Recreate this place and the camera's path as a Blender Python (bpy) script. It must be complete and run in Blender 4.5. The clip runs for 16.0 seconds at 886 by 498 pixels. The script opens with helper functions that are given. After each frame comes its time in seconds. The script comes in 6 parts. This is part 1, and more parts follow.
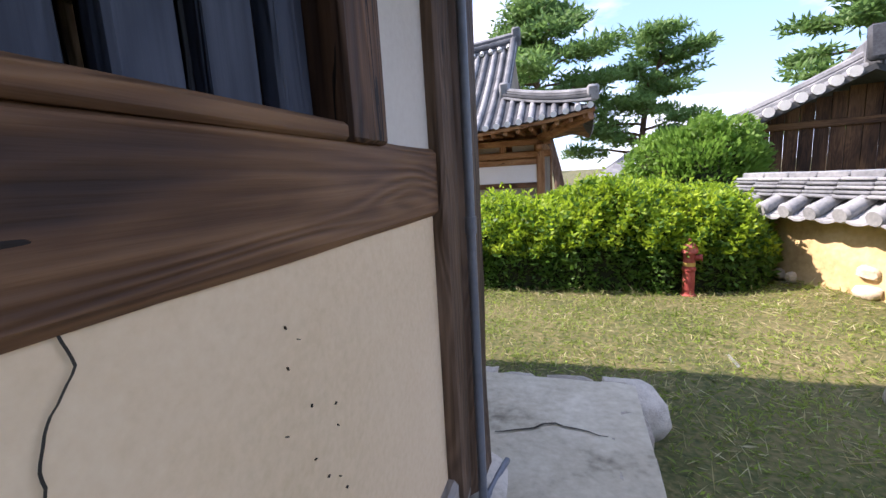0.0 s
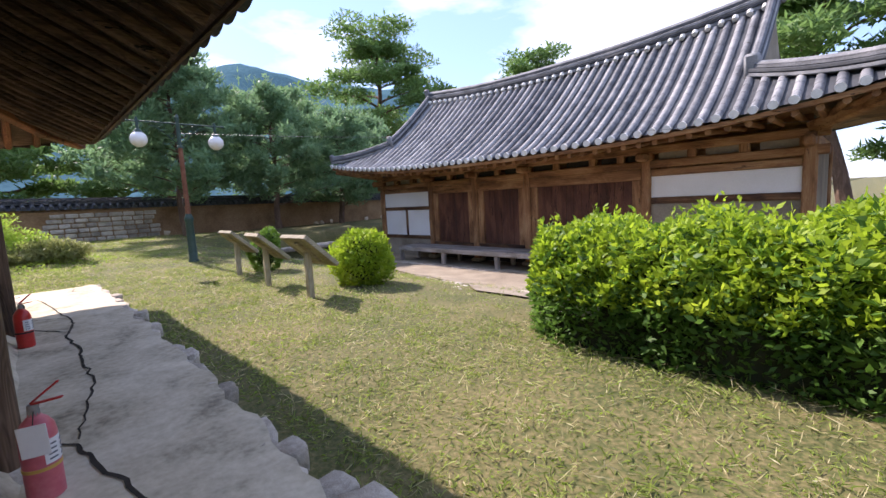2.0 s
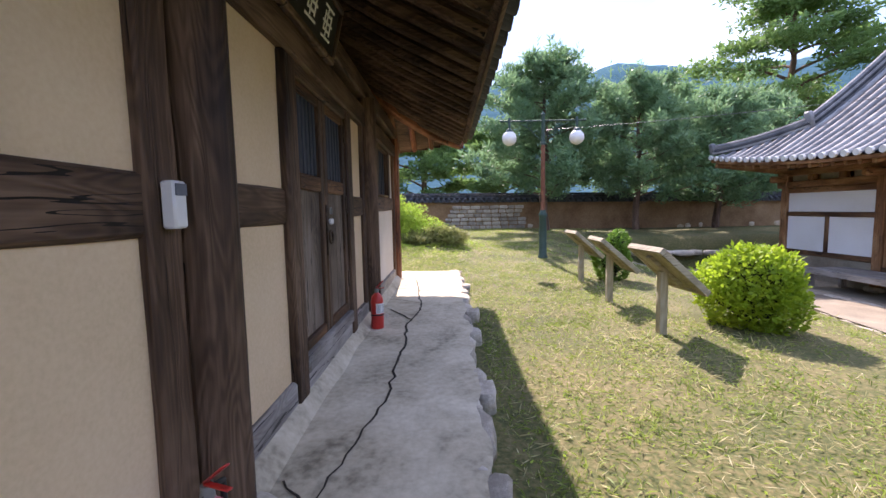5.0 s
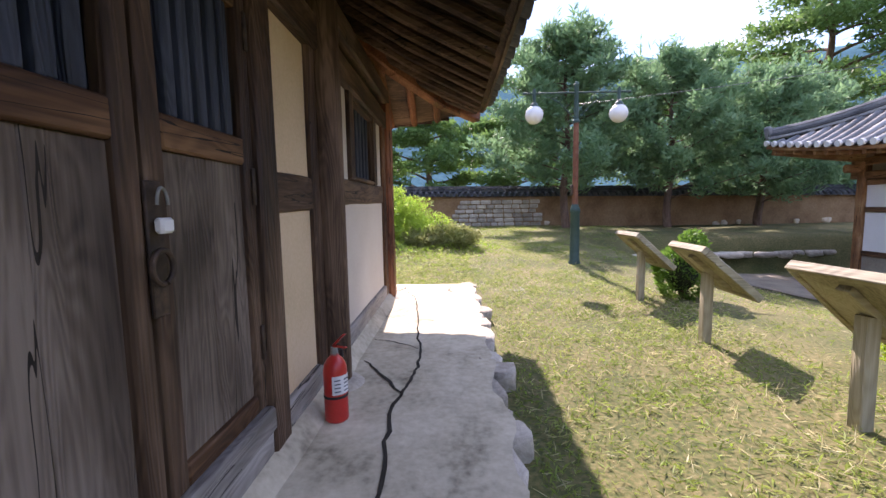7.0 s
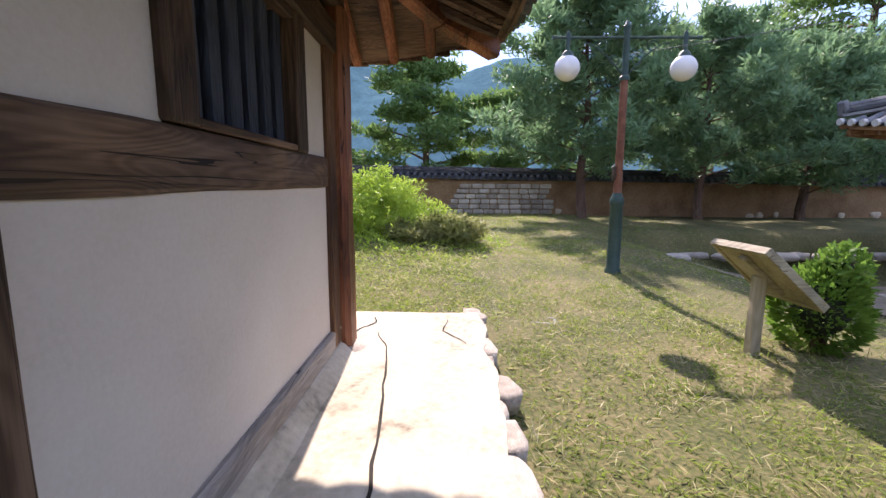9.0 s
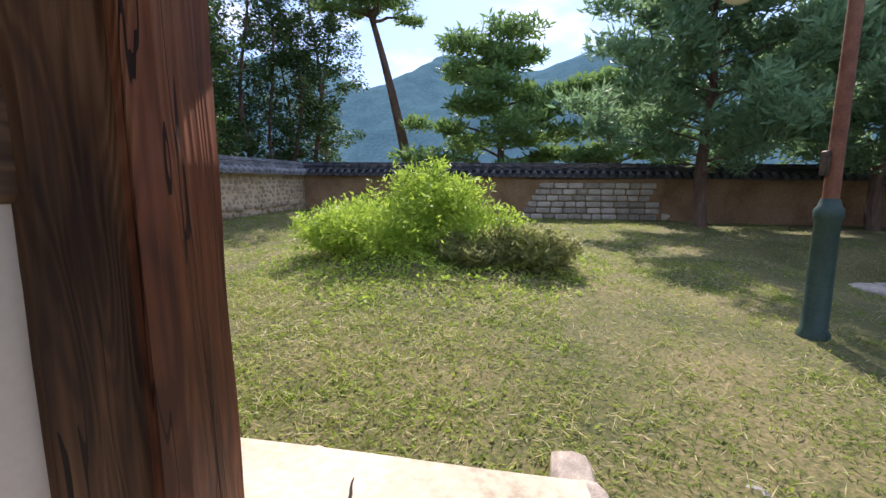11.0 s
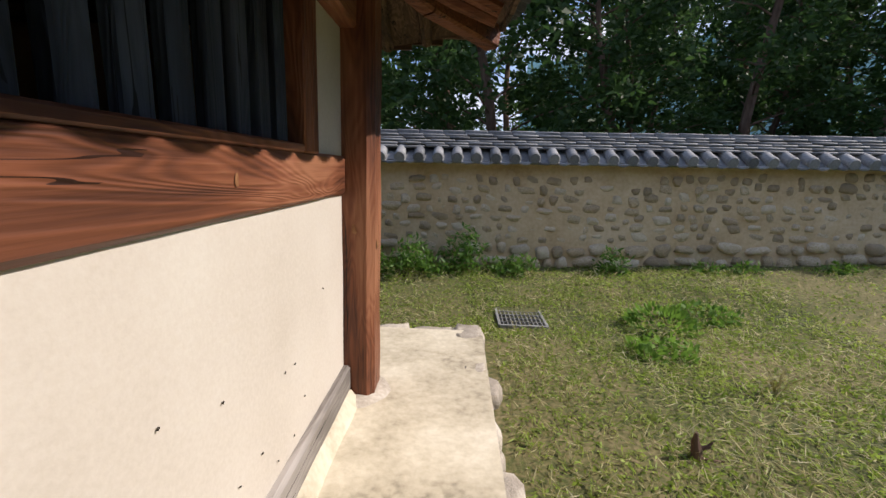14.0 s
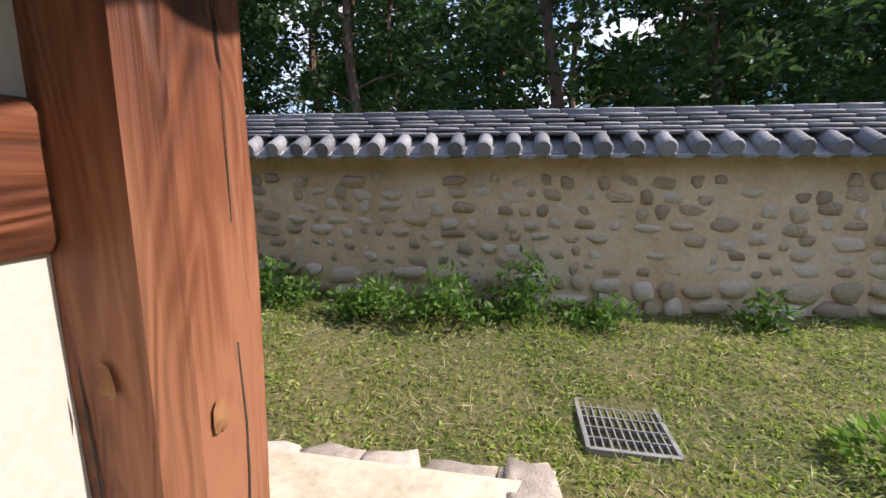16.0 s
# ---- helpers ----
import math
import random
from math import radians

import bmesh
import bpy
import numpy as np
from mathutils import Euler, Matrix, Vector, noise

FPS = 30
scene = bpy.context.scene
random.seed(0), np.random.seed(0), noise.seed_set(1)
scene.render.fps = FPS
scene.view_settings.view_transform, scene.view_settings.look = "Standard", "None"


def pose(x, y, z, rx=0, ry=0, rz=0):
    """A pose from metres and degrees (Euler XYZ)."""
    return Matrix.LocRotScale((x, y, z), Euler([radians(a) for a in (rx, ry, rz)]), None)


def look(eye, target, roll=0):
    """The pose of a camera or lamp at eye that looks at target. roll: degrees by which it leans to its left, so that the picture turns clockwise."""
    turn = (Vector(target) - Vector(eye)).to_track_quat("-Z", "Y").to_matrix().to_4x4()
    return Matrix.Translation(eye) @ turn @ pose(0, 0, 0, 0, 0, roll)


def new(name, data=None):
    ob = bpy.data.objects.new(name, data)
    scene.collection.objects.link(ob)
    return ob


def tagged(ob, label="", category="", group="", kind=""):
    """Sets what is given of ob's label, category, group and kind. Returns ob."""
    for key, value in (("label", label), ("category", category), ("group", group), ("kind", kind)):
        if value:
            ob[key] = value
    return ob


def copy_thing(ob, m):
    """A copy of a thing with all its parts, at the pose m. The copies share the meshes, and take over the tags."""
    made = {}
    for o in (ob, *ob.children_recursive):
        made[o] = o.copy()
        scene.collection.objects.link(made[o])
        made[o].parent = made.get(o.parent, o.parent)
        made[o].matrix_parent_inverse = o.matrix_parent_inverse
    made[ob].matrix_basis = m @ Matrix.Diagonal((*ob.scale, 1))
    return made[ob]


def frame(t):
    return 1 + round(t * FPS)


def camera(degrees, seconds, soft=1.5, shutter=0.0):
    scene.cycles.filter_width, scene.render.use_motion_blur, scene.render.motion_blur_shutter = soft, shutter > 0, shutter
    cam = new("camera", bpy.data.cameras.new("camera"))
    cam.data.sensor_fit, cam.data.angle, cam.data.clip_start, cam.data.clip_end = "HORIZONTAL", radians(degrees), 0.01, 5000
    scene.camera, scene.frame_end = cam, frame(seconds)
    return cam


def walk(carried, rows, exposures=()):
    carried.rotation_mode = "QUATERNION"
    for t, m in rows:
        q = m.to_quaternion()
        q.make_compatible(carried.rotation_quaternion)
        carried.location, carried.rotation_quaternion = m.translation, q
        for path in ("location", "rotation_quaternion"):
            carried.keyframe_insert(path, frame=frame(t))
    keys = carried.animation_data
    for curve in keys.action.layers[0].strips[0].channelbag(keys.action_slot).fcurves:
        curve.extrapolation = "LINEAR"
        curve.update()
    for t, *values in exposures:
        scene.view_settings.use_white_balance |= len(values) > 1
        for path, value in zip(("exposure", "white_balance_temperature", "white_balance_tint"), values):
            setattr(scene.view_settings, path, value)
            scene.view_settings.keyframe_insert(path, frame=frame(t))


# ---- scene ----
cam = camera(92.2, 16.0)
METRES, EYE, TILT, LEAN, TURN = 15.2, 1.5, 0.0, 0.0, 17.5
ROWS = [
    (0.0, 0.0, 0.0, 0.0, -0.54, -9.53, 3.25),
    (0.5, 0.0117, 0.0345, -0.0011, -3.61, -9.53, 2.67),
    (1.0, 0.0241, 0.0644, -0.0024, -0.84, -7.25, 1.31),
    (1.5, 0.0305, 0.0933, -0.0038, 7.99, -7.21, 1.08),
    (2.0, 0.031, 0.1173, -0.0037, 27.35, -6.67, 3.01),
    (2.5, 0.0288, 0.1362, -0.0021, 50.18, -6.1, 2.75),
    (3.0, 0.0197, 0.1504, -0.001, 62.86, -5.69, 1.94),
    (3.5, 0.0128, 0.1648, -0.0009, 71.35, -5.32, 0.83),
    (4.0, 0.004, 0.1754, -0.0012, 72.69, -5.51, 0.68),
    (6.5, -0.1409, 0.2176, -0.004, 73.62, -4.79, 1.71),
    (7.0, -0.1771, 0.2267, -0.0044, 73.79, -5.8, 1.02),
    (7.5, -0.2137, 0.2385, -0.003, 72.75, -6.92, 2.43),
    (8.0, -0.2505, 0.2484, -0.0023, 72.63, -7.87, 0.4),
    (10.5, -0.4438, 0.3103, 0.0, 75.75, -8.53, -0.18),
    (11.0, -0.4801, 0.3204, 0.0006, 83.68, -8.29, -0.09),
    (11.5, -0.513, 0.3243, 0.0028, 96.57, -8.47, -2.17),
    (12.0, -0.5433, 0.3216, 0.0046, 110.6, -8.68, -1.35),
    (12.5, -0.5671, 0.3138, 0.006, 136.75, -9.71, -1.16),
    (13.0, -0.5828, 0.2946, 0.0061, 154.32, -10.48, -1.37),
    (13.5, -0.5983, 0.2682, 0.0082, 160.54, -10.75, -1.19),
    (14.0, -0.6127, 0.2411, 0.0113, 164.5, -10.53, -1.75),
    (14.5, -0.6206, 0.2098, 0.0109, 167.13, -10.25, -1.96),
    (15.0, -0.6323, 0.1789, 0.0102, 168.11, -9.95, -0.13),
    (15.5, -0.6444, 0.1499, 0.0097, 170.84, -10.07, -0.06),
    (16.0, -0.6524, 0.1178, 0.0092, 171.98, -10.45, -0.87),
]
EXPO = [(0.0, 2.4, 6400, 25), (0.5, 2.25, 6400, 26), (1.0, 2.4, 6500, 23), (2.0, 2.2, 6450, 27), (3.5, 2.45, 6450, 30), (7.0, 2.6, 6500, 31), (8.0, 2.55, 6450, 32), (10.5, 2.0, 6450, 27), (11.5, 2.05, 6450, 25), (12.0, 1.95, 6500, 25), (12.5, 1.65, 6700, 18), (14.0, 1.4, 6450, 18), (15.5, 1.75, 6450, 20), (16.0, 1.9, 6400, 23)]
walk(cam, [(t, pose(0, 0, EYE, TILT, LEAN, TURN) @ pose(METRES * x, METRES * y, METRES * z, 90 + pitch, roll, yaw)) for t, x, y, z, yaw, pitch, roll in ROWS], EXPO)

# ---- world, sun ----
SUN_TO = Vector((-0.73, -0.04, 0.68)).normalized()
world = bpy.data.worlds.new("sky")
scene.world = world
world.use_nodes = True
wn, wl = world.node_tree.nodes, world.node_tree.links
wn.clear()
w_out = wn.new("ShaderNodeOutputWorld")
w_bg = wn.new("ShaderNodeBackground")
w_bg.inputs[1].default_value = 0.15
w_sky = wn.new("ShaderNodeTexSky")
w_sky.sky_type = "NISHITA"
w_sky.sun_disc = False
w_sky.sun_elevation = math.asin(SUN_TO.z)
w_sky.sun_rotation = math.atan2(SUN_TO.x, SUN_TO.y)
w_sky.dust_density = 0.25
w_tc = wn.new("ShaderNodeTexCoord")
w_map = wn.new("ShaderNodeMapping")
w_map.inputs["Scale"].default_value = (1.0, 1.0, 2.6)
w_map.inputs["Location"].default_value = (0.35, 0.1, 0.0)
w_noise = wn.new("ShaderNodeTexNoise")
w_noise.inputs["Scale"].default_value = 2.3
w_noise.inputs["Detail"].default_value = 7
w_noise.inputs["Roughness"].default_value = 0.55
w_ramp = wn.new("ShaderNodeValToRGB")
w_ramp.color_ramp.elements[0].position = 0.47
w_ramp.color_ramp.elements[1].position = 0.68
w_blue = wn.new("ShaderNodeMixRGB")
w_blue.inputs[0].default_value = 0.8
w_blue.inputs[2].default_value = (0.5, 0.88, 1.55, 1)
w_mix = wn.new("ShaderNodeMixRGB")
w_mix.inputs[2].default_value = (2.6, 2.7, 2.9, 1)
wl.new(w_tc.outputs["Generated"], w_map.inputs[0])
wl.new(w_map.outputs[0], w_noise.inputs[0])
wl.new(w_noise.outputs[0], w_ramp.inputs[0])
wl.new(w_ramp.outputs[0], w_mix.inputs[0])
wl.new(w_sky.outputs[0], w_blue.inputs[1])
wl.new(w_blue.outputs[0], w_mix.inputs[1])
wl.new(w_mix.outputs[0], w_bg.inputs[0])
wl.new(w_bg.outputs[0], w_out.inputs[0])
sun = new("sun", bpy.data.lights.new("sun", "SUN"))
sun.data.energy = 2.15
sun.data.angle = radians(0.6)
sun.data.color = (1.0, 0.93, 0.82)
sun.matrix_world = look(SUN_TO * 60, (0, 0, 0))


# ---- materials ----
def material(name, stops, scale=4.0, stretch=(1, 1, 1), rough=0.8, bump=0.3, fine=40.0, metal=0.0, coarse=0.35, by_object=0.0, distort=0.0, spec=0.35):
    """A surface of two noises: a broad one over the colour stops and a fine grain, with relief."""
    m = bpy.data.materials.new(name)
    m.use_nodes = True
    n, l = m.node_tree.nodes, m.node_tree.links
    b = n["Principled BSDF"]
    tc = n.new("ShaderNodeTexCoord")
    mp = n.new("ShaderNodeMapping")
    mp.inputs["Scale"].default_value = stretch
    l.new(tc.outputs["Object"], mp.inputs[0])
    big = n.new("ShaderNodeTexNoise")
    big.inputs["Scale"].default_value = scale
    big.inputs["Detail"].default_value = 6
    big.inputs["Distortion"].default_value = distort
    small = n.new("ShaderNodeTexNoise")
    small.inputs["Scale"].default_value = fine
    small.inputs["Detail"].default_value = 5
    l.new(mp.outputs[0], big.inputs[0])
    l.new(mp.outputs[0], small.inputs[0])
    mix = n.new("ShaderNodeMix")
    mix.inputs[0].default_value = coarse
    l.new(big.outputs[0], mix.inputs[2])
    l.new(small.outputs[0], mix.inputs[3])
    fac = mix.outputs[0]
    if by_object:
        info = n.new("ShaderNodeObjectInfo")
        ma = n.new("ShaderNodeMath")
        ma.operation = "MULTIPLY_ADD"
        ma.inputs[1].default_value = by_object
        l.new(info.outputs["Random"], ma.inputs[0])
        l.new(fac, ma.inputs[2])
        sub = n.new("ShaderNodeMath")
        sub.operation = "SUBTRACT"
        sub.inputs[1].default_value = by_object / 2
        l.new(ma.outputs[0], sub.inputs[0])
        fac = sub.outputs[0]
    ramp = n.new("ShaderNodeValToRGB")
    els = ramp.color_ramp.elements
    k = len(stops)
    while len(els) < k:
        els.new(0.5)
    for i, c in enumerate(stops):
        els[i].position = 0.3 + 0.4 * i / max(1, k - 1)
        els[i].color = (*c, 1)
    l.new(fac, ramp.inputs[0])
    l.new(ramp.outputs[0], b.inputs["Base Color"])
    b.inputs["Roughness"].default_value = rough
    b.inputs["Metallic"].default_value = metal
    b.inputs["Specular IOR Level"].default_value = spec
    if bump:
        bp = n.new("ShaderNodeBump")
        bp.inputs["Strength"].default_value = bump
        bp.inputs["Distance"].default_value = 0.02
        l.new(mix.outputs[0], bp.inputs["Height"])
        l.new(bp.outputs[0], b.inputs["Normal"])
    return m


def grain(name, stops, axis, rough=0.7, bump=0.8):
    """Old timber along one axis: growth rings that close round knots, fine fibre, broad stains and drying cracks."""
    m = bpy.data.materials.new(name)
    m.use_nodes = True
    n, l = m.node_tree.nodes, m.node_tree.links
    b = n["Principled BSDF"]
    tc = n.new("ShaderNodeTexCoord")

    def noise_at(across, along, detail, distort=0.0, shift=0.0):
        mp = n.new("ShaderNodeMapping")
        st = [across] * 3
        st[axis] = along
        mp.inputs["Scale"].default_value = st
        mp.inputs["Location"].default_value = (shift, shift * 0.7, shift * 1.3)
        l.new(tc.outputs["Object"], mp.inputs[0])
        t = n.new("ShaderNodeTexNoise")
        t.inputs["Scale"].default_value = 1.0
        t.inputs["Detail"].default_value = detail
        t.inputs["Distortion"].default_value = distort
        l.new(mp.outputs[0], t.inputs[0])
        return t.outputs[0]

    def calc(op, a, c, d=None):
        q = n.new("ShaderNodeMath")
        q.operation = op
        for i, v in enumerate((a, c, d)):
            if v is None:
                continue
            if isinstance(v, (int, float)):
                q.inputs[i].default_value = v
            else:
                l.new(v, q.inputs[i])
        return q.outputs[0]

    rings = calc("MULTIPLY_ADD", calc("SINE", calc("MULTIPLY", noise_at(5.0, 0.7, 2, 0.5), 130.0), None), 0.5, 0.5)
    fibre = noise_at(55.0, 1.5, 5)
    stain = noise_at(3.2, 0.9, 5, 0.6, 7.0)
    crack = calc("LESS_THAN", calc("ABSOLUTE", calc("SUBTRACT", noise_at(9.0, 0.45, 3, 0.3, 3.0), 0.5), None), 0.006)
    crack = calc("MULTIPLY", crack, calc("GREATER_THAN", noise_at(2.0, 0.7, 1, 0.0, 11.0), 0.52))
    fac = calc("MULTIPLY_ADD", rings, 0.09, calc("MULTIPLY_ADD", fibre, 0.42, calc("MULTIPLY_ADD", stain, 1.1, -0.3)))
    ramp = n.new("ShaderNodeValToRGB")
    els = ramp.color_ramp.elements
    els.new(0.5)
    for i, c in enumerate(stops):
        els[i].position = 0.3 + 0.2 * i
        els[i].color = (*c, 1)
    l.new(fac, ramp.inputs[0])
    dark = n.new("ShaderNodeMixRGB")
    dark.inputs[2].default_value = (*[v * 0.35 for v in stops[0]], 1)
    l.new(crack, dark.inputs[0])
    l.new(ramp.outputs[0], dark.inputs[1])
    l.new(dark.outputs[0], b.inputs["Base Color"])
    l.new(calc("MULTIPLY_ADD", stain, 0.35, rough - 0.2), b.inputs["Roughness"])
    b.inputs["Specular IOR Level"].default_value = 0.3
    bp = n.new("ShaderNodeBump")
    bp.inputs["Strength"].default_value = bump
    bp.inputs["Distance"].default_value = 0.006
    l.new(calc("SUBTRACT", calc("MULTIPLY_ADD", rings, 0.35, calc("MULTIPLY", fibre, 0.8)), crack), bp.inputs["Height"])
    l.new(bp.outputs[0], b.inputs["Normal"])
    return m


def leafy(name, stops, scale=1.2):
    """Leaves: a little light comes through them."""
    m = material(name, stops, scale, rough=0.55, bump=0, fine=9.0, coarse=0.5)
    n, l = m.node_tree.nodes, m.node_tree.links
    b, out = n["Principled BSDF"], n["Material Output"]
    tr = n.new("ShaderNodeBsdfTranslucent")
    ramp = [x for x in n if x.bl_idname == "ShaderNodeValToRGB"][0]
    l.new(ramp.outputs[0], tr.inputs[0])
    mx = n.new("ShaderNodeMixShader")
    mx.inputs[0].default_value = 0.5
    l.new(b.outputs[0], mx.inputs[1])
    l.new(tr.outputs[0], mx.inputs[2])
    l.new(mx.outputs[0], out.inputs[0])
    return m


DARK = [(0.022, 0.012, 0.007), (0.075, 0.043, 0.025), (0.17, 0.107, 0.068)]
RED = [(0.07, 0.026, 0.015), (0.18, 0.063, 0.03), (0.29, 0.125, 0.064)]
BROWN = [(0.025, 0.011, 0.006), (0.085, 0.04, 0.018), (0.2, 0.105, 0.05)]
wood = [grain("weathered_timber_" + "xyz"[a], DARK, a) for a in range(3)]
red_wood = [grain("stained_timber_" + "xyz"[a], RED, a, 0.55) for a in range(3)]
brown_wood = [grain("brown_timber_" + "xyz"[a], BROWN, a) for a in range(3)]
tan_wood = [grain("sunlit_old_timber_" + "xyz"[a], [(0.13, 0.06, 0.025), (0.27, 0.13, 0.055), (0.4, 0.23, 0.11)], a) for a in range(3)]
grey_wood = [grain("grey_timber_" + "xyz"[a], [(0.14, 0.125, 0.11), (0.25, 0.225, 0.2), (0.36, 0.33, 0.3)], a, 0.8) for a in range(3)]
bar_wood = grain("blackened_timber", [(0.018, 0.022, 0.032), (0.036, 0.043, 0.06), (0.065, 0.073, 0.095)], 2)
door_wood = grain("weathered_door_boards", [(0.045, 0.032, 0.024), (0.12, 0.09, 0.068), (0.22, 0.175, 0.14)], 2)
red_door = grain("red_brown_boards", [(0.05, 0.02, 0.012), (0.1, 0.038, 0.022), (0.16, 0.07, 0.04)], 2)
plaster = material("cream_plaster", [(0.54, 0.4, 0.235), (0.64, 0.48, 0.305), (0.7, 0.55, 0.365)], 1.3, rough=0.9, bump=0.12, fine=60)
white_plaster = material("white_plaster", [(0.48, 0.43, 0.36), (0.54, 0.49, 0.42), (0.58, 0.54, 0.47)], 1.6, rough=0.9, bump=0.12, fine=60)
paper = material("whitewashed_panel", [(0.7, 0.68, 0.63), (0.78, 0.76, 0.72), (0.82, 0.81, 0.78)], 1.0, rough=0.9, bump=0.05)
concrete = material("worn_concrete", [(0.2, 0.175, 0.125), (0.44, 0.385, 0.28), (0.56, 0.5, 0.375), (0.67, 0.61, 0.48)], 2.1, rough=0.92, bump=0.5, fine=22, coarse=0.35, distort=0.6)
stone = material("grey_fieldstone", [(0.26, 0.225, 0.18), (0.42, 0.37, 0.3), (0.58, 0.52, 0.43)], 5.0, rough=0.9, bump=0.6, fine=40, by_object=0.35)
wall_stone = material("brown_fieldstone", [(0.36, 0.28, 0.19), (0.53, 0.42, 0.28), (0.66, 0.57, 0.44)], 6.0, rough=0.92, bump=0.8, fine=45, by_object=0.45)
earth = material("yellow_earth_render", [(0.45, 0.32, 0.185), (0.59, 0.45, 0.285), (0.7, 0.57, 0.4)], 2.6, rough=0.95, bump=0.7, fine=22)
# Browner earth for the west wall, also darkened in colour for its shade.
brown_earth = material("brown_earth_render", [(0.16, 0.09, 0.045), (0.27, 0.165, 0.085), (0.36, 0.24, 0.13)], 1.4, rough=0.95, bump=0.6, fine=14)
bright_earth = material("orange_earth_render", [(0.42, 0.27, 0.12), (0.6, 0.42, 0.21), (0.72, 0.54, 0.31)], 3.0, rough=0.95, bump=0.8, fine=18)
soil = material("packed_soil", [(0.16, 0.13, 0.095), (0.25, 0.21, 0.155), (0.34, 0.295, 0.22)], 1.5, rough=0.95, bump=0.5, fine=30)
tile = material("grey_clay_tile", [(0.1, 0.105, 0.112), (0.2, 0.205, 0.212), (0.33, 0.33, 0.325)], 2.6, rough=0.75, bump=0.35, fine=30, by_object=0.25)
dark_tile = material("dark_clay_tile", [(0.025, 0.028, 0.032), (0.055, 0.06, 0.066), (0.1, 0.105, 0.11)], 2.6, rough=0.7, bump=0.35, fine=30, by_object=0.25)
lime = material("lime_mortar", [(0.55, 0.54, 0.5), (0.68, 0.67, 0.63), (0.76, 0.75, 0.72)], 6, rough=0.9, bump=0.3)
bark = material("pine_bark", [(0.06, 0.036, 0.024), (0.13, 0.08, 0.055), (0.22, 0.15, 0.11)], 4, (1, 1, 0.3), 0.95, 0.8, 20)
red_paint = material("red_enamel", [(0.4, 0.02, 0.015), (0.5, 0.03, 0.022), (0.55, 0.05, 0.035)], 3, rough=0.3, bump=0.03, spec=0.5)
pink_paint = material("faded_red_enamel", [(0.42, 0.07, 0.09), (0.52, 0.12, 0.14), (0.6, 0.2, 0.21)], 3, rough=0.4, bump=0.03, spec=0.5)
hydrant_paint = material("weathered_red_paint", [(0.24, 0.035, 0.03), (0.36, 0.07, 0.055), (0.46, 0.16, 0.13)], 9, rough=0.6, bump=0.2)
gold_paint = material("yellow_paint", [(0.5, 0.3, 0.06), (0.6, 0.4, 0.1)], 6, rough=0.6, bump=0.1)
black = material("black_rubber", [(0.012, 0.012, 0.013), (0.03, 0.03, 0.032)], 8, rough=0.55, bump=0.05)
iron = material("rusty_iron", [(0.03, 0.024, 0.02), (0.07, 0.05, 0.038), (0.14, 0.09, 0.06)], 14, rough=0.6, metal=0.6, bump=0.3)
steel = material("galvanised_steel", [(0.16, 0.16, 0.15), (0.3, 0.3, 0.28)], 10, rough=0.7, metal=0.2, bump=0.1)
green_paint = material("dark_green_paint", [(0.02, 0.045, 0.036), (0.035, 0.07, 0.056), (0.06, 0.1, 0.08)], 5, rough=0.5, bump=0.1)
rust_paint = material("brown_rusted_paint", [(0.1, 0.035, 0.018), (0.18, 0.07, 0.036), (0.25, 0.12, 0.07)], 7, rough=0.65, bump=0.2)
globe_glass = material("milk_glass", [(0.74, 0.73, 0.69), (0.8, 0.79, 0.76)], 3, rough=0.25, bump=0, spec=0.5)
plastic = material("white_plastic", [(0.66, 0.66, 0.65), (0.74, 0.74, 0.73)], 3, rough=0.45, bump=0)
grey_plastic = material("grey_conduit_plastic", [(0.1, 0.11, 0.13), (0.16, 0.17, 0.19)], 5, rough=0.4, bump=0.05)
# Near-black colour stands in for the dark of rooms, vents and grate pit.
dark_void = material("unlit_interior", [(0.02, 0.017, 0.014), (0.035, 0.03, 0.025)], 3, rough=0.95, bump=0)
sign_face = material("printed_sign_face", [(0.7, 0.69, 0.64), (0.78, 0.77, 0.73)], 4, rough=0.35, bump=0)
sign_wood = [grain("sign_timber_" + "xyz"[a], [(0.2, 0.17, 0.11), (0.34, 0.3, 0.2), (0.46, 0.41, 0.3)], a, 0.75) for a in range(3)]
board_ink = material("black_board", [(0.012, 0.012, 0.012), (0.03, 0.028, 0.026)], 5, rough=0.5, bump=0.1)
white_ink = material("white_lettering", [(0.7, 0.7, 0.66), (0.78, 0.77, 0.74)], 5, rough=0.7, bump=0)
crack_fill = material("crack_dirt", [(0.02, 0.017, 0.013), (0.05, 0.042, 0.032)], 9, rough=1.0, bump=0)
knot_wood = material("pale_knot", [(0.12, 0.042, 0.02), (0.24, 0.11, 0.045), (0.34, 0.18, 0.075)], 22, rough=0.7, bump=0.4)
lawn = material("mown_lawn_ground", [(0.025, 0.034, 0.01), (0.07, 0.08, 0.022), (0.145, 0.125, 0.05), (0.24, 0.19, 0.1)], 0.9, rough=0.95, bump=1.0, fine=30, coarse=0.6)
blade_green = leafy("grass_blade_green", [(0.12, 0.195, 0.03), (0.24, 0.32, 0.06), (0.39, 0.44, 0.12)], 0.8)
blade_dry = leafy("grass_clippings_dry", [(0.34, 0.3, 0.13), (0.52, 0.47, 0.25), (0.68, 0.63, 0.42)], 1.5)
# Bright green: new growth and the sunny top; deep green: the shaded sides.
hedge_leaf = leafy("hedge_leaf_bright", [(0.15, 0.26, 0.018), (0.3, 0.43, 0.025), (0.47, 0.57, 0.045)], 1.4)
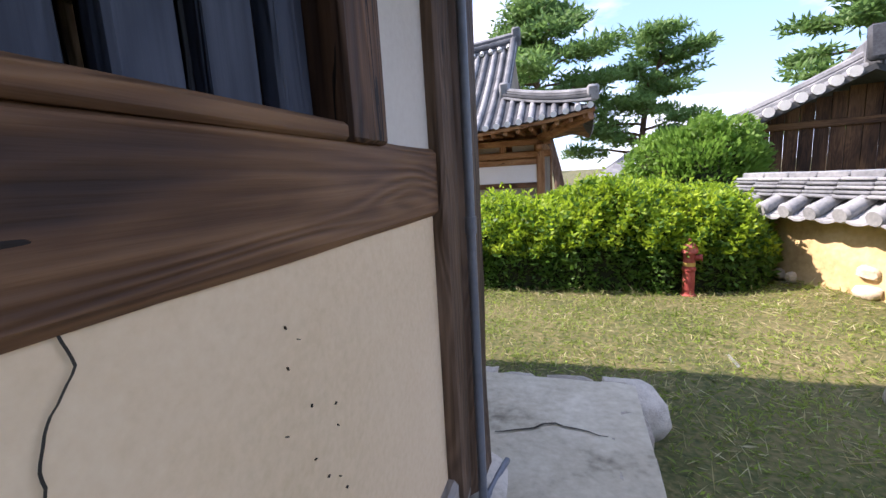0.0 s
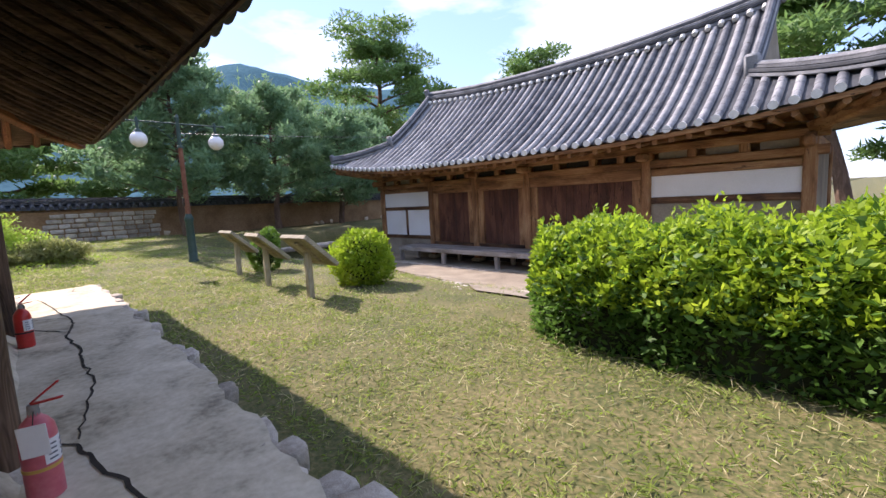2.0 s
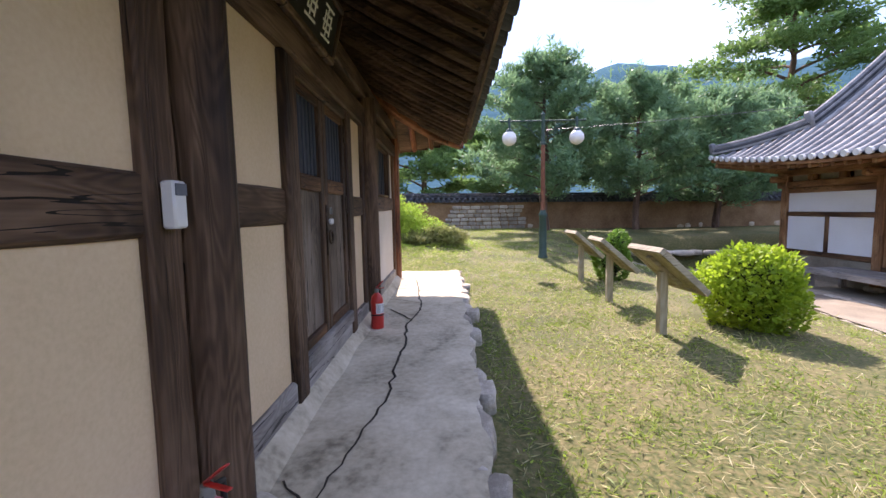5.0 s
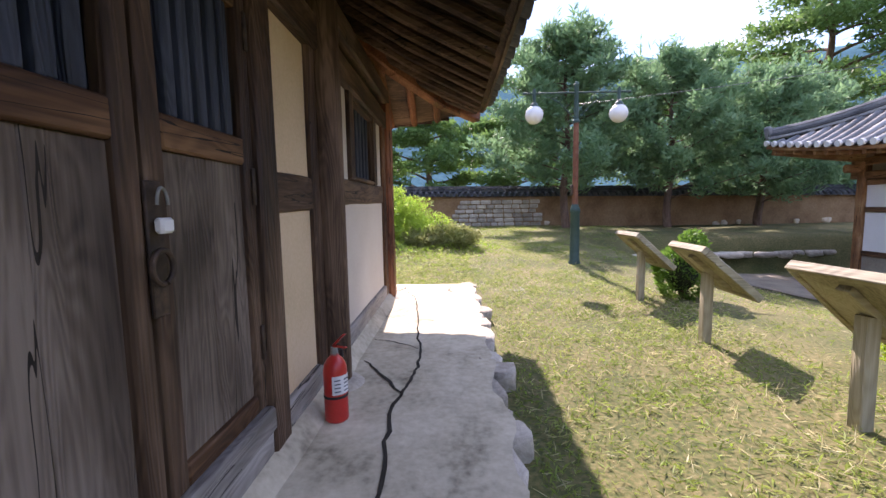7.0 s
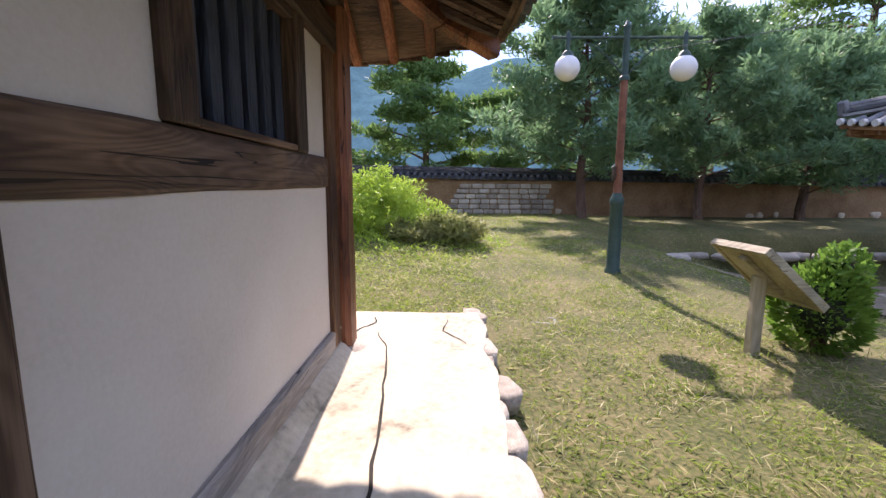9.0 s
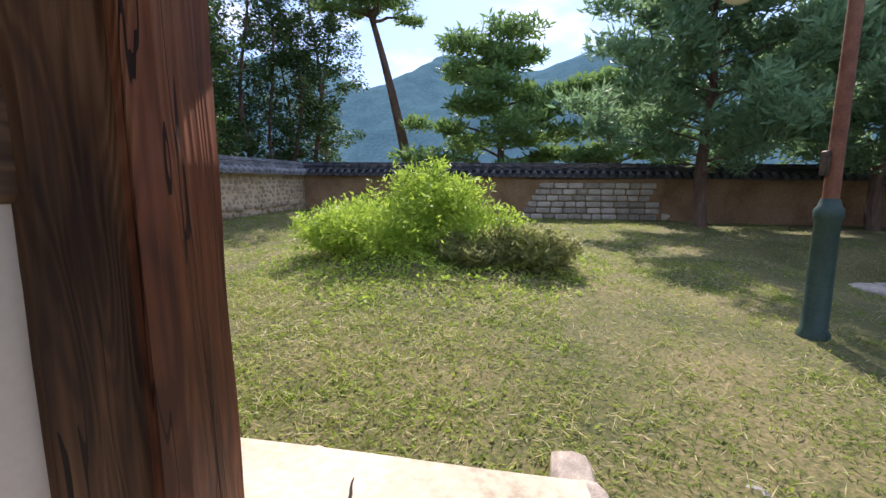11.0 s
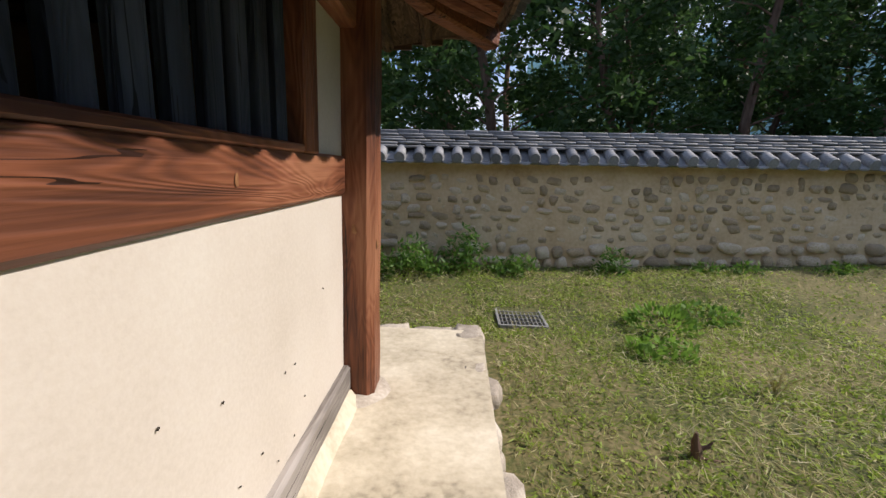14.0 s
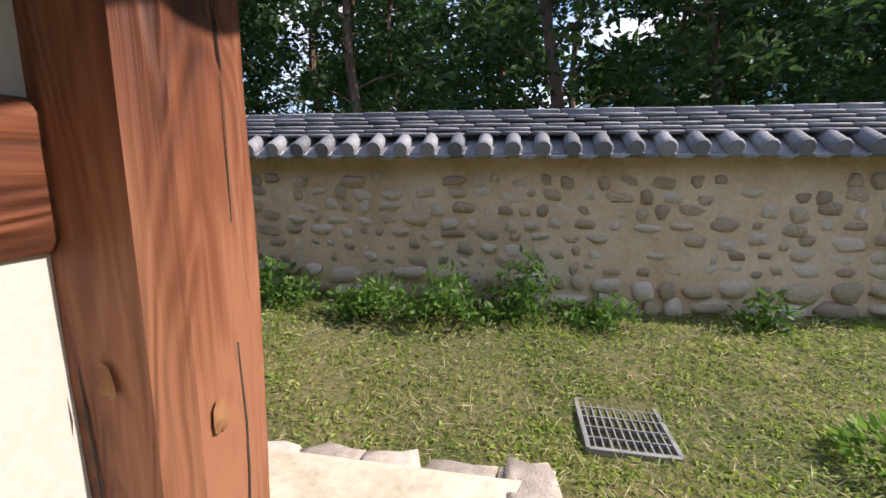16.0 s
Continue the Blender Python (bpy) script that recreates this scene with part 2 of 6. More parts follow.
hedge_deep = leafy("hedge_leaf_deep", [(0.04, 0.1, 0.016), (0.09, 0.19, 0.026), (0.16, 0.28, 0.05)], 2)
shrub_leaf = leafy("shrub_leaf", [(0.08, 0.16, 0.025), (0.15, 0.28, 0.04), (0.24, 0.38, 0.07)], 1.4)
pine_leaf = leafy("pine_needles", [(0.07, 0.14, 0.04), (0.14, 0.25, 0.07), (0.23, 0.36, 0.11)], 0.6)
white_pine_leaf = leafy("blue_pine_needles", [(0.1, 0.19, 0.1), (0.18, 0.31, 0.15), (0.28, 0.42, 0.21)], 0.6)
broad_leaf = leafy("woodland_leaf", [(0.02, 0.05, 0.014), (0.042, 0.09, 0.024), (0.09, 0.165, 0.042)], 0.7)
weed_leaf = leafy("weed_leaf", [(0.2, 0.33, 0.04), (0.35, 0.5, 0.065), (0.5, 0.63, 0.12)], 1.2)
dry_leaf = leafy("wilted_leaf", [(0.14, 0.18, 0.05), (0.24, 0.27, 0.09), (0.33, 0.33, 0.14)], 1.5)
# Woodland with the distance haze mixed into its base colour.
hazy_hill_cover = material("wooded_hillside", [(0.045, 0.095, 0.11), (0.07, 0.14, 0.165), (0.1, 0.19, 0.21)], 0.06, rough=0.95, bump=0.6, fine=0.5, coarse=0.5, spec=0.0)


# ---- mesh tools ----
class Geo:
    """Gathers faces for one mesh."""

    def __init__(self):
        self.v, self.f, self.k = [], [], []

    def add(self, verts, faces, k=0):
        o = len(self.v)
        self.v.extend(tuple(p) for p in verts)
        self.f.extend(tuple(i + o for i in q) for q in faces)
        self.k.extend([k] * len(faces))
        return self

    def xbox(self, m, size, c=0.0, k=0):
        """A box with chamfered edges, centred on the pose m."""
        hx, hy, hz = (s / 2 for s in size)
        c = min(c, hx * 0.9, hy * 0.9, hz * 0.9)
        if c <= 0:
            vs = [m @ Vector((sx * hx, sy * hy, sz * hz)) for sx in (-1, 1) for sy in (-1, 1) for sz in (-1, 1)]
            return self.add(vs, [(0, 1, 3, 2), (4, 6, 7, 5), (0, 4, 5, 1), (2, 3, 7, 6), (0, 2, 6, 4), (1, 5, 7, 3)], k)
        vs, at = [], {}
        for sx in (-1, 1):
            for sy in (-1, 1):
                for sz in (-1, 1):
                    for a in range(3):
                        p = [sx * (hx - c), sy * (hy - c), sz * (hz - c)]
                        p[a] = (sx * hx, sy * hy, sz * hz)[a]
                        at[(sx, sy, sz, a)] = len(vs)
                        vs.append(m @ Vector(p))
        fs = []
        for a in range(3):
            b, d = (a + 1) % 3, (a + 2) % 3
            for s in (-1, 1):
                q = []
                for sb, sd in ((-1, -1), (1, -1), (1, 1), (-1, 1)):
                    key = [0, 0, 0]
                    key[a], key[b], key[d] = s, sb, sd
                    q.append(at[(*key, a)])
                fs.append(q if s > 0 else q[::-1])
            for sb in (-1, 1):
                for sd in (-1, 1):
                    k0, k1 = [0, 0, 0], [0, 0, 0]
                    k0[a], k1[a] = -1, 1
                    k0[b] = k1[b] = sb
                    k0[d] = k1[d] = sd
                    q = [at[(*k0, b)], at[(*k1, b)], at[(*k1, d)], at[(*k0, d)]]
                    fs.append(q if sb * sd < 0 else q[::-1])
        for sx in (-1, 1):
            for sy in (-1, 1):
                for sz in (-1, 1):
                    q = [at[(sx, sy, sz, a)] for a in range(3)]
                    fs.append(q if sx * sy * sz > 0 else q[::-1])
        return self.add(vs, fs, k)

    def box(self, a, b, c=0.0, k=0):
        mid = [(p + q) / 2 for p, q in zip(a, b)]
        return self.xbox(Matrix.Translation(mid), [abs(q - p) for p, q in zip(a, b)], c, k)

    def tube(self, pts, radii, n=10, k=0, cap=True, flat=1.0):
        """A round bar along a line of points."""
        pts = [Vector(p) for p in pts]
        if not hasattr(radii, "__len__"):
            radii = [radii] * len(pts)
        rings = []
        side = None
        for i, p in enumerate(pts):
            d = (pts[min(i + 1, len(pts) - 1)] - pts[max(i - 1, 0)]).normalized()
            if side is None:
                side = d.orthogonal().normalized()
            side = (side - d * side.dot(d)).normalized()
            up = d.cross(side)
            rings.append([p + (side * math.cos(2 * math.pi * j / n) + up * math.sin(2 * math.pi * j / n) * flat) * radii[i] for j in range(n)])
        vs = [q for r in rings for q in r]
        fs = []
        for i in range(len(pts) - 1):
            for j in range(n):
                fs.append((i * n + j, i * n + (j + 1) % n, (i + 1) * n + (j + 1) % n, (i + 1) * n + j))
        if cap:
            fs.append(tuple(range(n))[::-1])
            fs.append(tuple((len(pts) - 1) * n + j for j in range(n)))
        return self.add(vs, fs, k)

    def hewn(self, p0, p1, w, h, jitter=0.006, step=0.16, c=0.02, k=0, seed=0.0):
        """A hand-hewn timber from p0 to p1: an eight-sided section with an uneven surface. w lies level, h upright (for posts: w along x, h along y)."""
        p0, p1 = Vector(p0), Vector(p1)
        d = (p1 - p0).normalized()
        if abs(d.z) > 0.8:
            sx, sy = Vector((1, 0, 0)), Vector((0, 1, 0))
        else:
            sx = d.cross(Vector((0, 0, 1))).normalized()
            sy = sx.cross(d).normalized()
        n = max(2, int((p1 - p0).length / step))
        a, b = w / 2, h / 2
        sec = [(a - c, -b), (a, -b + c), (a, b - c), (a - c, b), (-a + c, b), (-a, b - c), (-a, -b + c), (-a + c, -b)]
        vs, fs = [], []
        for i in range(n + 1):
            p = p0.lerp(p1, i / n)
            for j, (u, v) in enumerate(sec):
                q = p + sx * u + sy * v
                s = 1 + jitter / max(w, h) * 2 * noise.noise(Vector((q.x * 2.3 + seed, q.y * 2.3 + j * 0.7, q.z * 2.3)))
                vs.append(p + (sx * u + sy * v) * s)
        for i in range(n):
            for j in range(8):
                fs.append((i * 8 + j, i * 8 + (j + 1) % 8, (i + 1) * 8 + (j + 1) % 8, (i + 1) * 8 + j))
        fs.append(tuple(range(8))[::-1])
        fs.append(tuple(n * 8 + j for j in range(8)))
        return self.add(vs, fs, k)

    def mesh(self, name, mats, smooth=False):
        me = bpy.data.meshes.new(name)
        me.from_pydata(self.v, [], self.f)
        for m in mats if isinstance(mats, (list, tuple)) else [mats]:
            me.materials.append(m)
        me.polygons.foreach_set("material_index", self.k)
        bm = bmesh.new()
        bm.from_mesh(me)
        bmesh.ops.recalc_face_normals(bm, faces=bm.faces)
        bm.to_mesh(me)
        bm.free()
        if smooth:
            me.polygons.foreach_set("use_smooth", [True] * len(me.polygons))
            me.set_sharp_from_angle(angle=radians(38))
        return me

    def ob(self, name, mats, smooth=False, parent=None):
        o = new(name, self.mesh(name, mats, smooth))
        if parent:
            o.parent = parent
        return o


def root(name, label, category, kind="", at=(0, 0, 0), group=""):
    e = new(name)
    e.empty_display_size = 0.2
    e.location = at
    return tagged(e, label, category, group, kind)


def smooth01(a, b, x):
    t = min(1.0, max(0.0, (x - a) / (b - a)))
    return t * t * (3 - 2 * t)


def ground_z(x, y):
    """Height of the lawn: it climbs to the west and south walls and falls towards the northern house."""
    z = 0.04
    z += 0.42 * smooth01(-9.5, -22, x) * (1 - smooth01(5.5, 9, y) * (1 - smooth01(-17, -18.2, x)))
    z += 0.3 * math.exp(-((x + 15.2) ** 2 + (y - 0.9) ** 2) / 6.0)
    z += 0.24 * smooth01(-3.6, -5.6, y)
    z += 0.12 * smooth01(1.5, 3.0, x) * (1 - smooth01(6, 8, y))
    z -= 0.95 * smooth01(5.8, 11.5, y) * (1 - 0.6 * smooth01(0, 4, x)) * (1 - 0.9 * smooth01(-17.2, -18.2, x))
    z += 0.035 * noise.noise(Vector((x * 0.5, y * 0.5, 3.1))) + 0.016 * noise.noise(Vector((x * 2.1, y * 2.1, 7.7)))
    far = max(0.0, math.hypot(x + 6, y - 4) - 30)
    return z - 0.02 * min(far, 60)


def leaves(name, mat, centres, normals_up, size, seed, parent=None, shape=1.9, droop=0.0):
    """Many small leaves as folded blades: one mesh. centres: array n x 3."""
    rs = np.random.RandomState(seed)
    c = np.asarray(centres, dtype=float)
    n = len(c)
    d = rs.normal(size=(n, 3))
    d[:, 2] = d[:, 2] * 0.6 + normals_up
    d /= np.linalg.norm(d, axis=1)[:, None] + 1e-9
    e = np.cross(d, rs.normal(size=(n, 3)))
    e /= np.linalg.norm(e, axis=1)[:, None] + 1e-9
    s = size * (0.6 + 0.8 * rs.rand(n))[:, None]
    tip = c + d * s * shape
    tip[:, 2] -= droop * s[:, 0]
    mid = c + d * s * shape * 0.45
    v = np.stack([c, mid + e * s * 0.42, tip, mid - e * s * 0.42], 1).reshape(-1, 3)
    me = bpy.data.meshes.new(name)
    me.vertices.add(4 * n)
    me.vertices.foreach_set("co", v.ravel())
    me.loops.add(4 * n)
    me.loops.foreach_set("vertex_index", np.arange(4 * n, dtype=np.int32))
    me.polygons.add(n)
    me.polygons.foreach_set("loop_start", np.arange(0, 4 * n, 4, dtype=np.int32))
    me.materials.append(mat)
    me.update(calc_edges=True)
    o = new(name, me)
    if parent:
        o.parent = parent
    return o


def blob_points(n, centre, radii, seed, shell=0.55):
    """Points in an ellipsoid, thicker towards its outside."""
    rs = np.random.RandomState(seed)
    p = rs.normal(size=(n, 3))
    p /= np.linalg.norm(p, axis=1)[:, None]
    r = shell + (1 - shell) * rs.rand(n) ** 0.6
    return p * r[:, None] * np.array(radii) + np.array(centre)


# ---- ground ----
def spaced(lo, hi, step, far):
    a = list(np.arange(lo, hi + 1e-6, step))
    d, x = step, lo
    left = []
    while x > -far:
        d *= 1.35
        x -= d
        left.append(x)
    d, x = step, hi
    right = []
    while x < far:
        d *= 1.35
        x += d
        right.append(x)
    return left[::-1] + a + right


def build_ground():
    xs, ys = spaced(-24, 5, 0.25, 2500), spaced(-8, 15, 0.25, 2500)
    vs = [(x, y, ground_z(x, y)) for y in ys for x in xs]
    w = len(xs)
    fs = [(j * w + i, j * w + i + 1, (j + 1) * w + i + 1, (j + 1) * w + i) for j in range(len(ys) - 1) for i in range(w - 1)]
    g = Geo().add(vs, fs)
    o = g.ob("ground", lawn, True)
    tagged(o, "mown green lawn strewn with dry grass clippings", "lawn", kind="structure")


build_ground()
GZ = 0.2  # top of the platform under the storehouse
PX0, PX1, PY0, PY1 = -10.26, 0.34, -3.1, 2.82


def build_platform():
    e = root("platform", "low cracked concrete platform edged with fieldstones", "platform", "structure")
    nx, ny = 84, 46
    g = Geo()
    vs, fs = [], []
    for j in range(ny + 1):
        for i in range(nx + 1):
            x = PX0 + (PX1 - PX0) * i / nx
            y1 = PY1 - 0.14 * smooth01(-5, 0, x) - 0.05 + 0.07 * noise.noise(Vector((x * 2.1, 0, 4))) + 0.03 * noise.noise(Vector((x * 7, 0, 4)))
            y = PY0 + (y1 - PY0) * j / ny
            vs.append((x, y, GZ + 0.012 * noise.noise(Vector((x * 0.9, y * 0.9, 0)))))
    for j in range(ny):
        for i in range(nx):
            a = j * (nx + 1) + i
            fs.append((a, a + 1, a + nx + 2, a + nx + 1))
    g.add(vs, fs)
    g.ob("slab", concrete, True, e)
    g = Geo()
    g.box((PX0 + 0.02, PY0 + 0.02, -0.3), (PX1 - 0.02, PY1 - 0.17, GZ - 0.02))
    g.ob("core", concrete, parent=e)
    return e


platform = build_platform()

# ---- the storehouse that the path goes round ----
WX, EX, SY, NY = -9.36, -0.5, -1.94, 1.60      # column centre lines
CX = [EX, -3.08, -6.5, WX]
BEAM0, BEAM1 = 1.40, 1.61                        # waist beam
HEAD = 2.42                                      # underside of the head beam
house = root("storehouse", "old timber storehouse with cream plaster walls and barred windows", "storehouse", "structure")


def sub(name, parent=house, label=""):
    e = new(name)
    e.parent = parent
    if label:
        e["label"] = label
    return e


def post(x, y, w, top, mats, z0=GZ, round_=False, seed=0.0):
    g = Geo()
    if round_:
        n = 14
        pts = [(x + 0.004 * noise.noise(Vector((i, x, 0))), y, z0 + (top - z0) * i / n) for i in range(n + 1)]
        g.tube(pts, [w / 2 * (1 + 0.03 * noise.noise(Vector((i * 0.6, x, 2)))) for i in range(n + 1)], 14)
    else:
        g.hewn((x, y, z0), (x, y, top), w, w, 0.008, 0.12, w * 0.16, seed=seed)
    o = g.ob("column", mats[2], True, house)
    g = Geo()
    n, m = 16, 5
    vs = [(x, y, z0 + 0.055)]
    for i in range(1, m + 1):
        for j in range(n):
            a = 2 * math.pi * j / n
            r = (w * 0.95) * i / m * (1 + 0.16 * noise.noise(Vector((math.cos(a) * 1.3 + x, math.sin(a) * 1.3 + y, 0))))
            vs.append((x + r * math.cos(a), y + r * math.sin(a), z0 + 0.055 * (1 - (i / m) ** 4) - 0.012))
    fs = [(0, 1 + j, 1 + (j + 1) % n) for j in range(n)]
    for i in range(m - 1):
        for j in range(n):
            fs.append((1 + i * n + j, 1 + (i + 1) * n + j, 1 + (i + 1) * n + (j + 1) % n, 1 + i * n + (j + 1) % n))
    g.add(vs, fs)
    g.ob("footing_stone", stone, True, house)
    return o


ROOFZ = 2.75
NFACE, WFACE, EFACE = NY + 0.0, WX + 0.03, EX + 0.08
post(EX, NY, 0.27, ROOFZ, wood, seed=1)
Geo().hewn((EFACE - 0.045, 1.39, GZ + 0.1), (EFACE - 0.045, 1.39, HEAD), 0.14, 0.16, 0.006, 0.15, 0.012, seed=21).ob("wall_post", wood[2], True, house)
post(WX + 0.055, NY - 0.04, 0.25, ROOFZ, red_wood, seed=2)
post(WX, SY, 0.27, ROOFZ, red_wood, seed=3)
post(EX, SY, 0.27, ROOFZ, wood, seed=4)
for cx in CX[1:3]:
    post(cx, NY + 0.03, 0.23, ROOFZ, wood, round_=True)
    post(cx, SY, 0.23, ROOFZ, wood, round_=True)


def hbeam(p0, p1, w, h, mats, name="beam", seed=0.0):
    a = 0 if abs(p1[0] - p0[0]) > abs(p1[1] - p0[1]) else 1
    return Geo().hewn(p0, p1, w, h, 0.007, 0.14, 0.016, seed=seed).ob(name, mats[a], True, house)


BW = 0.16
bz = (BEAM0 + BEAM1) / 2
bh = BEAM1 - BEAM0
# waist beams, sills and head beams, bay by bay
hbeam((EX - 0.1, NFACE - BW / 2, bz), (CX[1], NFACE - BW / 2, bz - 0.005), BW, bh, wood, seed=5)
hbeam((CX[1] - 0.1, NFACE - BW / 2, bz), (-4.02, NFACE - BW / 2, bz), BW, bh, wood, seed=6)
hbeam((-5.66, NFACE - BW / 2, bz + 0.01), (CX[2], NFACE - BW / 2, bz + 0.02), BW, bh, wood, seed=7)
hbeam((CX[2] - 0.1, NFACE - BW / 2, bz + 0.05), (WX, NFACE - BW / 2, bz + 0.08), BW, bh, wood, seed=8)
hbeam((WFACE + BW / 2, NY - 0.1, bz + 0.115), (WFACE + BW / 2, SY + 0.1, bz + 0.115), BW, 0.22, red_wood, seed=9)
hbeam((EFACE - BW / 2, NY - 0.1, bz - 0.02), (EFACE - BW / 2, SY + 0.1, bz - 0.02), BW, bh, brown_wood, seed=10)
hbeam((EX - 0.1, SY + BW / 2, bz), (WX + 0.1, SY + BW / 2, bz), BW, bh, wood, seed=11)
for z, h, w in ((HEAD + 0.11, 0.22, 0.2), (ROOFZ + 0.09, 0.2, 0.24)):
    for y in (NY - 0.06, SY + 0.06):
        hbeam((EX, y, z), (WX, y, z), w, h, wood, "head_beam", z + y)
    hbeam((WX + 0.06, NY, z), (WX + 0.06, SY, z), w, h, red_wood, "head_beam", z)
    hbeam((EX - 0.06, NY, z), (EX - 0.06, SY, z), w, h, wood, "head_beam", z + 3)
SILL = 0.33
hbeam((EX, NFACE - 0.05, SILL), (WX, NFACE - 0.05, SILL), 0.13, 0.19, grey_wood, "sill_beam", 12)
hbeam((WFACE + 0.05, NY, SILL + 0.02), (WFACE + 0.05, SY, SILL + 0.02), 0.13, 0.17, grey_wood, "sill_beam", 13)
hbeam((EFACE - 0.05, NY, SILL), (EFACE - 0.05, SY, SILL), 0.13, 0.19, grey_wood, "sill_beam", 14)
hbeam((EX, SY + 0.05, SILL), (WX, SY + 0.05, SILL), 0.13, 0.19, grey_wood, "sill_beam", 15)


def panel(axis, at, u0, u1, z0, z1, mat, inward):
    """A plaster panel 9 cm thick in the wall that lies across the axis, its face at at; a gently uneven face."""
    nu, nz = max(2, int((u1 - u0) / 0.12)), max(2, int((z1 - z0) / 0.12))
    vs, fs = [], []
    for layer in (0, 1):
        for j in range(nz + 1):
            for i in range(nu + 1):
                u, z = u0 + (u1 - u0) * i / nu, z0 + (z1 - z0) * j / nz
                d = at + inward * 0.09 * layer + (0.004 * noise.noise(Vector((u * 1.7, z * 1.7, at))) if layer == 0 else 0)
                vs.append((d, u, z) if axis == 0 else (u, d, z))
    n1 = (nu + 1) * (nz + 1)
    for layer in (0, 1):
        for j in range(nz):
            for i in range(nu):
                a = layer * n1 + j * (nu + 1) + i
                fs.append((a, a + 1, a + nu + 2, a + nu + 1))
    rim = [i for i in range(nu + 1)] + [j * (nu + 1) + nu for j in range(1, nz + 1)] + [nz * (nu + 1) + i for i in range(nu - 1, -1, -1)] + [j * (nu + 1) for j in range(nz - 1, 0, -1)]
    for a, b in zip(rim, rim[1:] + rim[:1]):
        fs.append((a, b, b + n1, a + n1))
    return Geo().add(vs, fs).ob("plaster_panel", mat, True, house)


def window(axis, at, u0, u1, z0, z1, out, mats, bars=9):
    """Barred opening: frame of four timbers, upright bars; at: outer face, out: +1 or -1."""
    e = sub("window")
    fw, dep = 0.17, 0.15

    def place(u, d, z):
        return (at + d * out, u, z) if axis == 0 else (u, at + d * out, z)

    def bar(name, ua, ub, za, zb, d0, d1, mat, c=0.008):
        return Geo().box(place(ua, d0, za), place(ub, d1, zb), c).ob(name, mat, True, e)

    bar("frame_side", u0, u0 + fw, z0, z1, 0.012 - dep, 0.012, mats[2])
    bar("frame_side", u1 - fw, u1, z0, z1, 0.012 - dep, 0.012, mats[2])
    bar("frame_rail", u0 + fw, u1 - fw, z0, z0 + 0.035, 0.008 - dep, 0.008, mats[1 - axis])
    bar("frame_rail", u0 + fw, u1 - fw, z1 - 0.06, z1, 0.008 - dep, 0.008, mats[1 - axis])
    n = bars
    a, b = u0 + fw, u1 - fw
    for i in range(n):
        u = a + (b - a) * (i + 0.5) / n
        w, h = (0.045, 0.092) if axis == 0 else (0.092, 0.045)
        g = Geo()
        g.hewn(place(u, -0.075, z0 + 0.03), place(u, -0.075, z1 - 0.05), w, h, 0.006, 0.2, 0.006, seed=u * 3)
        g.ob("window_bar", bar_wood, True, e)
    return e


# north wall
zt = HEAD + 0.01
F = NFACE - 0.022
panel(1, F, CX[1], EX, SILL + 0.08, BEAM0 + 0.01, plaster, -1)
window(1, NFACE, -2.36, -1.02, BEAM1 - 0.01, zt, 1, wood, 6)
panel(1, F, CX[1], -2.35, BEAM1 - 0.01, zt, plaster, -1)
panel(1, F, -1.03, EX, BEAM1 - 0.01, zt, plaster, -1)
for a, b in ((-4.0, CX[1]), (CX[2], -5.66)):
    panel(1, F, a, b, SILL + 0.08, BEAM0 + 0.03, plaster, -1)
    panel(1, F, a, b, BEAM1 - 0.01, zt, plaster, -1)
panel(1, F, WX, CX[2], SILL + 0.08, BEAM0 + 0.09, white_plaster, -1)
window(1, NFACE, -8.58, -7.3, BEAM1 + 0.07, zt, 1, wood, 6)
panel(1, F, -7.31, CX[2], BEAM1 + 0.05, zt, white_plaster, -1)
panel(1, F, WX, -8.57, BEAM1 + 0.05, zt, white_plaster, -1)
# wall posts beside the columns
for x0, x1, m in ((-2.95, -2.78, wood), (-3.3, -3.17, wood), (-6.42, -6.27, wood), (-6.78, -6.58, wood), (-9.22, -9.0, brown_wood), (-0.75, -0.6, wood)):
    Geo().hewn(((x0 + x1) / 2, NFACE - 0.06, GZ + 0.1), ((x0 + x1) / 2, NFACE - 0.06, HEAD), x1 - x0, 0.15, 0.006, 0.15, 0.012, seed=x0).ob("wall_post", m[2], True, house)
# west wall
FW = WFACE + 0.024
panel(0, FW, SY, NY, SILL + 0.09, BEAM0 + 0.12, white_plaster, 1)
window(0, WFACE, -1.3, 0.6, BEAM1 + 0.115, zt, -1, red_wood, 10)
panel(0, FW, SY, -1.29, BEAM1 + 0.11, zt, white_plaster, 1)
panel(0, FW, 0.59, NY, BEAM1 + 0.11, zt, white_plaster, 1)
# east wall
FE = EFACE - 0.022
panel(0, FE, SY, NY, SILL + 0.08, BEAM0 - 0.01, plaster, -1)
window(0, EFACE, -0.95, 0.93, BEAM1 - 0.03, zt, 1, brown_wood, 11)
panel(0, FE, 0.92, NY, BEAM1 - 0.03, zt, white_plaster, -1)
panel(0, FE, SY, -0.94, BEAM1 - 0.03, zt, white_plaster, -1)
# south wall, floor and inner ceiling close the house
panel(1, SY + 0.03, WX, EX, SILL, zt, plaster, 1)
# the floor wears the near-black interior colour to keep the room dark
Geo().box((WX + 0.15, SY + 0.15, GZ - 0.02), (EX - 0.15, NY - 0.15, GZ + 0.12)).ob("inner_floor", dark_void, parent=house)


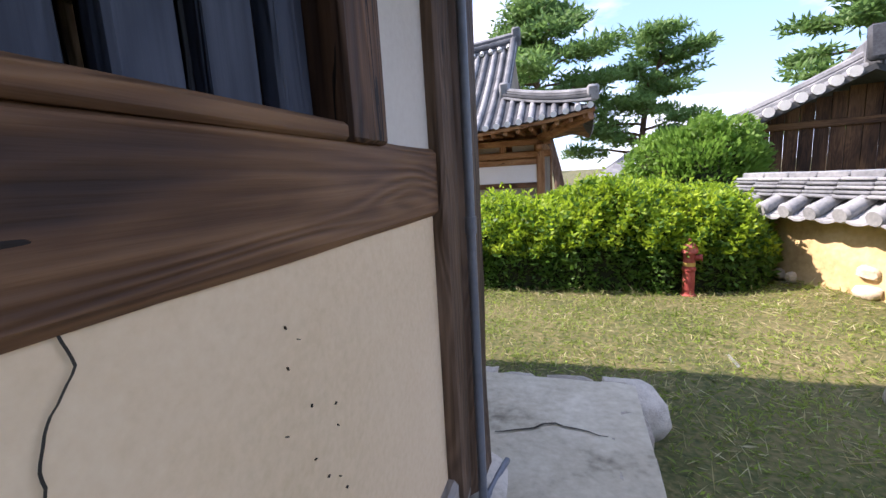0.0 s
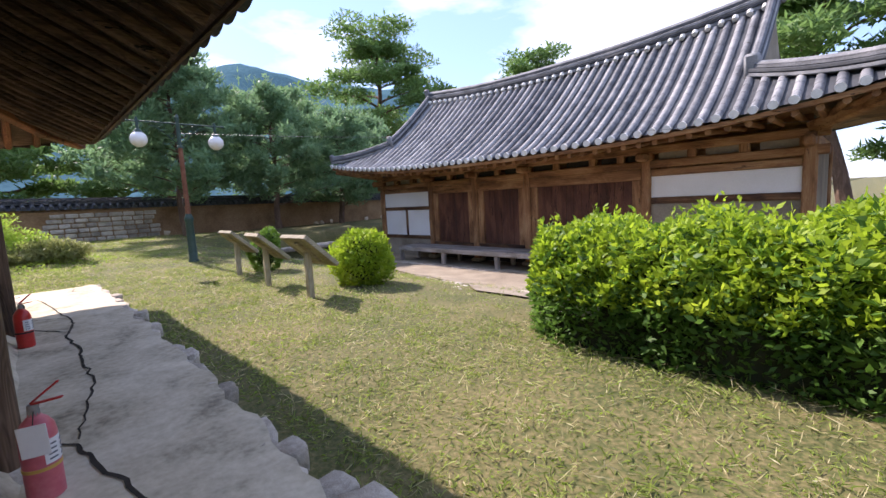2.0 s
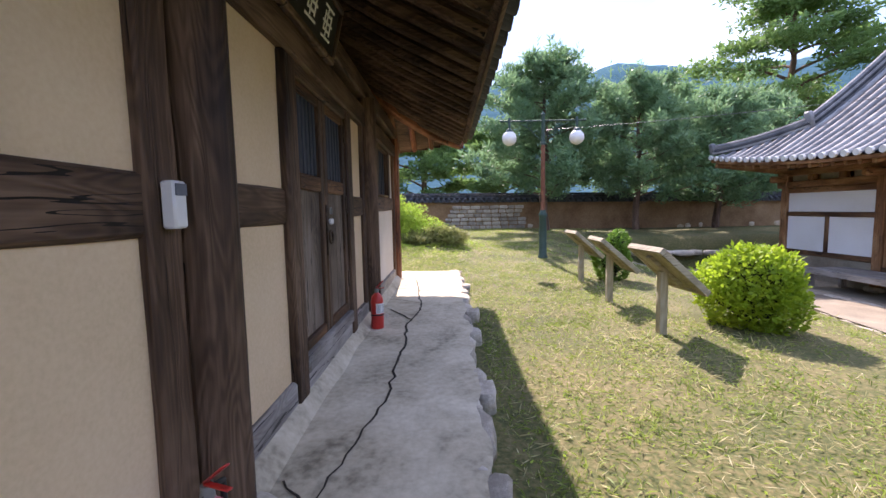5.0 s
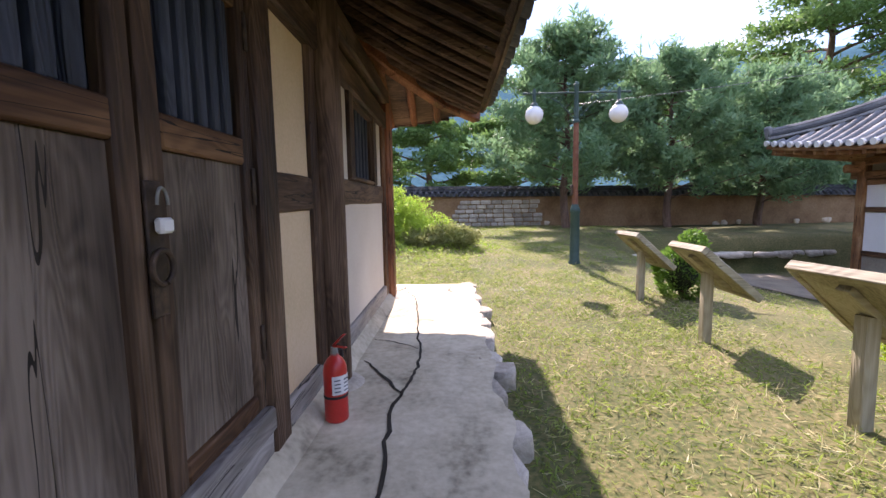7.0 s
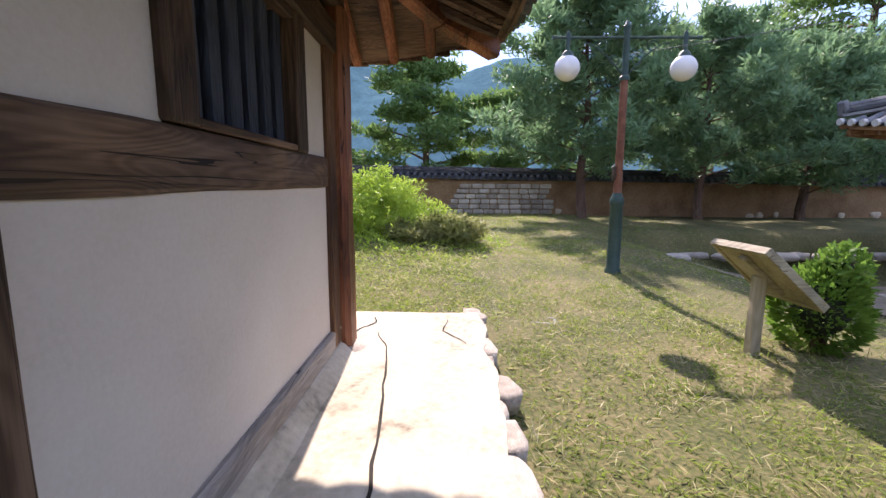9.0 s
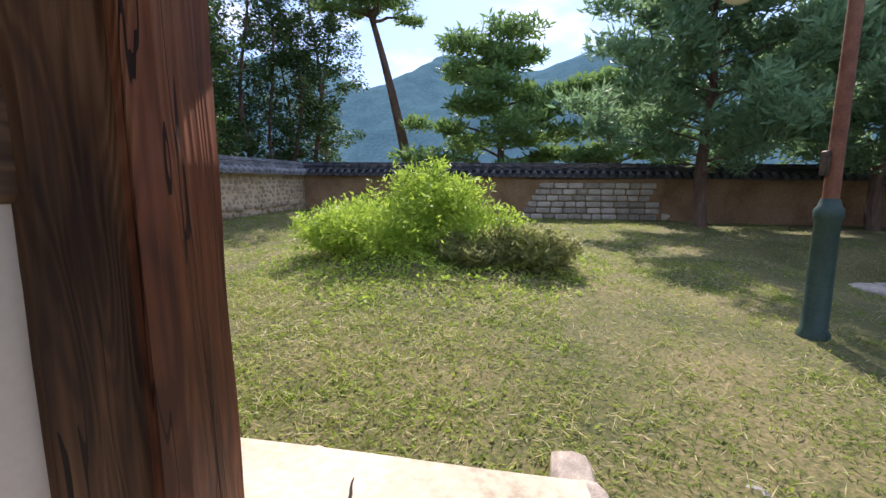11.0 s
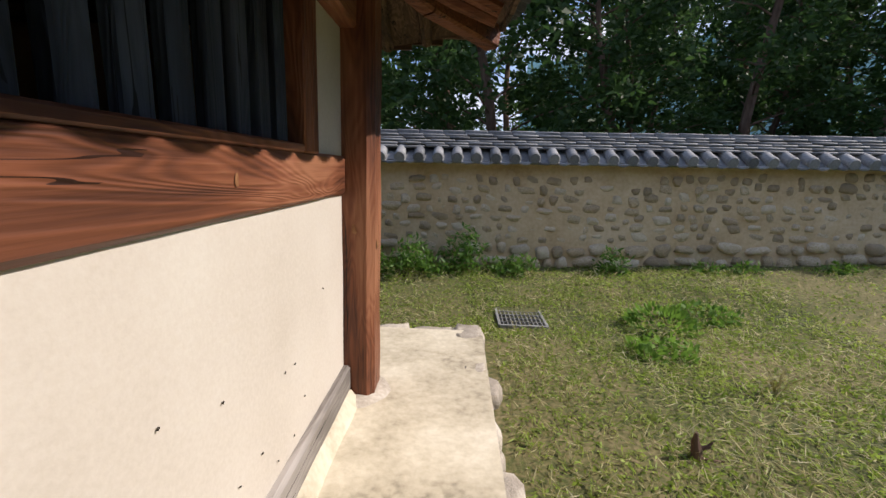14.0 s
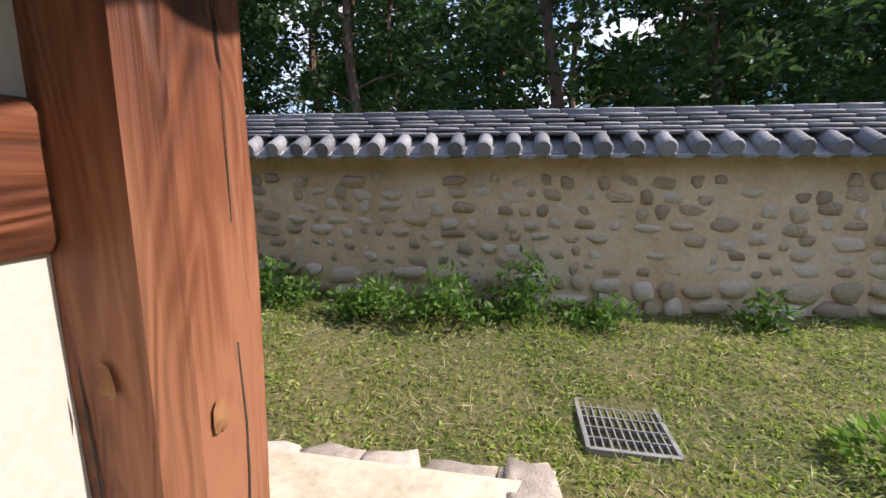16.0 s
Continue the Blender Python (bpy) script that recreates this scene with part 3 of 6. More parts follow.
# mortar fillets that slope from the sills to the platform
def fillet(p0, p1, out, width=0.12, rise=0.1):
    g = Geo()
    a, b, o = Vector(p0), Vector(p1), Vector(out)
    n = int((b - a).length / 0.2)
    vs = []
    for i in range(n + 1):
        p = a.lerp(b, i / n)
        w = width * (1 + 0.35 * noise.noise(p * 1.7))
        vs += [p - o * 0.03 + Vector((0, 0, rise)), p + o * w * 0.35 + Vector((0, 0, rise * 0.75)), p + o * w - Vector((0, 0, 0.01)), p - o * 0.03 - Vector((0, 0, 0.03))]
    g.add(vs, [(4 * i + k, 4 * i + (k + 1) % 4, 4 * i + 4 + (k + 1) % 4, 4 * i + 4 + k) for i in range(n) for k in range(4)])
    g.ob("mortar_fillet", concrete, True, house)


fillet((WX + 0.2, NFACE, GZ), (EX - 0.15, NFACE, GZ), (0, 1, 0))
fillet((EFACE, SY + 0.15, GZ), (EFACE, NY - 0.25, GZ), (1, 0, 0), 0.08)
fillet((WFACE, SY + 0.15, GZ), (WFACE, NY - 0.25, GZ), (-1, 0, 0), 0.08)

# ---- double door ----
def build_door():
    e = root("double_door", "weathered dark timber double door, closed and padlocked", "door", at=(-4.83, NFACE, GZ))
    e["kind"] = "structure"

    def part(name, a, b, mat, c=0.008, par=e):
        g = Geo().box([p - q for p, q in zip(a, (-4.83, NFACE, GZ))], [p - q for p, q in zip(b, (-4.83, NFACE, GZ))], c)
        return g.ob(name, mat, True, par)

    y0, y1 = NFACE - 0.14, NFACE + 0.03
    for x0, x1 in ((-4.17, -3.98), (-5.69, -5.5)):
        part("jamb", (x0, y0, GZ + 0.05), (x1, y1, HEAD), wood[2], 0.014)
    part("threshold", (-5.5, y0, 0.4), (-4.17, y1 + 0.01, 0.52), grey_wood[0], 0.014)
    part("lintel", (-5.5, y0, HEAD - 0.1), (-4.17, y1 - 0.01, HEAD), wood[0], 0.012)
    for x0, x1 in ((-4.8, -4.17), (-5.5, -4.82)):
        leaf = sub("door_leaf", e)
        d0, d1 = NFACE - 0.06, NFACE + 0.0
        part("stile", (x0, d0, 0.52), (x0 + 0.085, d1, HEAD - 0.1), wood[2], 0.008, leaf)
        part("stile", (x1 - 0.085, d0, 0.52), (x1, d1, HEAD - 0.1), wood[2], 0.008, leaf)
        for za, zb in ((0.52, 0.6), (1.62, 1.73), (HEAD - 0.17, HEAD - 0.1)):
            part("rail", (x0 + 0.085, d0, za), (x1 - 0.085, d1, zb), brown_wood[0], 0.008, leaf)
        n = 2
        for i in range(n):
            a = x0 + 0.085 + (x1 - x0 - 0.17) * i / n
            b = x0 + 0.085 + (x1 - x0 - 0.17) * (i + 1) / n
            part("board", (a, d0, 0.6), (b, d1 - 0.022, 1.62), door_wood, 0.004, leaf)
        for i in range(5):
            u = x0 + 0.12 + (x1 - x0 - 0.24) * (i + 0.5) / 5
            part("bar", (u - 0.026, d0 + 0.005, 1.73), (u + 0.026, d1 - 0.012, HEAD - 0.17), bar_wood, 0.006, leaf)
        # near-black sheet in place of the dark room behind the bars
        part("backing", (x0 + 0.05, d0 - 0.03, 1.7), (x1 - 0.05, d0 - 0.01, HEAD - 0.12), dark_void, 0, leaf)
        hx = x0 + 0.03 if x0 < -5 else x1 - 0.03
        for z in (0.75, 1.45, 2.1):
            part("hinge", (hx - 0.012, d1, z), (hx + 0.012, d1 + 0.014, z + 0.16), iron, 0.004, leaf)
    part("hasp_plate", (-4.86, NFACE + 0.002, 1.12), (-4.79, NFACE + 0.014, 1.52), iron, 0.004)
    g = Geo()
    g.tube([(-0.0 + 0.02 + 0.045 * math.sin(a), 0.035, 1.27 - GZ - 0.05 * math.cos(a)) for a in np.linspace(0, 6.0, 16)], 0.009, 8)
    g.ob("ring_pull", iron, True, e)
    lock = root("padlock", "small pale padlock with a steel shackle hung on the hasp", "padlock", at=(-4.83, NFACE + 0.035, 1.42))
    Geo().xbox(pose(0, 0, -0.03), (0.056, 0.03, 0.046), 0.008).ob("body", plastic, True, lock)
    Geo().tube([(0.024 * math.cos(a), 0, 0.03 + 0.05 * math.sin(a)) for a in np.linspace(0, math.pi, 9)], 0.005, 8).ob("shackle", steel, True, lock)


build_door()

# ---- the storehouse roof: hipped, with deep eaves and upturned corners ----
OX0, OX1, OY0, OY1 = WX - 0.98, EX + 1.05, SY - 1.35, NY + 1.36
EAVE, RIDGE_Z = 2.6, 4.6


def eave_up(s):
    """Rise of the eave towards a corner; s: distance to the corner along the eave."""
    return 0.26 * max(0.0, 1 - s / 1.7) ** 2


def roof_slope(x, y):
    """Upper surface of the storehouse roof."""
    dx, dy = min(x - OX0, OX1 - x), min(y - OY0, OY1 - y)
    half = (OY1 - OY0) / 2
    d = min(dx, dy)
    u = max(0.0, d) / half
    up = eave_up(max(dx, dy)) * max(0.0, 1 - u * 2)
    return EAVE + 0.14 + (RIDGE_Z - EAVE) * (0.72 * u + 0.28 * u * u) + up


def build_storehouse_roof():
    e = root("roof", "hipped roof of dark clay tiles over exposed rafters", "roof", "structure")
    for shift, mat, name in ((0.0, dark_tile, "tile_bed"), (-0.09, wood[1], "roof_boards")):
        xs = np.linspace(OX0, OX1, 75)
        ys = np.linspace(OY0, OY1, 45)
        ins = 0.06 if shift else 0.0
        vs = [(min(max(x, OX0 + ins), OX1 - ins), min(max(y, OY0 + ins), OY1 - ins), roof_slope(x, y) + shift) for y in ys for x in xs]
        w = len(xs)
        fs = [(j * w + i, j * w + i + 1, (j + 1) * w + i + 1, (j + 1) * w + i) for j in range(len(ys) - 1) for i in range(w - 1)]
        Geo().add(vs, fs).ob(name, mat, True, e)
    # rafters under the boards
    mid = (OY0 + OY1) / 2
    shared = wood[1]
    n = int((OX1 - OX0) / 0.33)
    for i in range(1, n):
        x = OX0 + (OX1 - OX0) * i / n
        for ya, yb in ((OY1 - 0.12, max(NY - 0.3, OY1 - min(x - OX0, OX1 - x))), (OY0 + 0.12, min(SY + 0.3, OY0 + min(x - OX0, OX1 - x)))):
            if abs(ya - yb) < 0.25:
                continue
            g = Geo().tube([(x, ya, roof_slope(x, ya) - 0.16), (x, (ya + yb) / 2, roof_slope(x, (ya + yb) / 2) - 0.165), (x, yb, roof_slope(x, yb) - 0.16)], [0.048, 0.055, 0.058], 8)
            g.ob("rafter", wood[1], True, e)
    n = int((OY1 - OY0) / 0.33)
    for i in range(1, n):
        y = OY0 + (OY1 - OY0) * i / n
        for xa, xb in ((OX0 + 0.12, min(WX + 0.3, OX0 + min(y - OY0, OY1 - y))), (OX1 - 0.12, max(EX - 0.3, OX1 - min(y - OY0, OY1 - y)))):
            if abs(xa - xb) < 0.25:
                continue
            g = Geo().tube([(xa, y, roof_slope(xa, y) - 0.16), ((xa + xb) / 2, y, roof_slope((xa + xb) / 2, y) - 0.165), (xb, y, roof_slope(xb, y) - 0.16)], [0.048, 0.055, 0.058], 8)
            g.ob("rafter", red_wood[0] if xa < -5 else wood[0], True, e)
    # hip rafters
    for cx, cy, sx, sy, m in ((OX0, OY1, 1, -1, red_wood), (OX0, OY0, 1, 1, red_wood), (OX1, OY1, -1, -1, wood), (OX1, OY0, -1, 1, wood)):
        pts = [(cx + sx * d, cy + sy * d, roof_slope(cx + sx * d, cy + sy * d) - 0.22) for d in (0.1, 0.6, 1.2, 1.7)]
        g = Geo()
        for p, q in zip(pts, pts[1:]):
            g.hewn(p, q, 0.15, 0.2, 0.003, 0.2, 0.02)
        g.ob("hip_rafter", m[0], True, e)
    # fascia boards and tile ends along the eaves
    g, t = Geo(), Geo()
    def run(p_of, length, outward):
        n = int(length / 0.26)
        for i in range(n):
            a, b = p_of(i / n), p_of((i + 1) / n)
            d = (b - a)
            ang = math.atan2(d.y, d.x)
            g.xbox(Matrix.Translation((a + b) / 2 - outward * 0.05 + Vector((0, 0, -0.07))) @ Matrix.Rotation(ang, 4, "Z"), (d.length + 0.005, 0.03, 0.09), 0.004)
            c = (a + b) / 2
            # round cover tile over two curved pan tiles
            tilt = 0.012 * noise.noise(Vector((c.x * 9, c.y * 9, 0)))
            t.tube([c + outward * 0.05 + Vector((0, 0, 0.02 + tilt)), c - outward * 0.45 + Vector((0, 0, 0.2))], 0.07, 10)
            pan = []
            for k in range(7):
                s = -1 + 2 * k / 6
                for q, (o, z) in enumerate(((0.06, 0.0), (-0.4, 0.16), (-0.4, 0.14), (0.06, -0.022))):
                    pan.append(a + d.normalized() * s * 0.125 + outward * o + Vector((0, 0, z + 0.035 * s * s - 0.035 + tilt)))
            fs = []
            for k in range(6):
                for q in range(4):
                    fs.append((k * 4 + q, k * 4 + (q + 1) % 4, (k + 1) * 4 + (q + 1) % 4, (k + 1) * 4 + q))
            t.add(pan, fs)
    LX, LY = OX1 - OX0, OY1 - OY0
    up = lambda s, L: EAVE + 0.14 + eave_up(min(s, 1 - s) * L)
    run(lambda s: Vector((OX0 + LX * s, OY1, up(s, LX))), LX, Vector((0, 1, 0)))
    run(lambda s: Vector((OX0 + LX * s, OY0, up(s, LX))), LX, Vector((0, -1, 0)))
    run(lambda s: Vector((OX0, OY0 + LY * s, up(s, LY))), LY, Vector((-1, 0, 0)))
    run(lambda s: Vector((OX1, OY0 + LY * s, up(s, LY))), LY, Vector((1, 0, 0)))
    g.ob("fascia", wood[0], True, e)
    tagged(t.ob("eave_tiles", dark_tile, True, e), kind="stuff")
    # ridge and hip ridges
    r = Geo()
    half = LY / 2
    r.xbox(Matrix.Translation(((OX0 + OX1) / 2, (OY0 + OY1) / 2, RIDGE_Z + 0.2)), (LX - 2 * half, 0.26, 0.3), 0.05)
    for cx, cy, sx, sy in ((OX0, OY1, 1, -1), (OX0, OY0, 1, 1), (OX1, OY1, -1, -1), (OX1, OY0, -1, 1)):
        pts = [(cx + sx * d, cy + sy * d, roof_slope(cx + sx * d, cy + sy * d) + 0.1) for d in np.linspace(0.1, half, 9)]
        r.tube(pts, 0.13, 8)
    r.ob("ridge", dark_tile, True, e)


build_storehouse_roof()


# ---- the northern house ----
BX0, BX1, BY, BZ = -15.5, -1.0, 13.6, -0.86
RX0, RX1, RY0, RYM, RY1 = -17.0, 0.5, 12.0, 15.8, 19.6   # eaves and ridge line
GX0, GX1 = -14.45, -2.0                                   # gable lines
north = root("north_house", "long traditional timber house with board doors and a tiled roof", "house", "structure")


def b_eave(x):
    s = (x - RX0) / (RX1 - RX0)
    return 2.55 + 0.55 * abs(2 * s - 1) ** 3


def b_ridge(x):
    s = (x - GX0) / (GX1 - GX0)
    return 5.45 + 0.35 * abs(2 * s - 1) ** 2.2


def b_roof(x, y):
    """Front and back slope of the main roof."""
    u = (y - RY0) / (RYM - RY0) if y <= RYM else (RY1 - y) / (RY1 - RYM)
    s = min(1, max(0, (x - GX0) / (GX1 - GX0)))
    xr = GX0 + (GX1 - GX0) * s
    return b_eave(x) + (b_ridge(xr) - b_eave(x)) * (0.75 * u + 0.25 * u * u)


def hip_u(x):
    """How far up the front slope a row of tiles may run at x (1: to the ridge)."""
    if GX0 <= x <= GX1:
        return 1.0
    d = (GX0 - x) / (GX0 - RX0) if x < GX0 else (x - GX1) / (RX1 - GX1)
    return max(0.02, 0.40 * (1 - d))


def cover_row(name, pts, r, parent, mat):
    """A row of round cover tiles laid end over end down the slope: each tile is stepped at its lower end."""
    g = Geo()
    total = sum((q - p).length for p, q in zip(pts, pts[1:]))
    n = max(1, int(total / 0.34))
    for i in range(n):
        a, b = pts[0], pts[-1]
        def at(s):
            f = s * (len(pts) - 1)
            k = min(int(f), len(pts) - 2)
            return pts[k].lerp(pts[k + 1], f - k)
        p, q = at(i / n), at((i + 1) / n)
        d = q - p
        side = d.cross(Vector((0, 0, 1))).normalized()
        up = side.cross(d).normalized()
        vs = []
        for c, rr in ((p, r * 0.92), (q + d * 0.04, r)):
            for j in range(6):
                t = math.pi * j / 5
                vs.append(c + side * math.cos(t) * rr + up * math.sin(t) * rr)
        fs = [(j, j + 1, j + 7, j + 6) for j in range(5)] + [(6, 7, 8, 9, 10, 11)]
        g.add(vs, fs)
    return g.ob(name, mat, True, parent)


def build_north_house():
    e = north
    # plinth
    g = Geo().box((BX0 - 0.9, BY - 1.25, BZ - 0.6), (BX1 + 0.9, BY + 5.0, BZ), 0.04)
    g.ob("plinth", soil, parent=e)
    # columns
    bays = [BX0, -12.4, -10.1, -7.9, -5.6, -4.15, BX1]
    for x in (BX0, -12.4, -10.1, -7.9, -4.25, BX1):
        Geo().hewn((x, BY, BZ), (x, BY, 2.3), 0.24, 0.24, 0.006, 0.3, 0.035, seed=x).ob("column", tan_wood[2], True, e)
        Geo().hewn((x, BY + 4.4, BZ), (x, BY + 4.4, 2.3), 0.24, 0.24, 0.006, 0.5, 0.035, seed=x).ob("column", tan_wood[2], True, e)
        Geo().xbox(Matrix.Translation((x, BY, BZ + 0.06)), (0.42, 0.42, 0.14), 0.05).ob("footing_stone", stone, True, e)
        Geo().box((x - 0.1, BY - 0.55, 2.12), (x + 0.1, BY + 0.2, 2.34), 0.05).ob("bracket", tan_wood[1], True, e)
    for z, h in ((2.05, 0.2), (2.42, 0.2)):
        Geo().hewn((BX0 - 0.3, BY, z), (BX1 + 0.3, BY, z), 0.2, h, 0.006, 0.4, 0.03, seed=z).ob("head_beam", tan_wood[0], True, e)
    for x in (BX0, BX1):
        Geo().hewn((x, BY - 0.2, 2.3), (x, BY + 4.6, 2.3), 0.2, 0.24, 0.006, 0.4, 0.03).ob("tie_beam", tan_wood[1], True, e)
    # left bay: white panels in dark frame
    y = BY - 0.02
    def pan(x0, x1, z0, z1, mat, d=0.0):
        Geo().box((x0, y + d, z0), (x1, y + d + 0.1, z1), 0.004).ob("wall_panel", mat, parent=e)
    def rail(x0, x1, z0, z1, mats=brown_wood, d=-0.04, name="rail"):
        Geo().box((x0, y + d, z0), (x1, y + d + 0.16, z1), 0.012).ob(name, mats[0] if x1 - x0 > z1 - z0 else mats[2], True, e)
    xl, xr = BX0 + 0.12, -12.52
    pan(xl, xr, 1.2, 1.78, paper)
    pan(xl, xr, 0.02, 1.06, paper)
    rail(xl, xr, 1.06, 1.2)
    rail(-14.0, -13.88, 0.02, 1.06)
    rail(xl, xr, -0.12, 0.02)
    rail(xl, xr, 1.78, 1.93, tan_wood)
    pan(xl, xr, BZ, -0.12, soil)
    # right bay
    xl, xr = -4.13, BX1 - 0.12
    pan(xl, xr, 1.2, 1.74, paper)
    rail(xl, xr, 1.04, 1.2)
    pan(xl, xr, 0.1, 1.04, soil)
    rail(xl, xr, -0.05, 0.1)
    pan(xl, xr, BZ, -0.05, soil)
    rail(xl, xr, 1.74, 1.92, tan_wood)
    # board doors in the middle bays
    for x0, x1 in ((-12.28, -10.22), (-9.98, -8.02), (-7.78, -4.37)):
        rail(x0, x1, -0.36, -0.2, brown_wood, -0.05, "threshold")
        rail(x0, x1, 1.66, 1.95, tan_wood, -0.05, "lintel")
        m = 0.24
        rail(x0, x0 + m, -0.2, 1.66, tan_wood, -0.03, "jamb")
        rail(x1 - m, x1, -0.2, 1.66, tan_wood, -0.03, "jamb")
        n = max(6, int((x1 - x0 - 2 * m) / 0.24))
        for i in range(n):
            a = x0 + m + (x1 - x0 - 2 * m) * i / n
            b = x0 + m + (x1 - x0 - 2 * m) * (i + 1) / n
            Geo().box((a + 0.003, y + 0.02, -0.2), (b - 0.003, y + 0.07 + 0.008 * (i % 3), 1.66), 0.006).ob("door_board", red_door, True, e)
        # recessed near-black panel as the shade below the threshold
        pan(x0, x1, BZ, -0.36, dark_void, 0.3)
    # short struts and vents under the eave
    for x0, x1 in zip(bays, bays[1:]):
        n = 2 if x1 - x0 < 2.7 else 3
        for i in range(n):
            c = x0 + (x1 - x0) * (i + 0.5) / n
            w = (x1 - x0) / n * 0.32
            # middle bays: panel coloured near-black as the dark inside the vent
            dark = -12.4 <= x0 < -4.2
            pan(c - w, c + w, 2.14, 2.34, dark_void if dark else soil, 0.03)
            rail(c + w, c + w + 0.2, 2.12, 2.36, tan_wood, -0.06, "strut")
    Geo().box((BX0, BY + 0.22, 1.9), (BX1, BY + 0.3, 2.95)).ob("eave_backing", tan_wood[0], parent=e)
    # side and back walls
    Geo().box((BX0 - 0.05, BY + 0.12, BZ), (BX0 + 0.08, BY + 4.4, 2.3)).ob("side_wall", soil, parent=e)
    Geo().box((BX1 - 0.08, BY + 0.12, BZ), (BX1 + 0.05, BY + 4.4, 2.3)).ob("side_wall", soil, parent=e)
    Geo().box((BX0, BY + 4.34, BZ), (BX1, BY + 4.46, 2.3)).ob("back_wall", soil, parent=e)
    # roof bed
    xs = np.linspace(RX0, RX1, 61)
    vs, fs = [], []
    m = 14
    for x in xs:
        hu = hip_u(x)
        for j in range(m + 1):
            u = hu * j / m
            yy = RY0 + (RYM - RY0) * u
            vs.append((x, yy, b_roof(x, yy)))
    for i in range(len(xs) - 1):
        for j in range(m):
            a = i * (m + 1) + j
            fs.append((a, a + 1, a + m + 2, a + m + 1))
    k = len(vs)
    back = [(x, 2 * RYM - q, z) for x, q, z in vs]
    g = Geo().add(vs, fs).add(back, [f[::-1] for f in fs])
    # hip sides and gable walls
    for gx, ex in ((GX0, RX0), (GX1, RX1)):
        yh = RY0 + (RYM - RY0) * 0.40
        zh = b_roof(gx, yh)
        n = 8
        for i in range(n):
            a, b = i / n, (i + 1) / n
            y0, y1 = yh + (2 * RYM - 2 * yh) * a, yh + (2 * RYM - 2 * yh) * b
            o0, o1 = RY0 + (RY1 - RY0) * a, RY0 + (RY1 - RY0) * b
            za, zb = (b_eave(ex) - 0.5 * (1 - abs(2 * t - 1) ** 3) for t in (a, b))
            g.add([(ex, o0, za), (ex, o1, zb), (gx, y1, zh), (gx, y0, zh)], [(0, 1, 2, 3)])
        g.add([(gx, yh, zh), (gx, 2 * RYM - yh, zh), (gx, RYM, b_ridge(gx))], [(0, 1, 2)], 1)
    g.ob("tile_bed", [dark_tile, soil], True, e)
    # cover tile rows
    nrow = 58
    for i in range(nrow):
        x = RX0 + 0.12 + (RX1 - RX0 - 0.24) * i / (nrow - 1)
        hu = hip_u(x)
        pts = []
        k = max(2, int(12 * hu))
        for j in range(k + 1):
            yy = RY0 - 0.04 + (RYM - RY0) * hu * (1 - j / k)
            pts.append(Vector((x, yy, b_roof(x, max(RY0, yy)) + 0.01)))
        cover_row("tile_row", pts, 0.088, e, tile)
        # lime-filled tile end
        Geo().tube([(x, RY0 - 0.1, b_eave(x) + 0.03), (x, RY0 - 0.03, b_eave(x) + 0.04)], 0.082, 10).ob("tile_end", lime, True, e)
    # rows of the hip sides seen at the east
    for gx, ex in ((GX1, RX1), (GX0, RX0)):
        yh = RY0 + (RYM - RY0) * 0.40
        zh = b_roof(gx, yh)
        for i in range(16):
            t = (i + 0.5) / 16
            za = b_eave(ex) - 0.5 * (1 - abs(2 * t - 1) ** 3)
            cover_row("tile_row", [Vector((gx, yh + (2 * RYM - 2 * yh) * t, zh)), Vector((ex, RY0 + (RY1 - RY0) * t, za + 0.02))], 0.085, e, tile)
    # eave board, round rafters
    g = Geo()
    n = 40
    for i in range(n):
        a, b = RX0 + (RX1 - RX0) * i / n, RX0 + (RX1 - RX0) * (i + 1) / n
        p, q = Vector((a, RY0 + 0.05, b_eave(a) - 0.09)), Vector((b, RY0 + 0.05, b_eave(b) - 0.09))
        g.hewn(p, q, 0.05, 0.1, 0.002, 1.0, 0.01)
    g.ob("eave_board", tan_wood[0], True, e)
    nr = 50
    for i in range(nr):
        x = RX0 + 0.25 + (RX1 - RX0 - 0.5) * i / (nr - 1)
        xi = min(BX1 + 0.2, max(BX0 - 0.2, x))
        z0 = b_eave(x)
        Geo().tube([(x, RY0 + 0.12, z0 - 0.18), ((x + xi) / 2, RY0 + 0.9, (z0 - 0.18 + 2.62) / 2 + 0.03), (xi, BY + 0.1, 2.66)], 0.065, 8).ob("rafter", tan_wood[1], True, e)
    # underside boards
    vs, fs = [], []
    for x in np.linspace(RX0 + 0.03, RX1 - 0.03, 40):
        vs += [(x, RY0 + 0.04, b_eave(x) - 0.05), (min(BX1 + 0.3, max(BX0 - 0.3, x)), BY + 0.3, 2.82)]
    for i in range(39):
        fs.append((2 * i, 2 * i + 1, 2 * i + 3, 2 * i + 2))
    Geo().add(vs, fs).ob("soffit", tan_wood[1], parent=e)
    for bx, ex in ((BX0, RX0), (BX1, RX1)):
        s = 1 if ex > bx else -1
        Geo().add([(ex - 0.04 * s, RY0, b_eave(ex) - 0.06), (ex - 0.04 * s, RYM, 2.55), (ex - 0.04 * s, RY1, b_eave(ex) - 0.06), (bx, BY + 4.6, 2.8), (bx, BY, 2.8)], [(0, 1, 2, 3, 4)]).ob("soffit", tan_wood[0], parent=e)
        Geo().hewn((ex - 0.1 * s, RY0 + 0.15, b_eave(ex) - 0.2), (bx, BY, 2.5), 0.2, 0.26, 0.004, 0.3, 0.04).ob("hip_rafter", tan_wood[0], True, e)
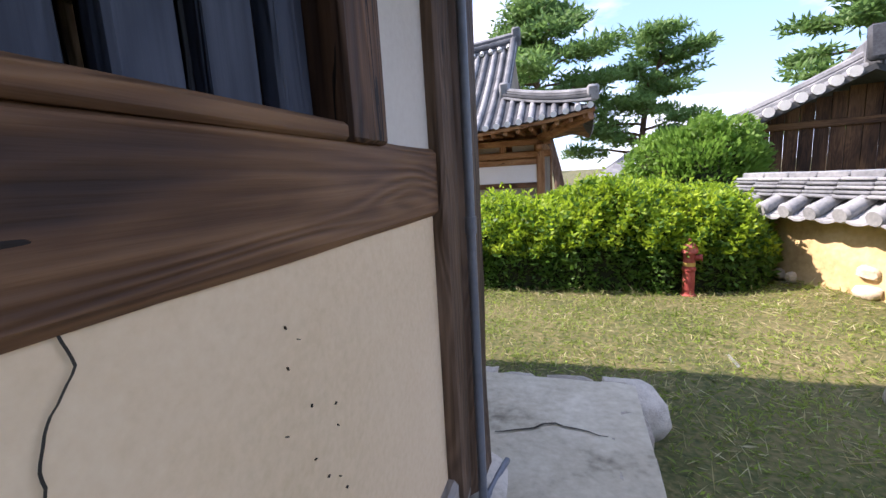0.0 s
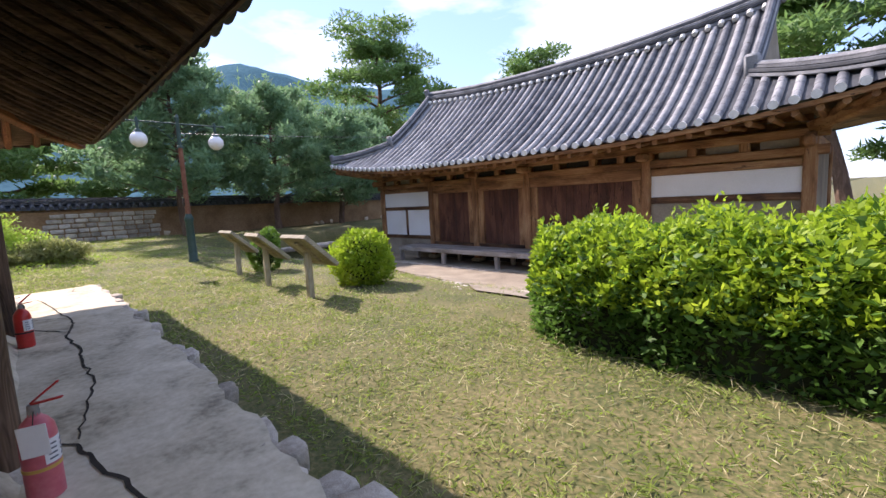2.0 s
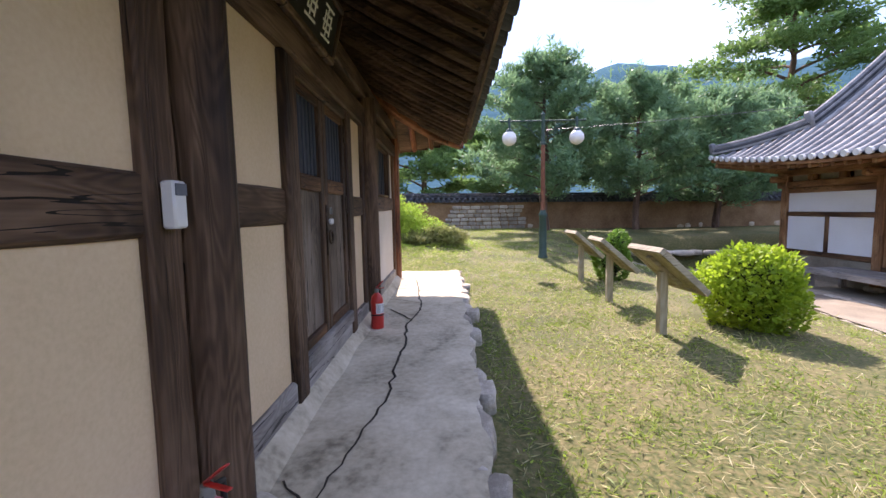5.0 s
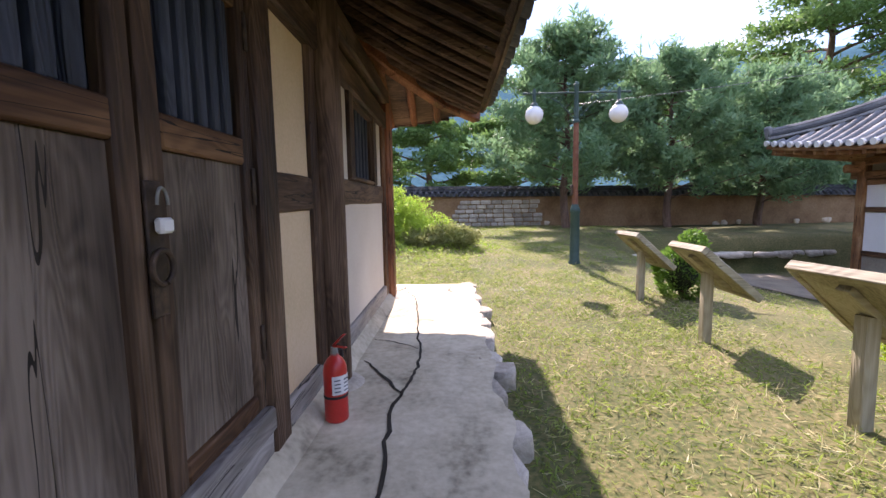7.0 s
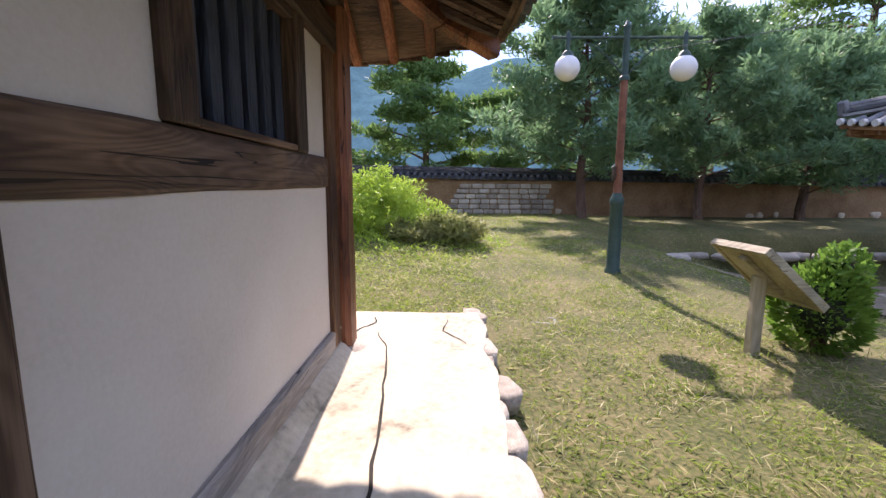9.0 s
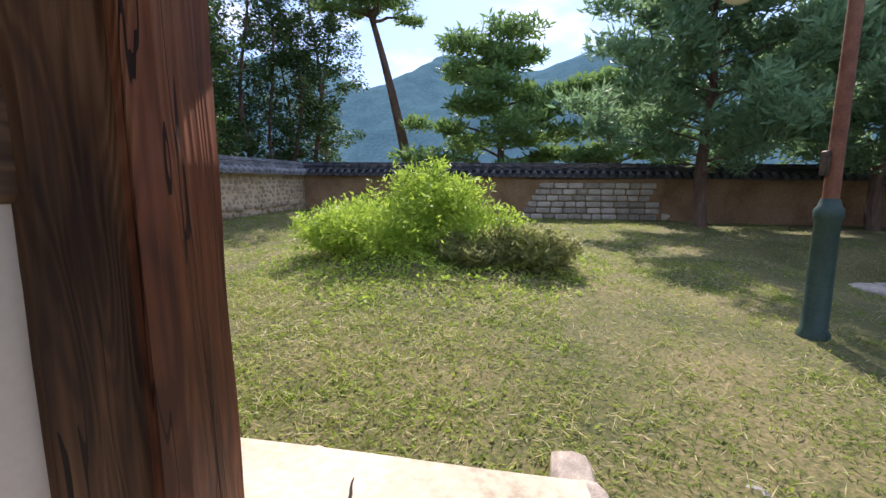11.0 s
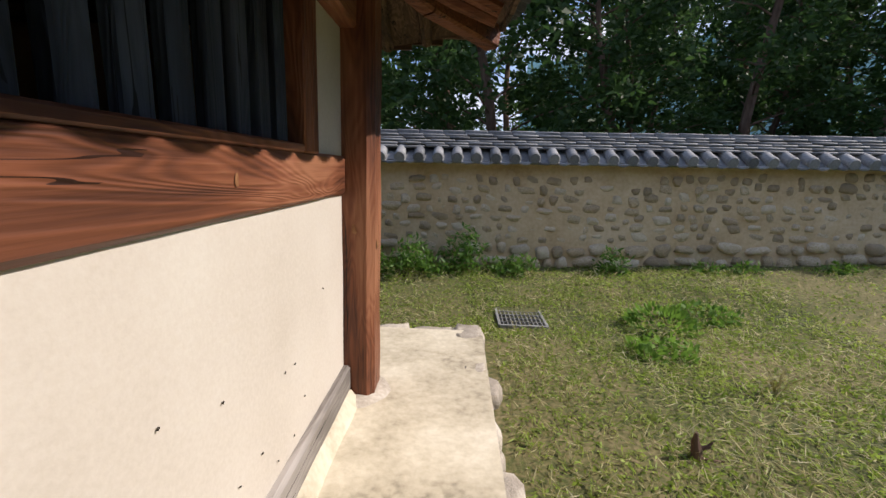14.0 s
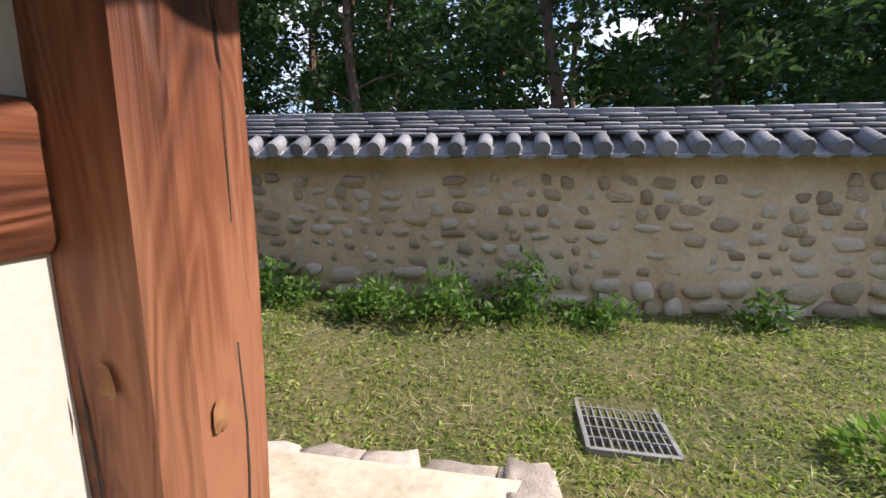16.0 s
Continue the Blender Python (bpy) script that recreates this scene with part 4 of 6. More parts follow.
    # ridges of stacked tiles
    def ridge(line, w, h, courses=4):
        for c in range(courses):
            g = Geo()
            z = h * c / courses
            ww = w * (1 if c < courses - 1 else 0.7)
            for p, q in zip(line, line[1:]):
                dz = Vector((0, 0, z + h / courses / 2))
                g.hewn(p + dz, q + dz, ww + 0.03 * (c % 2), h / courses * 0.92, 0.004, 0.3, 0.015)
            g.ob("ridge_course", tile if c % 2 == 0 else dark_tile, True, e)
        g = Geo()
        top = [p + Vector((0, 0, h)) for p in line]
        g.tube(top, 0.085, 8)
        g.ob("ridge_cap", tile, True, e)
    main = [Vector((x, RYM, b_ridge(x) - 0.02)) for x in np.linspace(GX0 - 0.1, GX1 + 0.1, 15)]
    ridge(main, 0.28, 0.42)
    for s, gx, ex in ((-1, GX0, RX0), (1, GX1, RX1)):
        yh = RY0 + (RYM - RY0) * 0.36
        down = [Vector((gx, yy, b_roof(gx, yy))) for yy in np.linspace(RYM - 0.1, yh, 8)]
        ridge(down, 0.24, 0.34)
        corner = [Vector((gx + (ex - gx) * t * 0.98, yh + (RY0 + 0.08 - yh) * t, b_roof(gx + (ex - gx) * t, yh + (RY0 + 0.08 - yh) * t) + 0.02 + 0.06 * t * t)) for t in np.linspace(0, 1, 9)]
        ridge(corner, 0.22, 0.26, 3)
        for p, h in ((main[0] if s < 0 else main[-1], 0.62), (down[-1], 0.5), (corner[-1], 0.4)):
            Geo().xbox(Matrix.Translation(p + Vector((0, -0.05, h / 2))) @ Matrix.Rotation(0.25, 4, "X"), (0.3, 0.12, h), 0.05).ob("end_tile", tile, True, e)
    # lime-capped tile ends under the main ridge
    for i in range(40):
        x = GX0 + (GX1 - GX0) * (i + 0.5) / 40
        Geo().tube([(x, RYM - 0.22, b_ridge(x) - 0.06), (x, RYM - 0.14, b_ridge(x) + 0.04)], 0.07, 8).ob("ridge_tile_end", lime, True, e)


build_north_house()


def build_bench():
    e = root("veranda_bench", "long weathered grey timber veranda bench on short posts", "bench", at=(-10.6, BY - 0.75, BZ))
    top = 0.56
    x0, x1 = -2.6, 4.4
    for i in range(4):
        Geo().box((x0, -0.42 + 0.26 * i, top - 0.05), (x1, -0.42 + 0.26 * (i + 1) - 0.01, top), 0.008).ob("plank", grey_wood[0], True, e)
    Geo().box((x0, -0.46, top - 0.15), (x1, -0.4, top + 0.004), 0.012).ob("front_rail", grey_wood[0], True, e)
    for x in (x0 + 0.1, x0 + 2.4, x1 - 2.2, x1 - 0.1):
        for y in (-0.36, 0.5):
            Geo().hewn((x, y, 0), (x, y, top - 0.1), 0.14, 0.14, 0.004, 0.2, 0.02).ob("leg", grey_wood[2], True, e)


build_bench()


# ---- yard walls with tile copings ----
def coping(e, p0, p1, half, z0, z1, spacing, mat, ends, single=None, rise=0.3):
    """Tiled coping along p0-p1: two slopes of round cover tiles with their ends, a stacked ridge. single: stretch (from, to) of the run in which tiles are separate pieces."""
    a, b = Vector(p0), Vector(p1)
    d = b - a
    L = d.length
    d.normalize()
    nrm = Vector((-d.y, d.x, 0))
    up = Vector((0, 0, 1))
    zat = lambda s: z0 + (z1 - z0) * s / L
    bed, far = Geo(), Geo()
    for sgn in (1, -1):
        prev = None
        for i in range(int(L / 0.5) + 1):
            s = min(L, i * 0.5)
            o = a + d * s
            cur = (o + nrm * sgn * half + up * (zat(s) - 0.01), o + up * (zat(s) + rise - 0.04), o + nrm * sgn * (half - 0.03) + up * (zat(s) - 0.05))
            if prev:
                bed.add([prev[0], cur[0], cur[1], prev[1]], [(0, 1, 2, 3)])
                bed.add([prev[0], cur[0], cur[2], prev[2]], [(0, 1, 2, 3)])
            prev = cur
    bed.ob("coping_bed", mat, parent=e)
    n = int(L / spacing)
    cover = Geo()
    cover.tube([(0, 0.04, 0.03), (0, -half * 0.45, rise * 0.48), (0, -half * 0.92, rise - 0.02)], [0.078, 0.072, 0.07], 10)
    cover.tube([(0, 0.065, 0.025), (0, 0.035, 0.032)], [0.07, 0.088], 10)
    cover_me = cover.mesh("cover_tile", mat, True)
    pan = Geo()
    vs = []
    for k in range(7):
        s = -1 + 2 * k / 6
        for o, z in ((0.05, -0.02), (-0.3, 0.12), (-0.3, 0.1), (0.05, -0.045)):
            vs.append((s * spacing * 0.46, o, z + 0.05 * s * s - 0.015))
    pan.add(vs, [(k * 4 + q, k * 4 + (q + 1) % 4, (k + 1) * 4 + (q + 1) % 4, (k + 1) * 4 + q) for k in range(6) for q in range(4)])
    pan_me = pan.mesh("pan_tile", mat, True)
    for sgn in (1, -1):
        rot = Matrix.Rotation(math.atan2(nrm.y * sgn, nrm.x * sgn) - math.pi / 2, 4, "Z")
        for i in range(n):
            s = (i + 0.5) * spacing
            for me, off in ((cover_me, 0.0), (pan_me, 0.5 * spacing)):
                jig = 0.012 * noise.noise(Vector((s * 7, sgn * 3, off * 9)))
                m = Matrix.Translation(a + d * (s + off) + nrm * sgn * half + up * (zat(s) + jig)) @ rot @ Matrix.Rotation(jig * 4, 4, "Z")
                if single and single[0] <= s <= single[1] and sgn == single[2]:
                    o = new(me.name, me)
                    o.parent = e
                    o.matrix_local = m
                else:
                    far.add([m @ v.co for v in me.vertices], [tuple(p.vertices) for p in me.polygons])
    if far.v:
        tagged(far.ob("coping_tiles", mat, True, e), kind="stuff")
    # ridge: six courses of flat tiles stepping in, each laid in uneven lengths
    for c in range(6):
        g = Geo()
        s = 0.0
        k = 0
        while s < L:
            ln = 0.34 + 0.1 * noise.noise(Vector((s * 3, c * 5, 0)))
            t = min(L, s + ln)
            jig = 0.014 * noise.noise(Vector((s * 5, c * 2.2, 1)))
            mid = a + d * (s + t) / 2 + up * (zat(s) + rise - 0.114 + c * 0.042 + jig) + nrm * jig
            w = (half * 1.42, half * 1.3, half * 1.22, half * 1.1, half * 0.95, half * 0.55)[c] + 2.5 * jig
            m = Matrix.Translation(mid) @ Matrix.Rotation(math.atan2(d.y, d.x), 4, "Z") @ Matrix.Rotation(jig * 1.5, 4, "Y")
            g.xbox(m, (t - s - 0.004, w, 0.036 if c < 5 else 0.07), 0.012)
            s = t
        g.ob("ridge_tiles", mat, True, e)


def rubble(e, p0, p1, t, outward, rows, size, single, mat, seed, zfun, proud=0.035):
    """Fieldstones bedded in the face of an earth wall. rows: heights; single: (from, to) in metres along the run where stones are pieces."""
    rs = random.Random(seed)
    a, b = Vector(p0), Vector(p1)
    d = (b - a)
    L = d.length
    d.normalize()
    kinds = []
    for k in range(7):
        bm = bmesh.new()
        bmesh.ops.create_icosphere(bm, subdivisions=2, radius=1.0)
        for v in bm.verts:
            p = v.co.copy()
            q = Vector([math.copysign(abs(c) ** 0.7, c) for c in p])
            v.co = q * (0.86 + 0.22 * noise.noise(p * 1.4 + Vector((k * 7.1, 0, 0))))
        me = bpy.data.meshes.new("stone")
        bm.to_mesh(me)
        bm.free()
        me.materials.append(mat)
        me.polygons.foreach_set("use_smooth", [True] * len(me.polygons))
        kinds.append(me)
    far = Geo()
    count = 0
    for ri, (z, keep) in enumerate(rows):
        s = rs.random() * 0.2
        while s < L:
            w = size * (0.6 + 1.1 * rs.random() ** 1.5) * (1.25 if ri < 2 else 1.0)
            h = size * (0.5 + 0.4 * rs.random()) * (1.25 if ri < 2 else 1.0)
            if rs.random() < keep:
                me = kinds[rs.randrange(7)]
                o = a + d * (s + w / 2)
                m = Matrix.Translation(Vector((o.x, o.y, zfun(o.x, o.y) + z + (rs.random() - 0.5) * size * 0.3)) + outward * (t + proud - 0.08 + 0.02 * rs.random() + (0.06 if ri < 2 else 0.0))) @ Matrix.Rotation(math.atan2(d.y, d.x), 4, "Z") @ Matrix.Rotation((rs.random() - 0.5) * 0.3, 4, "Y") @ Matrix.Diagonal((w * 0.5, 0.075 + 0.03 * rs.random(), h * 0.5, 1))
                if single and single[0] <= s <= single[1] and count < 280:
                    ob = new("stone", me)
                    ob.parent = e
                    ob.matrix_local = m
                    count += 1
                else:
                    far.add([m @ v.co for v in me.vertices], [tuple(p.vertices) for p in me.polygons])
            s += w + size * (0.02 + 0.2 * rs.random())
    if far.v:
        tagged(far.ob("bedded_stones", mat, True, e), kind="stuff")


def wall_body(e, p0, p1, half, zb, z0, z1, mat):
    a, b = Vector(p0), Vector(p1)
    d = b - a
    L = d.length
    d.normalize()
    nrm = Vector((-d.y, d.x, 0))
    n = int(L / 0.18)
    m = 8
    vs, fs = [], []
    for sgn in (1, -1):
        o = len(vs)
        for i in range(n + 1):
            s = L * i / n
            for j in range(m + 1):
                f = j / m
                z = zb + (z0 + (z1 - z0) * s / L - zb) * f
                w = half * (1.12 - 0.14 * f) + 0.022 * noise.noise(Vector((s * 2.2, z * 2.2, sgn))) + 0.012 * noise.noise(Vector((s * 7, z * 7, sgn)))
                p = a + d * s + nrm * sgn * w
                vs.append((p.x, p.y, z))
        for i in range(n):
            for j in range(m):
                q = o + i * (m + 1) + j
                fs.append((q, q + 1, q + m + 2, q + m + 1))
    Geo().add(vs, fs).ob("wall_core", mat, True, e)


def yard_wall(name, label, p0, p1, zb, z0, z1, half=0.24, single=None, mat=earth, tiles=tile, stones=None, stone_rows=(), size=0.2, over=0.16, spacing=0.27):
    e = root(name, label, "wall", "structure")
    wall_body(e, p0, p1, half, zb, z0, z1, mat)
    coping(e, p0, p1, half + over, z0, z1, spacing, tiles, lime, single, 0.3)
    if stone_rows:
        a, b = Vector(p0), Vector(p1)
        d = (b - a).normalized()
        nrm = Vector((-d.y, d.x, 0))
        sg = single[2] if single else stones
        rubble(e, p0, p1, half * 1.05, nrm * sg, stone_rows, size, single[:2] if single else None, wall_stone, 5, lambda x, y: ground_z(x, y), 0.012)
    return e


CORNER = (-23.2, -5.85, 0)
yard_wall("wall_south", "earth and fieldstone yard wall under a grey tile coping", (-2.0, -5.85, 0), CORNER, -0.3, 1.72, 1.98, single=(5.5, 14.5, -1),
          stone_rows=((0.05, 1.0), (0.24, 1.0), (0.41, 1.0), (0.55, 0.97), (0.69, 0.95), (0.83, 0.95), (0.97, 0.92), (1.11, 0.9), (1.25, 0.75)), size=0.21)
yard_wall("wall_west", "long ochre earth yard wall under a dark tile coping", CORNER, (-23.6, 24, 0), -1.2, 1.98, 1.6, stones=-1, mat=brown_earth, tiles=dark_tile,
          stone_rows=((0.1, 0.25),), size=0.3)
yard_wall("wall_east", "orange earth wall under a weathered white-edged tile coping", (2.2, 6.6, 0), (4.4, 1.2, 0), -0.3, 0.9, 0.93, stones=-1, mat=bright_earth,
          stone_rows=((0.04, 0.5), (0.2, 0.2)), size=0.15, over=0.2, spacing=0.3)


def stone_patch():
    """The squared-stone repair in the west wall."""
    e = root("stone_patch", "repaired stretch of squared pale stones in the earth wall", "stonework", "structure")
    Geo().box((-23.1, 2.0, 0.3), (-22.95, 6.6, 1.75)).ob("mortar_bed", brown_earth, parent=e)
    rs = random.Random(3)
    for r in range(6):
        y = 2.2 + 0.12 * r
        while y < 6.2:
            w = 0.3 + 0.2 * rs.random()
            o = Geo().xbox(pose(-22.93 - 0.012 * (y - 2), y + w / 2, 0.55 + 0.2 * r), (0.12, w - 0.03, 0.17), 0.03).ob("stone", stone, True, e)
            y += w
    return e


stone_patch()


# ---- the timber gatehouse beyond the east wall ----
def build_gatehouse():
    e = root("gatehouse", "small dark board-walled house with a gabled tile roof", "house", "structure")
    e.matrix_basis = pose(4.75, 9.4, 0, 0, 0, -17)
    # gable towards the yard; local x across, y away
    hw, dep, zb, ze, zr = 1.5, 6.0, -0.6, 2.3, 2.8
    n = 14
    for i in range(n):
        a, b = -hw + 2 * hw * i / n, -hw + 2 * hw * (i + 1) / n
        zt = ze + (zr - ze) * (1 - abs(a + b) / 2 / hw) - 0.1
        Geo().box((a + 0.004, 0.0, zb), (b - 0.004, 0.05 + 0.008 * (i % 2), zt), 0.006).ob("wall_board", brown_wood[2], True, e)
    Geo().box((-hw, 0.06, zb), (-hw + 0.08, dep, ze), 0.01).ob("side_wall", brown_wood[2], parent=e)
    Geo().box((hw - 0.08, 0.06, zb), (hw, dep, ze), 0.01).ob("side_wall", brown_wood[2], parent=e)
    Geo().box((-hw - 0.04, -0.05, 2.0), (hw + 0.04, 0.0, 2.13), 0.01).ob("gable_beam", brown_wood[0], True, e)
    ov, y0 = 0.55, -0.5
    g = Geo()
    def zs(x):
        u = abs(x) / (hw + ov)
        return zr + 0.12 - (zr - ze + 0.42) * (1.15 * u - 0.15 * u * u)
    xs = np.linspace(-hw - ov, hw + ov, 25)
    vs, fs = [], []
    for x in xs:
        for y in (y0, dep + 0.5):
            for dz in (0, -0.1):
                vs.append((x, y, zs(x) + dz))
    for i in range(24):
        a = 4 * i
        fs += [(a, a + 2, a + 6, a + 4), (a + 1, a + 5, a + 7, a + 3), (a, a + 4, a + 5, a + 1), (a + 2, a + 3, a + 7, a + 6)]
    g.add(vs, fs).ob("tile_bed", dark_tile, True, e)
    for sg in (-1, 1):
        for i in range(22):
            y = y0 + 0.08 + i * 0.3
            pts = [Vector((sg * x, y, zs(x) + 0.01)) for x in np.linspace(0.08, hw + ov, 8)]
            cover_row("tile_row", pts, 0.085, e, tile)
            Geo().tube([(sg * (hw + ov), y, zs(hw + ov) + 0.03), (sg * (hw + ov + 0.06), y, zs(hw + ov) + 0.02)], 0.085, 10).ob("tile_end", lime, True, e)
        # verge: short tiles across the gable edge
        for i in range(9):
            x = sg * (0.25 + (hw + ov - 0.3) * i / 8)
            Geo().tube([(x, y0 - 0.1, zs(x) + 0.02), (x, y0 + 0.3, zs(x) + 0.05)], 0.09, 10).ob("verge_tile", lime if i % 1 == 0 else tile, True, e)
        g = Geo()
        line = [Vector((sg * x, y0 + 0.28, zs(x) + 0.1)) for x in np.linspace(0.0, hw + ov - 0.25, 8)]
        for p, q in zip(line, line[1:]):
            g.hewn(p, q, 0.22, 0.16, 0.004, 0.3, 0.02)
        g.tube([p + Vector((0, 0, 0.12)) for p in line], 0.08, 8)
        g.ob("verge_ridge", tile, True, e)
    g = Geo()
    g.hewn((0, y0 + 0.05, zr + 0.3), (0, dep, zr + 0.3), 0.26, 0.4, 0.006, 0.4, 0.03)
    g.tube([(0, y0, zr + 0.52), (0, dep, zr + 0.52)], 0.09, 8)
    g.ob("ridge", tile, True, e)
    Geo().xbox(pose(0, y0 - 0.02, zr + 0.42, -20), (0.28, 0.14, 0.62), 0.05).ob("end_tile", dark_tile, True, e)


build_gatehouse()


# ---- stones along the platform's rim ----
def pebble(seed, squash=0.55):
    """A worn fieldstone, about one unit across."""
    bm = bmesh.new()
    bmesh.ops.create_icosphere(bm, subdivisions=2, radius=0.5)
    for v in bm.verts:
        p = v.co.copy()
        q = Vector([math.copysign(abs(c * 2) ** 0.6 / 2, c) for c in p])
        q *= 0.85 + 0.3 * noise.noise(p * 2.4 + Vector((seed * 5.3, 0, 0)))
        q.z = min(q.z, 0.3 + 0.05 * noise.noise(p * 3 + Vector((seed, 2, 0)))) * squash * 2
        v.co = q
    me = bpy.data.meshes.new("edge_stone")
    bm.to_mesh(me)
    bm.free()
    me.materials.append(stone)
    me.polygons.foreach_set("use_smooth", [True] * len(me.polygons))
    return me


PEBBLES = [pebble(i) for i in range(8)]


def stone_run(parent, p0, p1, size, zfun, seed, spread=0.05, name="edge_stone"):
    rs = random.Random(seed)
    a, b = Vector(p0), Vector(p1)
    d = b - a
    L = d.length
    d.normalize()
    s = 0.0
    while s < L:
        w = size * (0.7 + 0.8 * rs.random())
        o = a + d * (s + w / 2) + Vector((-d.y, d.x, 0)) * (rs.random() - 0.5) * spread
        ob = new(name, PEBBLES[rs.randrange(8)])
        ob.parent = parent
        ob.matrix_local = Matrix.Translation((o.x, o.y, zfun(o.x, o.y))) @ Matrix.Rotation(math.atan2(d.y, d.x) + (rs.random() - 0.5) * 0.5, 4, "Z") @ Matrix.Diagonal((w * 1.25, size * (0.6 + 0.45 * rs.random()), 0.235 + 0.03 * rs.random(), 1))
        s += w


rim = lambda x, y: GZ - 0.088 + 0.014 * noise.noise(Vector((x * 5, y * 5, 1)))
stone_run(platform, (PX1, PY1 - 0.19, 0), (-5.0, PY1 - 0.07, 0), 0.27, rim, 1, 0.16)
stone_run(platform, (-5.0, PY1 - 0.05, 0), (PX0, PY1 - 0.04, 0), 0.27, rim, 2, 0.16)
stone_run(platform, (PX0 + 0.09, PY1, 0), (PX0 + 0.09, PY0, 0), 0.32, rim, 3, 0.15)
stone_run(platform, (PX0, PY0, 0), (-6.0, PY0, 0), 0.34, rim, 4, 0.1)
stone_run(platform, (PX1 - 0.05, PY1 - 0.1, 0), (PX1 - 0.05, -2.0, 0), 0.36, rim, 5, 0.1)


def ribbon(g, pts, w, z, seed=0.0, sub_n=6):
    """A jagged, tapering crack lying on a floor."""
    line = []
    for p, q in zip(pts, pts[1:]):
        for i in range(sub_n):
            t = i / sub_n
            x, y = p[0] + (q[0] - p[0]) * t, p[1] + (q[1] - p[1]) * t
            line.append(Vector((x + 0.03 * noise.noise(Vector((x * 9, y * 9, seed))), y + 0.03 * noise.noise(Vector((x * 9, y * 9, seed + 5))), 0)))
    n = len(line)
    vs = []
    for i, p in enumerate(line):
        d = (line[min(i + 1, n - 1)] - line[max(i - 1, 0)]).normalized()
        s = Vector((-d.y, d.x, 0))
        ww = w * (0.35 + 0.65 * math.sin(math.pi * min(1, (i + 1) / n))) * (1 + 0.5 * noise.noise(Vector((i * 0.8, seed, 0))))
        for k in (-1, 1):
            q = p + s * k * ww / 2
            vs.append((q.x, q.y, z + 0.012 * noise.noise(Vector((q.x * 0.9, q.y * 0.9, 0)))))
    g.add(vs, [(2 * i, 2 * i + 1, 2 * i + 3, 2 * i + 2) for i in range(n - 1)])


g = Geo()
ribbon(g, [(-1.6, 2.2), (-2.46, 2.08), (-2.92, 1.96), (-3.16, 1.93), (-3.38, 1.72)], 0.026, GZ + 0.005, 1)
ribbon(g, [(-3.2, 1.95), (-3.74, 2.04), (-4.25, 2.13), (-4.94, 2.11), (-5.39, 2.14), (-6.05, 2.08), (-6.4, 2.13), (-6.77, 2.19), (-7.31, 2.16), (-8.3, 2.06), (-9.2, 1.97), (-9.7, 1.8)], 0.024, GZ + 0.005, 2)
ribbon(g, [(-6.3, 2.12), (-6.6, 1.95), (-6.97, 1.71)], 0.026, GZ + 0.006, 3)
ribbon(g, [(-7.2, 2.15), (-7.4, 1.9), (-7.5, 1.68)], 0.016, GZ + 0.006, 4)
ribbon(g, [(-9.6, 1.6), (-9.9, 1.75), (-10.1, 1.7)], 0.02, GZ + 0.006, 5)
ribbon(g, [(-9.4, 2.6), (-9.7, 2.4), (-10.1, 2.45)], 0.012, GZ + 0.006, 6)
ribbon(g, [(-0.4, 1.95), (-0.1, 2.1), (0.2, 2.02)], 0.014, GZ + 0.006, 7)
g.ob("crack", crack_fill, parent=platform)

# cracks and marks in the plaster of the east wall
g = Geo()
pts = [(0.245, 1.39), (0.25, 1.35), (0.225, 1.315), (0.212, 1.28), (0.2, 1.24), (0.22, 0.9)]
for (a, za), (b, zb) in zip(pts, pts[1:]):
    for i in range(5):
        t, u = i / 5, (i + 1) / 5
        y0, z0, y1, z1 = a + (b - a) * t, za + (zb - za) * t, a + (b - a) * u, za + (zb - za) * u
        j = lambda y, z: y + 0.01 * noise.noise(Vector((y * 30, z * 30, 0)))
        g.add([(FE + 0.006, j(y0, z0) - 0.0016, z0), (FE + 0.006, j(y0, z0) + 0.0016, z0), (FE + 0.006, j(y1, z1) + 0.0016, z1), (FE + 0.006, j(y1, z1) - 0.0016, z1)], [(0, 1, 2, 3)])
g.ob("plaster_crack", crack_fill, parent=house)
g = Geo()
rs = random.Random(8)
for i in range(16):
    y, z = 0.5 + 0.16 * rs.random(), 0.8 + 0.5 * rs.random()
    g.xbox(Matrix.Translation((FE + 0.006, y, z)) @ Matrix.Rotation(rs.random() * 3, 4, "X"), (0.004, 0.0016, 0.006))
for i in range(14):
    y, z = -1.7 + 3.0 * rs.random(), 0.5 + 0.8 * rs.random()
    g.xbox(Matrix.Translation((FW - 0.005, y, z)) @ Matrix.Rotation(rs.random() * 3, 4, "X"), (0.004, 0.005, 0.009))
g.ob("insect_marks", crack_fill, parent=house)


